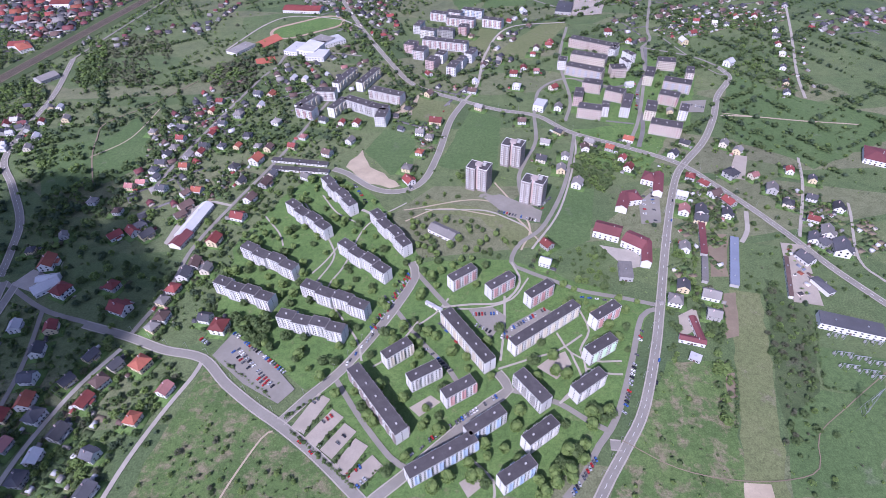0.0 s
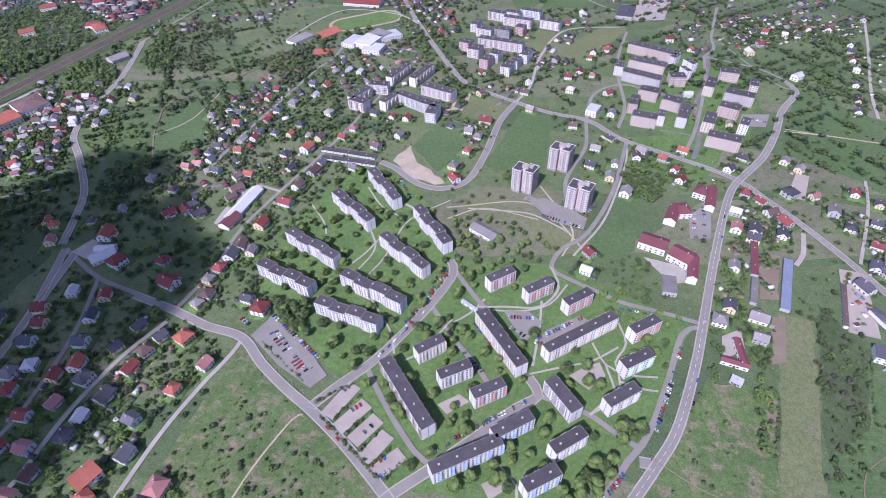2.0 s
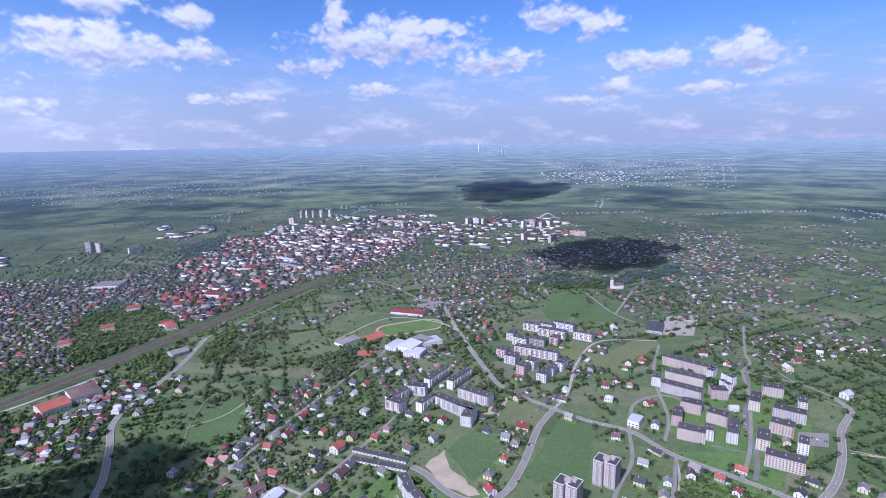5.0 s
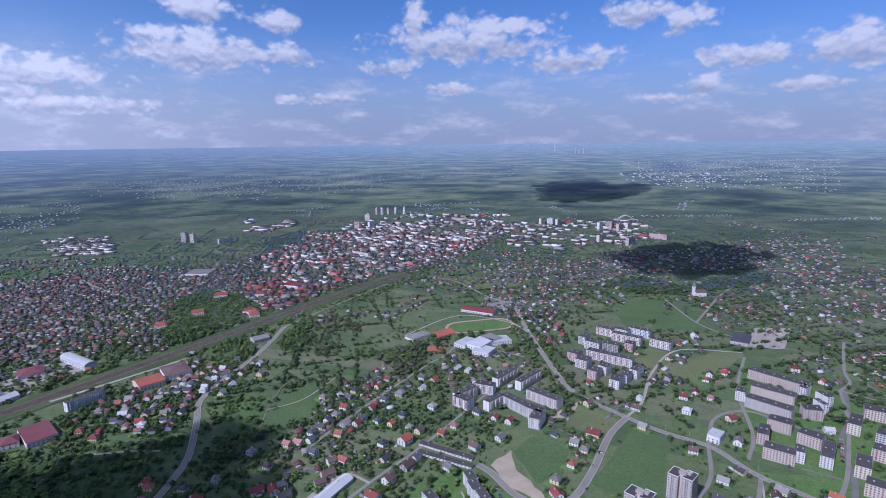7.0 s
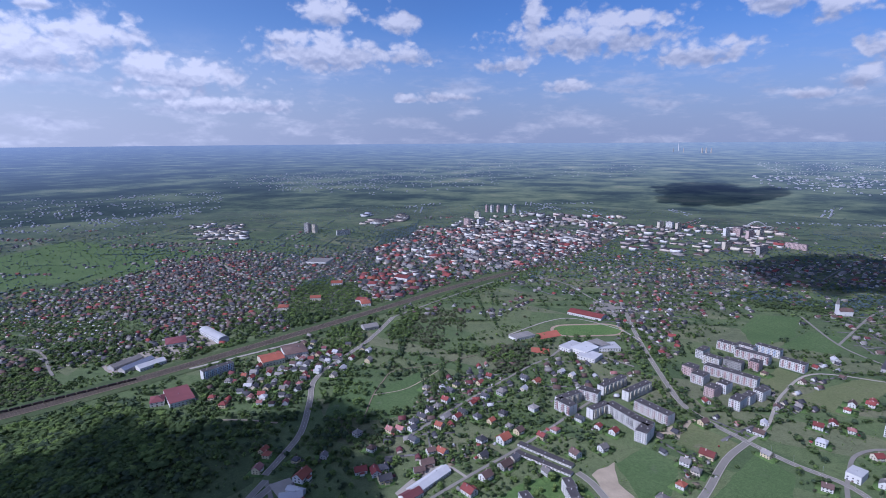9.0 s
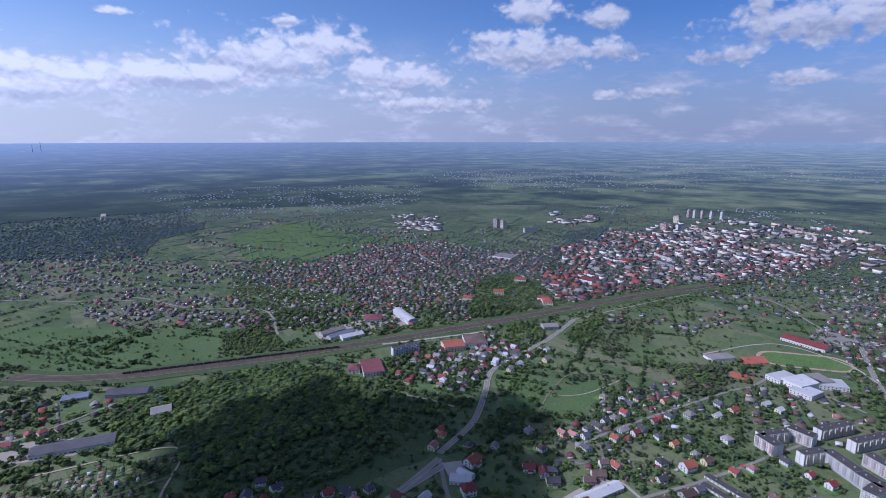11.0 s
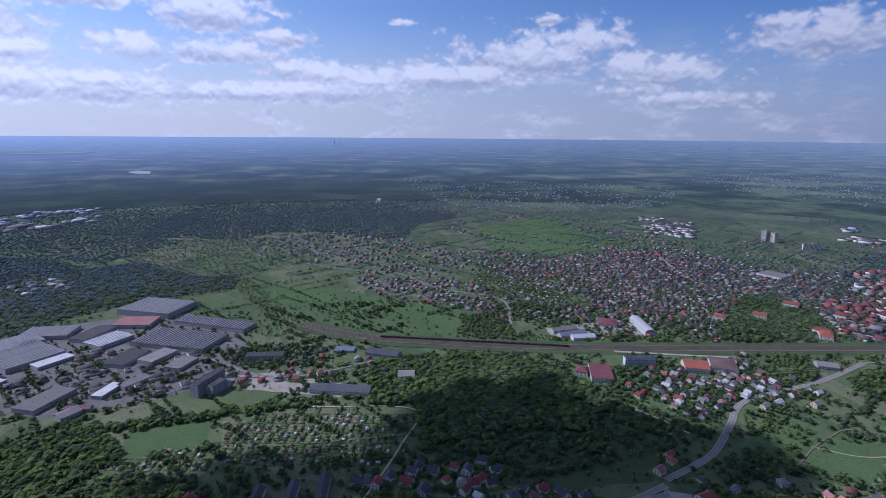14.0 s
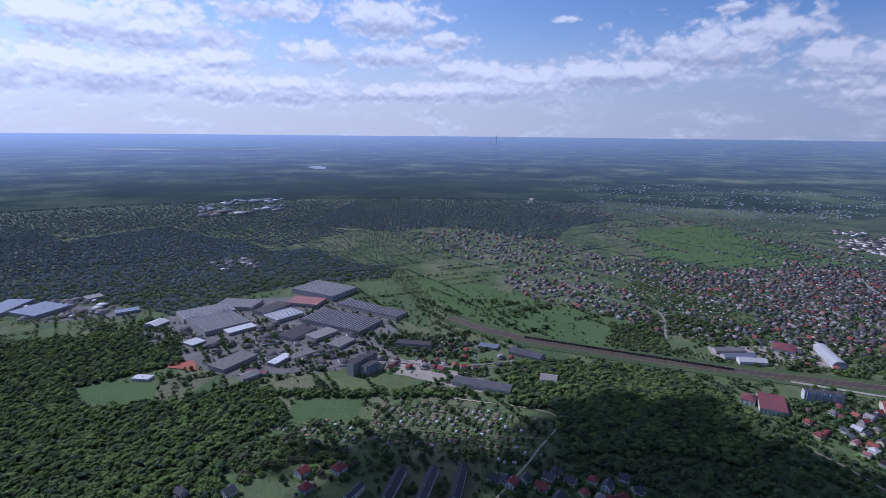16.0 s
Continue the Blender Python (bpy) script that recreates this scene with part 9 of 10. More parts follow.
# scrub, thickets and pasture on the slope between the curving road and the houses
wood(8, 3, 9, ('leaf_light', 'leaf_light', 'leaf_mid'), (-514, 513), (-577, 617), (-576, 682), (-514, 704), (-489, 672), (-484, 640), (-470, 590), (-428, 533), (-460, 506), share=0.8, clump=-0.1)
wood(8.5, 5, 11, ('leaf_mid', 'leaf_dark', 'leaf_mid'), (-507, 502), (-471, 555), (-422, 586), (-370, 576), (-384, 536), (-409, 510), (-405, 487), (-483, 469), share=0.85, clump=-0.25)
wood(6.5, 3, 7, ('leaf_dark', 'leaf_dark', 'leaf_mid'), (-484, 689), (-496, 742), (-431, 789), (-412, 767), (-404, 690), (-465, 690), share=0.9)
wood(7, 3, 8, ('leaf_brown', 'leaf_brown', 'leaf_mid'), (-600, 930), (-640, 1060), (-532, 1105), (-488, 990), (-477, 855), (-542, 840), share=0.85, clump=-0.2)
wood(8, 5, 11, ('leaf_light', 'leaf_mid', 'leaf_mid'), (-625, 885), (-655, 1030), (-640, 1060), (-560, 880), (-580, 840), share=0.9)
wood(8, 9, 15, ('leaf_light', 'leaf_brown'), (-402, 871), (-374, 945), (-329, 899), (-349, 831), share=0.8)
wood(10, 3, 7, ('leaf_mid', 'leaf_light'), (-471, 890), (-441, 1049), (-367, 1114), (-371, 971), (-426, 826), share=0.8, clump=0.0)
wood(10, 3, 8, ('leaf_mid', 'leaf_light', 'leaf_brown'), (-605, 760), (-615, 880), (-480, 850), (-400, 800), (-385, 700), (-500, 745), (-575, 700), share=0.75, clump=0.1)
wood(11, 3, 8, ('leaf_mid', 'leaf_light', 'leaf_brown'), (-640, 1070), (-600, 1290), (-380, 1300), (-370, 1120), (-480, 1040), (-530, 1105), share=0.7, clump=0.05)
wood(9, 3, 9, ('leaf_mid', 'leaf_dark', 'leaf_light'), (-663, 515), (-580, 537), (-523, 505), (-470, 440), (-600, 440), share=0.7, clump=0.0)
road([(-402, 870), (-452, 790), (-500, 735), (-494, 690), (-478, 640), (-447, 575)], 1.8, 'soil', 'trodden track along a hedge', name='footpath')

wood(6, 0.9, 2.6, ('leaf_light', 'leaf_mid', 'leaf_brown', 'leaf_light'), (-216, 280), (-133, 216), (-60, 145), (-240, 118), (-230, 200), share=0.8, clump=0.08)
wood(6, 0.9, 2.6, ('leaf_light', 'leaf_mid', 'leaf_brown', 'leaf_mid'), (150, 200), (196, 275), (246, 272), (214, 160), (120, 165), share=0.8, clump=0.12)

# gardens between the houses
wood(9, 3, 8, ('leaf_mid', 'leaf_light', 'leaf_dark'), (-301.6, 329.1), (-157.3, 799.4), (-284.3, 936.8), (-390.5, 569.9), (-308.8, 519.2), share=0.8)
wood(7.5, 2.5, 7.5, ('leaf_mid', 'leaf_light', 'leaf_dark'), (-279, 447.1), (-182.8, 729.3), (-109.1, 661), (-197.9, 547.2), (-217.8, 361.1), (-270.7, 321.1), share=0.8)
wood(7.2, 2.2, 7.5, ('leaf_mid', 'leaf_light', 'leaf_dark'), (-452.2, 244.8), (-456, 393.1), (-308.1, 324.6), (-218.7, 278.4), (-263.5, 118.7), (-346.1, 108.5), share=0.8)
wood(11, 4, 8, ('leaf_mid', 'leaf_light', 'leaf_dark'), (-715.5, 556.8), (-659.7, 839), (-595.9, 812.2), (-596.2, 634.6), (-535.6, 526.7))

# trees on the estate
estate_trees(12, 5, 9.5, ('leaf_light', 'leaf_light', 'leaf_mid'), (-227.7, 346.9), (-230.4, 454), (-193.2, 541.1), (-155.2, 594.2), (-84.1, 535), (-20.9, 416.5), (-76.2, 287.7), (-122.3, 260.4), share=0.5)
estate_trees(11.5, 6, 10, ('leaf_light', 'leaf_light', 'leaf_mid'), (-76.2, 287.7), (-20.9, 412.1), (69.4, 412.1), (198.8, 342.6), (132.7, 214.5), (65.6, 159.6), (-65.6, 167.1), (-111.7, 254.5), share=0.55)
estate_trees(8, 8, 11, ('leaf_mid',), (-213.7, 346.3), (-165.7, 340.6), (-165.8, 303.8), (-184.7, 317.5), share=1.0)
estate_trees(9, 8, 11, ('leaf_light', 'leaf_light', 'leaf_mid'), (-2.6, 200.4), (24.3, 208.7), (43, 176.7), (13.4, 173.5), share=1.0)
estate_trees(8, 8, 11, ('leaf_light', 'leaf_light', 'leaf_mid'), (89, 197.1), (118.2, 210.1), (92.3, 170.9), (66.2, 163.6), share=1.0)
estate_trees(7, 8, 11, ('leaf_light', 'leaf_light', 'leaf_mid'), (114.8, 235.3), (137.9, 234.4), (129.5, 219.5), (112, 222.6), share=1.0)
estate_trees(8, 8, 11, ('leaf_light', 'leaf_light', 'leaf_mid'), (-98, 259.5), (-74.1, 264.2), (-47.1, 211.3), (-70.4, 221.8), share=1.0)
estate_trees(8, 6, 10, ('leaf_light', 'leaf_light', 'leaf_mid'), (-58.1, 325.6), (-26.1, 331.1), (-20.6, 310.7), (-50.8, 286.7), share=1.0)
estate_trees(11, 5, 8, ('leaf_light', 'leaf_light', 'leaf_mid'), (-41.5, 504.9), (-8.4, 452.4), (1.9, 366.3), (-23.7, 383.2), share=1.0)
estate_trees(13, 5, 8, ('leaf_light', 'leaf_light', 'leaf_mid'), (-27.9, 493.5), (37.7, 479.7), (82.5, 420.3), (26.9, 405.6), (-21, 443.6), share=0.7)

# far town
quarter(22, 25, 8, 13, (5.5, 8), (-1610.4, 974.6), (-1536.6, 1210.7), (-1284, 1307.6), (-1212.6, 1531.9), (-1117.9, 1931.1), (-810.6, 2208), (-463.3, 2209.6), (-463.4, 1744.7), (-608.9, 1433.9), (-727, 1104.9), (-821.9, 954.3), (-926.9, 827.8), (-1086.2, 712.5), (-1312.4, 638.6), (-1518.7, 690.9), share=0.75)
quarter(32, -20, 12, 26, (8, 13), (-1169.1, 1543.3), (-1228.2, 2118.1), (-837.8, 2407.5), (-427.3, 2389.4), (-460.1, 1848.5), (-654.5, 1460.2), (-790.9, 1227.5), share=0.7, roofs=('tile_red', 'tile_pink', 'tile_brown', 'tile_grey', 'tile_dark', 'tile_brown', 'tile_grey', 'tile_dark'), flat=0.2)
quarter(38, -30, 14, 36, (10, 18), (-1203.1, 2271.4), (-1039.2, 2758.8), (-497.7, 2832.1), (-412.5, 2231.9), (-543.9, 1925.1), (-780, 1726.2), flat=0.6, share=0.6)
quarter(42, -20, 16, 40, (6, 14), (-470.6, 2535.9), (121.8, 2843.6), (245.4, 2340.1), (-105.8, 1979.6), (-346.9, 1998.7), flat=0.7, share=0.6)
quarter(26, -20, 9, 14, (7, 9), (5.2, 1970.9), (477.4, 2198.9), (494.4, 1863), (38.7, 1619), share=0.7)
quarter(22, 15, 8, 12, (5, 8), (-1093.3, 464), (-1086.2, 712.5), (-917.1, 819), (-937, 733.2), (-1000.8, 597))
quarter(26, 10, 8, 13, (6, 8), (-1550.5, 171.1), (-1593.6, 312.7), (-1321.3, 497.4), (-1213.9, 479.4), (-1311.3, 312.2), (-1391.7, 167.1), share=0.7)
quarter(26, 10, 8, 13, (6, 8), (-1766.9, 464.7), (-1633.1, 782.7), (-1364.5, 665.1), (-1455.5, 507.9), (-1596.2, 415.8), share=0.7)
allotments(30, (-1455.5, 507.9), (-1551.8, 706.6), (-1340, 660), (-1330, 480), (-1261.9, 435.5))
quarter(45, 10, 9, 16, (6, 9), (-5082.9, 1020.8), (-3969.2, 1448.4), (-3012, 1842.9), (-2693.9, 2043.9), (-2421.8, 1613.2), (-3182.3, 1247.2), (-4078.3, 900.8), share=0.35)
quarter(80, 10, 10, 18, (7, 10), (-5307.9, 4977.5), (-3853.1, 8297.1), (-1832.7, 4511.7), (-2380.2, 3263.8), (-3195.2, 3187.7), share=0.4)
quarter(30, 10, 14, 40, (6, 10), (-2280.3, 1655.2), (-2186.3, 1881.4), (-1756.4, 1542.1), (-1827.8, 1382), share=0.8, flat=1.0)
quarter(36, 10, 20, 50, (8, 12), (-1804.6, 2373.9), (-1681.9, 2580), (-1444.5, 2269.7), (-1555.1, 2047.8), share=0.8, flat=1.0)
quarter(70, 5, 11, 22, (8, 13), (141.7, 10700.8), (4295.8, 12443), (1607.2, 4566), (496.8, 4754.9), share=0.4, flat=0.3)
quarter(75, 5, 16, 40, (8, 14), (97.9, 6709.3), (1204.1, 7134.5), (1063.9, 5472.3), (213.4, 4966), share=0.5, flat=0.4, roofs=('tile_white', 'tile_grey'))
quarter(85, 5, 10, 18, (7, 11), (-5551.9, 10239.7), (-1371.6, 10578.3), (-939, 6298.7), (-2663.2, 5017.6), share=0.4)
quarter(28, 35, 8, 13, (6, 8), (-212.2, 1724.1), (44.4, 1847.9), (86.4, 1597.5), (-169.1, 1515.3), share=0.5)
quarter(30, 15, 9, 14, (6, 9), (396.4, 2203.3), (892.2, 2471.1), (611.2, 1647.8), (485.1, 1725.9), share=0.7)
quarter(70, 5, 10, 16, (7, 10), (-5639.1, 4375.8), (-3755.6, 5757.3), (-2377.8, 3795.4), (-3529.7, 3040.5), share=0.4)
quarter(27, 25, 9, 26, (4, 7), (-1026, -555.8), (-1121.9, -281.2), (-1039.4, -169.1), (-852, -158.9), (-882, -313.4), (-879.3, -401.8), roofs=('tile_grey', 'tile_dark'), share=0.6, flat=1.0)
quarter(40, 5, 20, 60, (8, 12), (-3011.9, -1435), (-3212.1, -984.7), (-2680.6, -824.8), (-2473.5, -1131.4), roofs=('tile_white', 'tile_grey'), share=0.6, flat=1.0)
quarter(22, 5, 8, 20, (5, 8), (-1622.2, -726.1), (-1659.4, -598.3), (-1537.8, -547.7), (-1486.5, -659.6), roofs=('tile_white', 'tile_grey'), share=0.7, flat=1.0)
quarter(40, 15, 9, 16, (6, 9), (-3967.4, 865.3), (-4540.4, 1930.1), (-3628, 2938.7), (-2618.4, 2141.6), (-2565.3, 1378.8), (-2808.8, 856.4), share=0.35)
quarter(26, 20, 12, 24, (8, 12), (-1008.1, 1334.1), (-714, 1305.1), (-736.6, 1100.6), (-808.5, 990.5), roofs=('tile_maroon', 'tile_red', 'tile_orange', 'tile_dark', 'tile_brown', 'tile_dark', 'tile_grey'))
quarter(24, 20, 9, 14, (6, 9), (-973.5, 913.8), (-762.2, 986.5), (-734.4, 813.6), (-796.9, 687.1))
quarter(34, 15, 9, 13, (6, 9), (-2107.3, -111.8), (-2260.6, 264.2), (-1969.9, 442.4), (-1613.3, 297.6), (-1674.9, 20), share=0.6)

# trees among the houses of the town
wood(13, 4, 10, ('leaf_mid', 'leaf_dark', 'leaf_mid', 'leaf_light'), (93.8, 1568.5), (841.1, 1973.3), (591.4, 1351.3), (271.2, 1227.6), (140.8, 1320.9), share=0.8, clump=-0.05)
wood(13, 4, 10, ('leaf_mid', 'leaf_dark', 'leaf_mid', 'leaf_light'), (-387.4, 1954.4), (-135.3, 1910.4), (90, 1640), (20, 1420), (-88, 1299.6), (-259.4, 1477.6), share=0.8, clump=-0.05)
wood(17, 4, 9, ('leaf_mid', 'leaf_dark', 'leaf_mid', 'leaf_light'), (-1610.4, 974.6), (-1536.6, 1210.7), (-1284, 1307.6), (-1212.6, 1531.9), (-1117.9, 1931.1), (-810.6, 2208), (-463.3, 2209.6), (-463.4, 1744.7), (-608.9, 1433.9), (-727, 1104.9), (-821.9, 954.3), (-926.9, 827.8), (-1086.2, 712.5), (-1312.4, 638.6), (-1518.7, 690.9), share=0.75)
wood(17, 3, 8, ('leaf_mid', 'leaf_dark', 'leaf_mid', 'leaf_light'), (-1461.5, 153), (-1398.2, 412.3), (-1235.4, 596.6), (-1021.6, 495.6), (-1025.8, 440.9), (-1161.4, 373.1), (-1220.6, 217.1), share=0.7)
wood(16, 3, 8, ('leaf_mid', 'leaf_dark', 'leaf_mid', 'leaf_light'), (-1632.1, 686.2), (-1666.1, 1389.8), (-916.5, 798), (-913.7, 706.7), (-1000.9, 503), share=0.8)
quarter(22, 20, 8, 12, (5.5, 8), (-1560.8, 658), (-1592.3, 1331.5), (-969.6, 840), (-987.8, 715.1), (-1157.3, 675.5), (-1326.5, 565.4), share=0.6)
wood(18, 4, 9, ('leaf_mid', 'leaf_dark', 'leaf_mid', 'leaf_light'), (187.5, 1553.1), (331.3, 1731.6), (553.6, 1753.8), (381.1, 1154.6), (329.3, 1256.2), (236.6, 1291.9), share=0.8)
wood(17, 4, 9, ('leaf_mid', 'leaf_dark', 'leaf_mid', 'leaf_light'), (-279.3, 1724.8), (-45.1, 1857.7), (38.1, 1524.4), (13.7, 1204.1), (-74.6, 1150.4), (-218.5, 1288.5), share=0.8)
wood(16, 3, 8, ('leaf_mid', 'leaf_dark', 'leaf_mid', 'leaf_light'), (-1875.9, 1208.7), (-1554.3, 1672), (-981.6, 1516.4), (-766.4, 948.1), (-778.2, 809.5), (-930.5, 567.6), share=0.8)
quarter(20, 20, 8, 12, (5.5, 8), (-1718.6, 1102.1), (-1580.5, 1366.2), (-1114, 1401.6), (-765.3, 1120.7), (-791.3, 980.5), (-859, 851.4), (-954.4, 703.6), (-1052, 650), share=0.72)
quarter(30, 35, 8, 12, (5.5, 8), (-387.4, 1954.4), (-135.3, 1910.4), (175.8, 1656), (109.8, 1351.9), (-88, 1299.6), (-259.4, 1477.6), share=0.4)
quarter(34, 15, 8, 13, (5.5, 8), (93.8, 1568.5), (841.1, 1973.3), (591.4, 1351.3), (271.2, 1227.6), (140.8, 1270.9), share=0.3)
quarter(27, -30, 8, 12, (5.5, 8), (-653.8, 1598.5), (-449, 1939.5), (-224.3, 1993.8), (-197.4, 1493.6), (-311, 1344.4), (-499.7, 1295.1), share=0.4)
quarter(32, 15, 8, 13, (5.5, 8), (498.5, 1454.6), (648.8, 1494.3), (429.3, 947.5), (416, 1054.9), share=0.6)
wood(18, 3, 8, ('leaf_mid', 'leaf_dark', 'leaf_mid', 'leaf_light'), (498.5, 1454.6), (648.8, 1494.3), (381.9, 829.3), (372.6, 931.6), share=0.7)
quarter(36, 15, 8, 12, (5.5, 8), (-2372.3, -252.2), (-2082.3, 466.3), (-1429.2, 482.5), (-1478.4, 258.5), (-1760.8, 96.2), (-1936.6, -144), share=0.5)
quarter(26, -5, 9, 15, (6, 9), (-887.2, -145.2), (-999.3, 15.2), (-896.9, 165.1), (-830.3, 201.2), (-849, 109.7), (-842.8, -100.1), share=0.6, roofs=('tile_dark', 'tile_grey', 'tile_red', 'tile_maroon'))
quarter(24, 10, 8, 24, (4, 7), (-1173.5, -995), (-1223.5, -818.1), (-1143.3, -729.5), (-1084.6, -803), (-1063.2, -907.2), share=0.7, roofs=('tile_grey', 'tile_blue', 'tile_white'), flat=1.0)
wood(11, 5, 11, ('leaf_mid', 'leaf_dark', 'leaf_mid'), (-612.6, -102), (-618.5, 142), (-512.7, 134), (-507.9, -85.6), share=0.75)
wood(10, 6, 14, ('leaf_mid', 'leaf_dark', 'leaf_mid'), (-618.6, 145.6), (-630.5, 377.7), (-518.3, 393.1), (-512.5, 124.8), share=0.8)
wood(11, 3, 9, ('leaf_mid', 'leaf_dark', 'leaf_mid', 'leaf_light'), (-684.7, -224.1), (-680.1, -112.6), (-612.7, -94.9), (-610.5, -187.5), (-647.6, -265.7), share=0.7)
wood(11, 5, 11, ('leaf_mid', 'leaf_dark', 'leaf_mid', 'leaf_light'), (-709.1, 410.2), (-728.2, 527.3), (-639.8, 492.9), (-570.1, 524.6), (-520.3, 485.2), (-516.7, 318.7), share=0.8)
wood(11, 7, 12, ('leaf_mid', 'leaf_dark', 'leaf_mid', 'leaf_light'), (-1102.2, -815.3), (-1108.4, -646.9), (-982, -500.5), (-876.5, -489.9), (-974.4, -726.7), share=0.8)
wood(10, 3, 7, ('leaf_mid', 'leaf_brown', 'leaf_light'), (-1187.9, -87.9), (-1131.1, -33.7), (-938.5, 286.8), (-906.3, 470), (-882.2, 458.7), (-909.9, 268.8), (-1059.8, -54.8), (-1128.3, -108.3), share=0.8)
wood(15, 5, 10, ('leaf_mid', 'leaf_light', 'leaf_dark'), (-1911.1, -593.2), (-1591.6, -152.5), (-1743.7, 95.4), (-2147.2, -68.2), (-2178.3, -394.4), share=0.8)
quarter(25, 30, 8, 12, (5.5, 8), (-305.7, 879.2), (-168.7, 1046.4), (-110.2, 945.2), (-126.3, 798.5), (-201, 733.7), share=0.75, roofs=ROOFS)
wood(12, 1.6, 6, ('leaf_mid', 'leaf_dark', 'leaf_mid', 'leaf_light'), (-305.7, 879.2), (-168.7, 1046.4), (-110.2, 945.2), (-126.3, 798.5), (-201, 733.7), share=0.7)
quarter(24, 50, 8, 12, (5.5, 8), (64, 1004), (186.1, 1165), (207.9, 1052.5), (153.2, 914.6), (75.3, 867.2), share=0.75, roofs=ROOFS)
wood(12, 1.6, 6, ('leaf_mid', 'leaf_dark', 'leaf_mid', 'leaf_light'), (64, 1004), (186.1, 1165), (207.9, 1052.5), (153.2, 914.6), (75.3, 867.2), share=0.7)
quarter(29, 15, 8, 12, (5.5, 8), (218.8, 1326.1), (571.8, 1532.3), (434.1, 1128.9), (368.1, 1163), (245.5, 1219.1), share=0.4, roofs=ROOFS)
wood(12, 1.6, 6, ('leaf_mid', 'leaf_dark', 'leaf_mid', 'leaf_light'), (218.8, 1326.1), (571.8, 1532.3), (434.1, 1128.9), (368.1, 1163), (245.5, 1219.1), share=0.7)
quarter(25, 40, 8, 12, (5.5, 8), (-309.8, 1348.4), (-138.9, 1525), (-71.2, 1230.3), (-147, 1053.6), (-258, 1127.1), share=0.75, roofs=ROOFS)
wood(12, 1.6, 6, ('leaf_mid', 'leaf_dark', 'leaf_mid', 'leaf_light'), (-309.8, 1348.4), (-138.9, 1525), (-71.2, 1230.3), (-147, 1053.6), (-258, 1127.1), share=0.7)
quarter(28, -30, 8, 12, (5.5, 8), (-79, 706.4), (16.8, 847.3), (56.4, 803.6), (-9.6, 671.3), (-64.7, 652.3), share=0.75, roofs=ROOFS)
wood(12, 1.6, 6, ('leaf_mid', 'leaf_dark', 'leaf_mid', 'leaf_light'), (-79, 706.4), (16.8, 847.3), (56.4, 803.6), (-9.6, 671.3), (-64.7, 652.3), share=0.7)
quarter(24, 35, 8, 12, (5.5, 8), (-432.7, 693.9), (-374.2, 829.4), (-305.7, 879.2), (-278.9, 746.4), (-318.5, 624), (-363.7, 577.6), share=0.75, roofs=ROOFS)
wood(12, 1.6, 6, ('leaf_mid', 'leaf_dark', 'leaf_mid', 'leaf_light'), (-432.7, 693.9), (-374.2, 829.4), (-305.7, 879.2), (-278.9, 746.4), (-318.5, 624), (-363.7, 577.6), share=0.7)
quarter(26, 15, 8, 12, (5.5, 8), (341.3, 1097.5), (424, 1099.4), (365.4, 927.6), (324.3, 952.2), share=0.75, roofs=ROOFS)
wood(12, 1.6, 6, ('leaf_mid', 'leaf_dark', 'leaf_mid', 'leaf_light'), (341.3, 1097.5), (424, 1099.4), (365.4, 927.6), (324.3, 952.2), share=0.7)
quarter(24, 35, 8, 12, (5.5, 8), (-409.2, 592.8), (-363.9, 641.8), (-291.1, 602.6), (-311.2, 515.6), (-356.9, 487.9), share=0.75, roofs=ROOFS)
wood(12, 1.6, 6, ('leaf_mid', 'leaf_dark', 'leaf_mid', 'leaf_light'), (-409.2, 592.8), (-363.9, 641.8), (-291.1, 602.6), (-311.2, 515.6), (-356.9, 487.9), share=0.7)
wood(10, 3, 9, ('leaf_mid', 'leaf_dark'), (-853.6, 759.8), (-839.8, 826.6), (-798.1, 877.8), (-753.5, 932.6), (-669.9, 776.8), (-611, 636.5), (-588.7, 549.6), (-663, 515.3), share=0.75)
wood(13, 8, 14, ('leaf_far', 'leaf_dark', 'leaf_far', 'leaf_mid'), (-3546.2, -3186.5), (-3364.3, -1599.2), (-3274.3, -934.3), (-3471, -477.9), (-2615, -416.5), (-2277.6, -557.7), (-2152.7, -389.8), (-1815, -564.3), (-1954.5, -753.2), (-2023.4, -909.3), (-2265, -1184.1), (-2070.6, -1308.1), (-1916.9, -1400.7), (-1897.4, -1736.2), share=0.85)
patch('clay_court', 'clay', 'red clay sports court beside a factory', (-881.7, -477.6), (-878.2, -436.1), (-839.9, -415.6), (-849.3, -470.1), up=0.6, block=True)
patch('lake', 'water', 'pale far lake under the horizon', (-11470.3, -7559.2), (-12169.1, -6838.8), (-12692.1, -5417), (-13260.6, -3871.5), (-11919.1, -3852.2), (-11127.6, -5099.7), (-10661.6, -6551.8), up=5.0)
patch('lake', 'water', 'small pale far pond in the woods', (-6155.8, -1594.6), (-6378.2, -1538.7), (-6191.8, -1378), (-5813.7, -1312.7), (-5884.4, -1451.3), up=4.0)

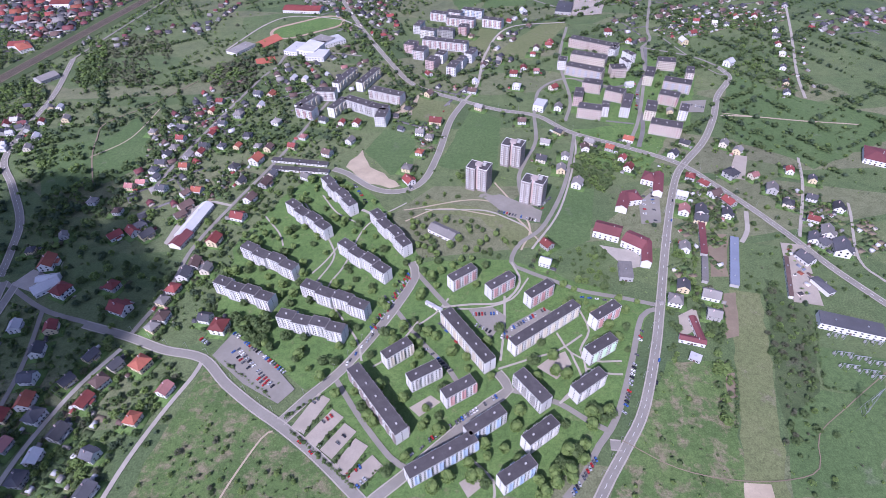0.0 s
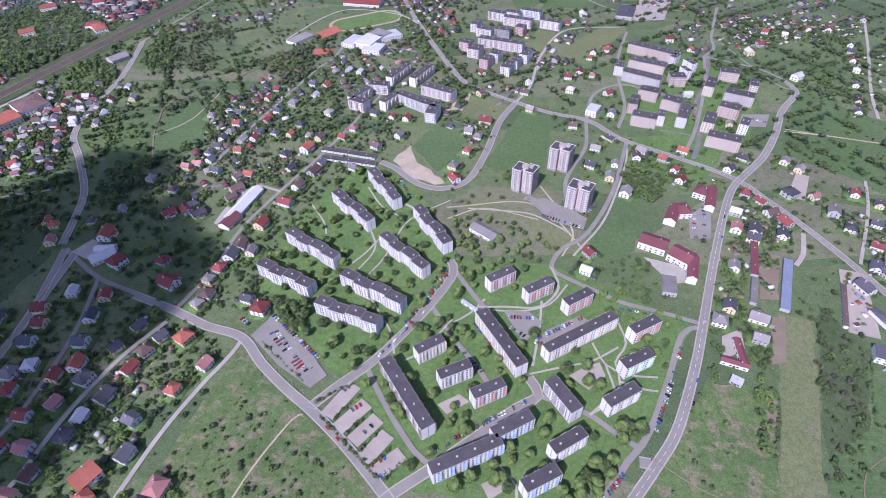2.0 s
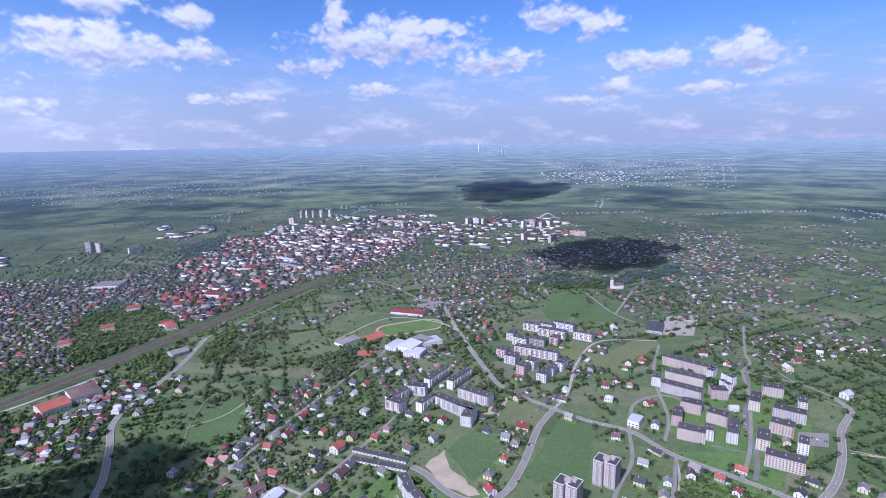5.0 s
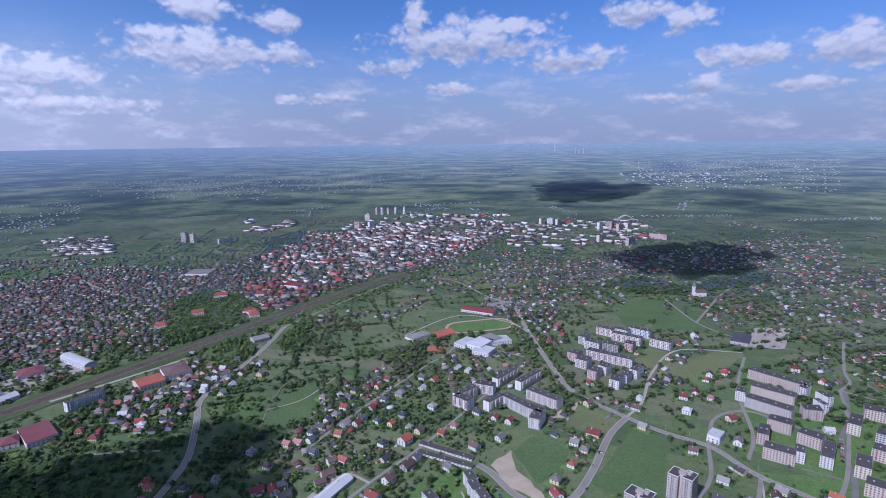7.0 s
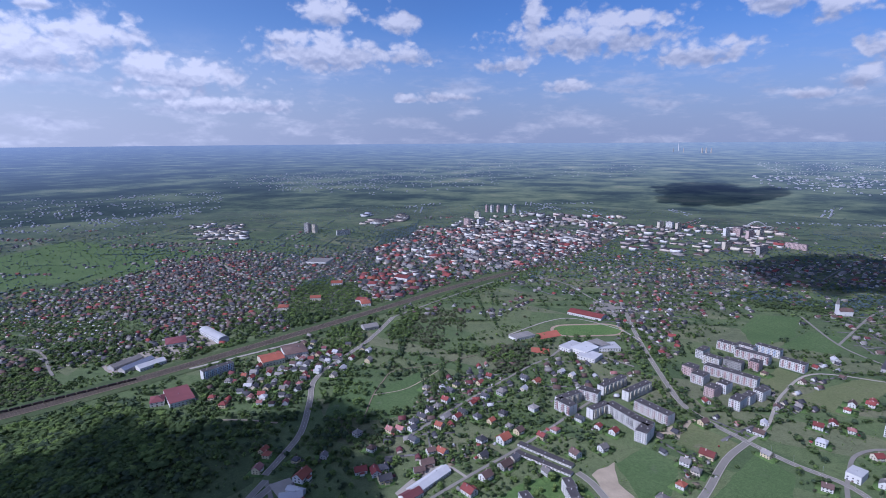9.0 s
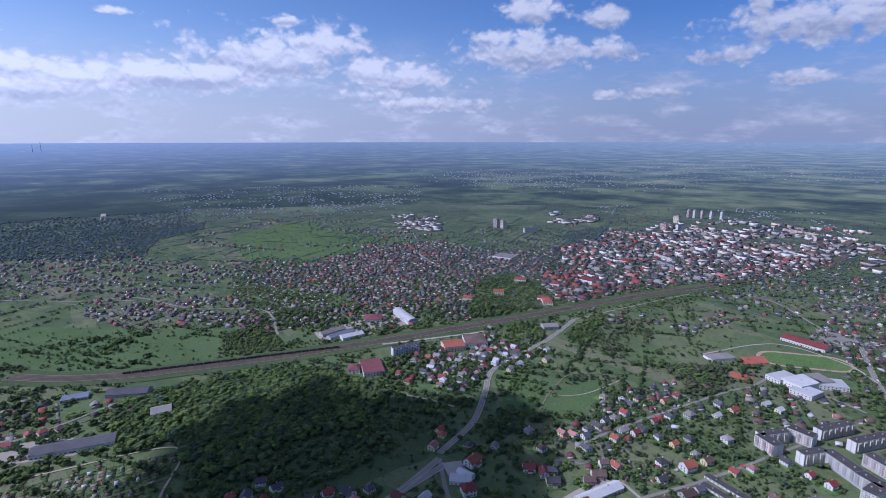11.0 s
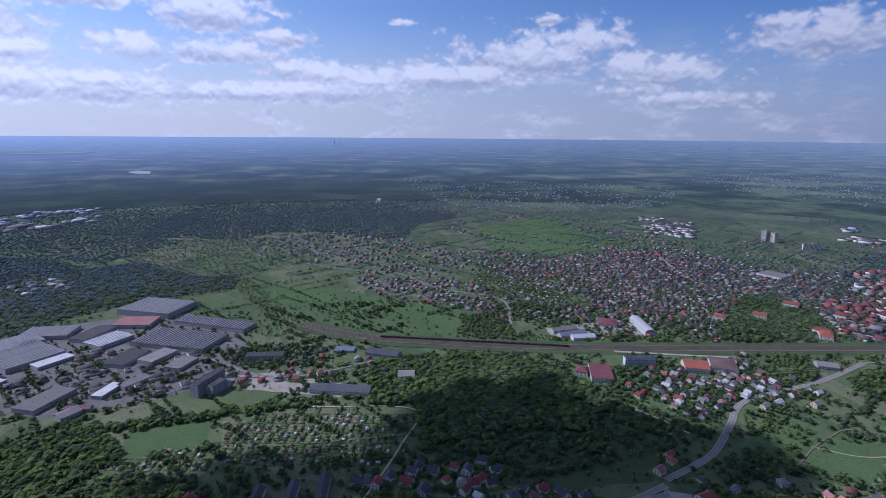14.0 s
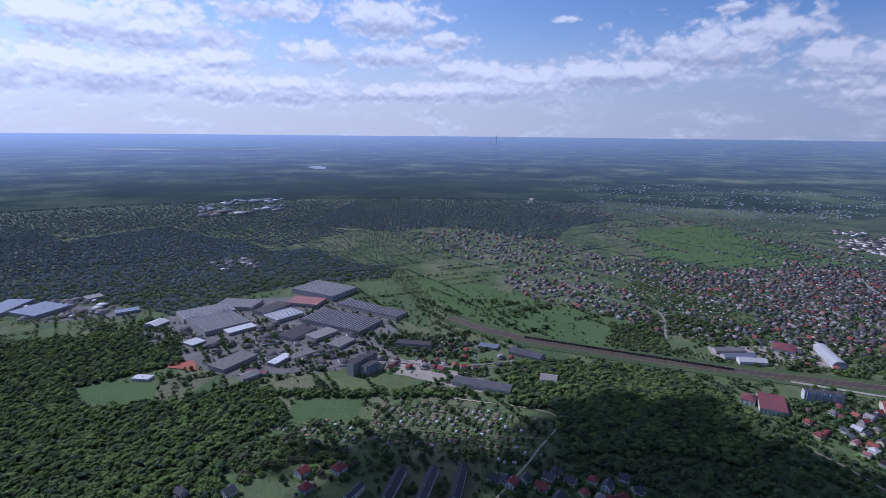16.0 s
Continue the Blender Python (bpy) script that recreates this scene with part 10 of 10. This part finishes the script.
# tall blocks of the far town
far_block(-1177, 2524, 34, 11, -20)
far_block(-1111, 2268, 40, 11, -30)
far_block(-1048, 2291, 40, 11, 60)
far_block(-1223, 2744, 14, 13, -20)
far_block(-1196, 2754, 14, 13, -20)
far_block(-1163, 2765, 14, 13, -25)
far_block(-1124, 2779, 14, 13, -25)
far_block(-1080, 2795, 14, 13, -20)
far_block(-1666, 1789, 40, 13, -20)
far_block(-1621, 1786, 30, 12, -20)
far_block(-28, 2493, 30, 11, 60)
far_block(11, 2507, 30, 11, -25)
far_block(55, 2462, 34, 11, 60)
far_block(93, 2506, 34, 11, 60)
far_block(-17, 2181, 50, 10, 60)
far_block(90, 2139, 50, 10, 60)
far_block(-293, 2564, 30, 11, 60)
far_block(-256, 2577, 30, 11, -20)
far_block(-217, 2556, 30, 11, 60)
far_block(203, 2299, 70, 7, -25)
far_block(-785, 2663, 60, 6, 60)
far_block(-723, 2601, 60, 6, -20)
far_block(-673, 2578, 60, 6, -25)
far_block(-625, 2556, 60, 6, -30)
far_block(-583, 2495, 60, 6, 60)
far_block(-842, 2558, 50, 6, 60)
far_block(-802, 2572, 50, 6, 60)
far_block(-999, 2345, 70, 6, -25)
far_block(-916, 2285, 80, 5, -30)
far_block(-828, 1708, 90, 5, -25)
far_block(-770, 1611, 80, 5, -25)
far_block(-1472, 1798, 60, 7, 60)

# landmarks of the distance
church(237, 1466)
chimney_stack(-434, 4580, 325, 376, 3)
cooling_tower(-270, 4592, 307, 15)
cooling_tower(-241, 4594, 307, 15)
cooling_tower(-207, 4595, 309, 13)
cooling_tower(-471, 4576, 313, 8)
cooling_tower(-398, 4583, 311, 10)
chimney_stack(-4686, 366, 330, 357, 3)
chimney_stack(-4682, 413, 330, 377, 3)
arch_bridge(49, 2760, 125, 2788)
graves((265.9, 1108.8), (309.7, 1231.7), (383.7, 1251.2), (334.7, 1114.6))

# substation
switchgear(353, 295, -12)
switchgear(381, 286, -12)
switchgear(347, 275, -12)
switchgear(345, 262, -12)
switchgear(372, 264, -12)
switchgear(359, 270, -12)
switchgear(366, 250, -12)
switchgear(358, 256, -12)
pylon(333, 222, 30)

# street lamps and hedges
lamp_row(38, 6, (117.3, 174.2), (137.8, 200), (160.1, 231), (187.6, 289.3), (207.4, 338.6), (242.8, 430.4), (280.4, 520.5), (301.1, 561.1))
lamp_row(45, 6, (40.9, 766.7), (88.7, 736.7), (145, 714.1), (185.4, 665), (253, 621), (307.6, 579.8), (334, 534.9), (359.9, 483.3), (380.7, 432.7), (400.4, 379.5))
lamp_row(38, 6, (-299.7, 324.3), (-260.6, 307.7), (-221.7, 296.7), (-192.6, 268.8), (-162.3, 244.6), (-136.5, 226.7), (-103.6, 200.2), (-74.4, 172.3))
lamp_row(34, 6, (-118.6, 252), (-95.1, 276.5), (-72.8, 308.3), (-48.4, 349.9), (-29.7, 391.5))
hedge(-116.1, 219.1, -98.7, 244, 9)
hedge(-103.1, 207.2, -85.7, 229, 9)
hedge(-89.9, 194.6, -73.7, 216.9, 9)
hedge(-78.7, 182.8, -62.6, 202.2, 9)
hedge(-130, 223.8, -69.5, 172.6, 26)
hedge(-66.4, 172.1, -52.9, 190.5, 10)
hedge(-134.3, 234.2, -104.7, 255.3, 16)
hedge(-201.7, 292.8, -149.9, 253.2, 18)
hedge(-106.5, 631.9, -62.8, 691.9, 8)
hedge(347, 321.9, 315.6, 246.3, 22)
hedge(315.6, 246.3, 359, 232.3, 14)
hedge(439.4, 523.1, 458.1, 570.9, 8)
hedge(252.5, 274.5, 228, 211, 18)
hedge(539.2, 634.8, 523.3, 573.5, 12)
hedge(539.2, 634.8, 592, 658.6, 12)

# parked cars
car_row(-200.4, 324.9, -142.1, 277.2, 22, 90, 0.85)
car_row(-191.8, 306.2, -147.1, 260.3, 17, 90, 0.85)
car_row(-195.9, 303.8, -151.1, 258.8, 15, 90, 0.60)
car_row(-89.9, 283.5, -53.5, 339.3, 16, 20, 0.60)
car_row(-71.3, 322.8, -33.9, 400, 20, 60, 0.70)
car_row(-79.9, 330, -41.4, 392.1, 12, 60, 0.50)
car_row(182.1, 312.1, 142.3, 226.5, 26, 70, 0.70)
car_row(112, 190.9, 87.6, 163.7, 12, 60, 0.90)
car_row(-17.1, 209.3, 41.4, 247.6, 24, 80, 0.80)
car_row(-39.6, 191.7, -15.8, 207.8, 6, 10, 0.60)
car_row(25.6, 337.3, 51.2, 337.6, 9, 90, 0.85)
car_row(27.5, 325.4, 42.7, 314.6, 5, 90, 0.85)
car_row(53, 312.9, 97.1, 341.3, 18, 70, 0.70)
car_row(50.1, 309.7, 60.3, 307.3, 4, 90, 0.85)
car_row(65.2, 493.8, 108.8, 473.9, 14, 90, 0.80)
car_row(105, 516.7, 119.8, 494.1, 6, 90, 0.85)
car_row(118.3, 501.7, 132.4, 517.4, 5, 90, 0.85)
car_row(-108.9, 251.7, -118.9, 239.8, 4, 90, 0.80)
car_row(-94.9, 235.3, -106.5, 225.6, 4, 90, 0.70)
car_row(-82.7, 217.4, -91.2, 205.8, 4, 90, 0.70)
car_row(-67.7, 191.3, -81.6, 180.9, 5, 90, 0.80)
car_row(-60.7, 184.5, -70.4, 174.2, 4, 90, 0.85)
car_row(256.5, 527.6, 242.1, 463.9, 10, 90, 0.85)
car_row(243.6, 516.9, 231.6, 467.5, 6, 90, 0.85)
car_row(370.9, 734.7, 394.6, 720.9, 10, 90, 0.85)
car_row(348.5, 898.4, 330, 803.2, 8, 70, 0.85)
car_row(313.9, 784.8, 288.7, 706.1, 7, 70, 0.85)
car_row(-113.8, 566.5, -87.9, 512.8, 12, 70, 0.85)
car_row(-12.5, 337.5, 10.5, 302.9, 8, 10, 0.60)
car_row(-23.2, 304.3, 4.3, 272.6, 12, 70, 0.60)
car_row(124.8, 357, 167.2, 347.7, 6, 0, 0.60)
car_row(-230.3, 319.4, -218.8, 311.1, 4, 90, 0.85)
car_row(3.3, 725.3, 21.7, 768.1, 2, 0, 0.85)
car_row(-70.2, 317, -34.7, 391.2, 14, 60, 0.95)
car_row(191.6, 289.2, 173.4, 243.6, 2, 0, 0.90)
car_row(241.1, 412.5, 280.4, 520.5, 3, 0, 0.70)
car_row(-103.3, 198.4, -124.1, 216.4, 2, 0, 0.90)
car_row(166.7, 608.3, 303.3, 567.3, 3, 0, 0.70)

# ---------- loose trees and hedges over the open country ----------
loose = random.Random(21)
LAWNS = ([(-764.3, -572.3), (-800.1, -546.4), (-786.9, -452.5), (-739.2, -435.9), (-720.9, -480.1), (-729.6, -533.4)], [(-750.3, -226.7), (-751.5, -119.6), (-682.8, -122.5), (-684.8, -220.2)], [(114.8, 450.9), (156.8, 545), (188.3, 531.4), (162.7, 439), (122.1, 421)], [(-102.9, 634.5), (-77.5, 692.9), (-33.9, 671.4), (-37.5, 574.5), (-65.2, 576.1)], [(-226.6, 343.3), (-230.4, 454), (-193.2, 541.1), (-155.2, 594.2), (-84.1, 535), (-20.9, 416.5), (-76.2, 287.7), (-122.3, 260.4)], [(-76.2, 287.7), (-20.9, 412.1), (69.4, 412.1), (198.8, 342.6), (132.7, 214.5), (66.1, 162.7), (-65.6, 167.1), (-111.7, 254.5)])
for i in range(44000):
    a, r = radians(loose.uniform(-140, 48)), 3300 * loose.uniform(0.015, 1) ** 0.5
    x, y = r * math.sin(a), r * math.cos(a)
    thick = noise.noise((x * 0.0035, y * 0.0035, 1.7)) + 0.6 * noise.noise((x * 0.012, y * 0.012, 4.0))
    if loose.random() < 0.42 + 1.1 * thick and free(x, y) and not any(within(x, y, p) for p in LAWNS):
        plant(x, y, loose.uniform(3, 6) + max(0, 6 * thick), loose.choice(("leaf_mid", "leaf_mid", "leaf_light", "leaf_dark", "leaf_mid")), False, loose.uniform(0.9, 1.5))
for i in range(11000):
    a, r = loose.uniform(0, 2 * math.pi), 1150 * loose.random() ** 0.5
    x, y = r * math.sin(a), r * math.cos(a)
    if noise.noise((x * 0.02, y * 0.02, 7.0)) > -0.05 and free(x, y) and not any(within(x, y, p) for p in LAWNS):
        plant(x, y, loose.uniform(1.2, 3.1), loose.choice(("leaf_mid", "leaf_light", "leaf_light", "leaf_brown")), False, loose.uniform(1.0, 1.6))
for i in range(1100):
    a, r = radians(loose.uniform(-140, 48)), 700 + 2000 * loose.random()
    x, y, t = r * math.sin(a), r * math.cos(a), loose.choice((0.5, 0.62, 2.0, 2.1))
    for k in range(loose.randint(8, 30)):
        q = k * loose.uniform(7, 9)
        if free(x + q * math.cos(t), y + q * math.sin(t)):
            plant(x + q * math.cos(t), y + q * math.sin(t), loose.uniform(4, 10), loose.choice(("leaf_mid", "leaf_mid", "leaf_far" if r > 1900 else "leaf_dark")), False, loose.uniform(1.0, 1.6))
# houses strung along far lanes
for i in range(120):
    a, r = radians(loose.uniform(-82, 46)), 1000 + 2400 * loose.random() ** 0.8
    x, y, t = r * math.sin(a), r * math.cos(a), loose.choice((0.3, 0.5, 1.4, 2.0, 2.1)) + loose.uniform(-0.15, 0.15)
    for k in range(loose.randint(6, 22)):
        for side in (-16, 16):
            q = k * 26 + loose.uniform(-8, 8)
            u, v = x + q * math.cos(t) - side * math.sin(t), y + q * math.sin(t) + side * math.cos(t)
            if loose.random() < 0.62 and free(u, v):
                l = loose.uniform(8, 13)
                settle(u, v, l, l * loose.uniform(0.6, 0.9), loose.uniform(5.5, 8), t + loose.choice((0, math.pi / 2)), loose.choice(TOWN), loose.choice(("plaster", "concrete", "concrete", "concrete_warm")))
grow()
raise_town()
pv, pf = quads(Build().box(-0.5, 0.5, -0.5, 0.5, 0.0, 1.0))
for name, rows, mat, label, kind in (("garden_paving", drives, "paving", "paved drives and yards beside the houses", "paving"), ("garden_lawns", lawns, "grass", "mown garden lawns round the houses", "lawn"), ("town_streets", streets, "asphalt_mid", "narrow streets between the rows of town houses", "street"), *(("garden_beds", rows, mat, "narrow beds and lawns of allotment gardens", "garden bed") for mat, rows in beds.items())):
    rows = np.array(rows)
    v, f = repeat(pv, pf, rows[:, :3], rows[:, 3:6], rows[:, 6])
    bulk(name, v, f, M[mat], label, kind)


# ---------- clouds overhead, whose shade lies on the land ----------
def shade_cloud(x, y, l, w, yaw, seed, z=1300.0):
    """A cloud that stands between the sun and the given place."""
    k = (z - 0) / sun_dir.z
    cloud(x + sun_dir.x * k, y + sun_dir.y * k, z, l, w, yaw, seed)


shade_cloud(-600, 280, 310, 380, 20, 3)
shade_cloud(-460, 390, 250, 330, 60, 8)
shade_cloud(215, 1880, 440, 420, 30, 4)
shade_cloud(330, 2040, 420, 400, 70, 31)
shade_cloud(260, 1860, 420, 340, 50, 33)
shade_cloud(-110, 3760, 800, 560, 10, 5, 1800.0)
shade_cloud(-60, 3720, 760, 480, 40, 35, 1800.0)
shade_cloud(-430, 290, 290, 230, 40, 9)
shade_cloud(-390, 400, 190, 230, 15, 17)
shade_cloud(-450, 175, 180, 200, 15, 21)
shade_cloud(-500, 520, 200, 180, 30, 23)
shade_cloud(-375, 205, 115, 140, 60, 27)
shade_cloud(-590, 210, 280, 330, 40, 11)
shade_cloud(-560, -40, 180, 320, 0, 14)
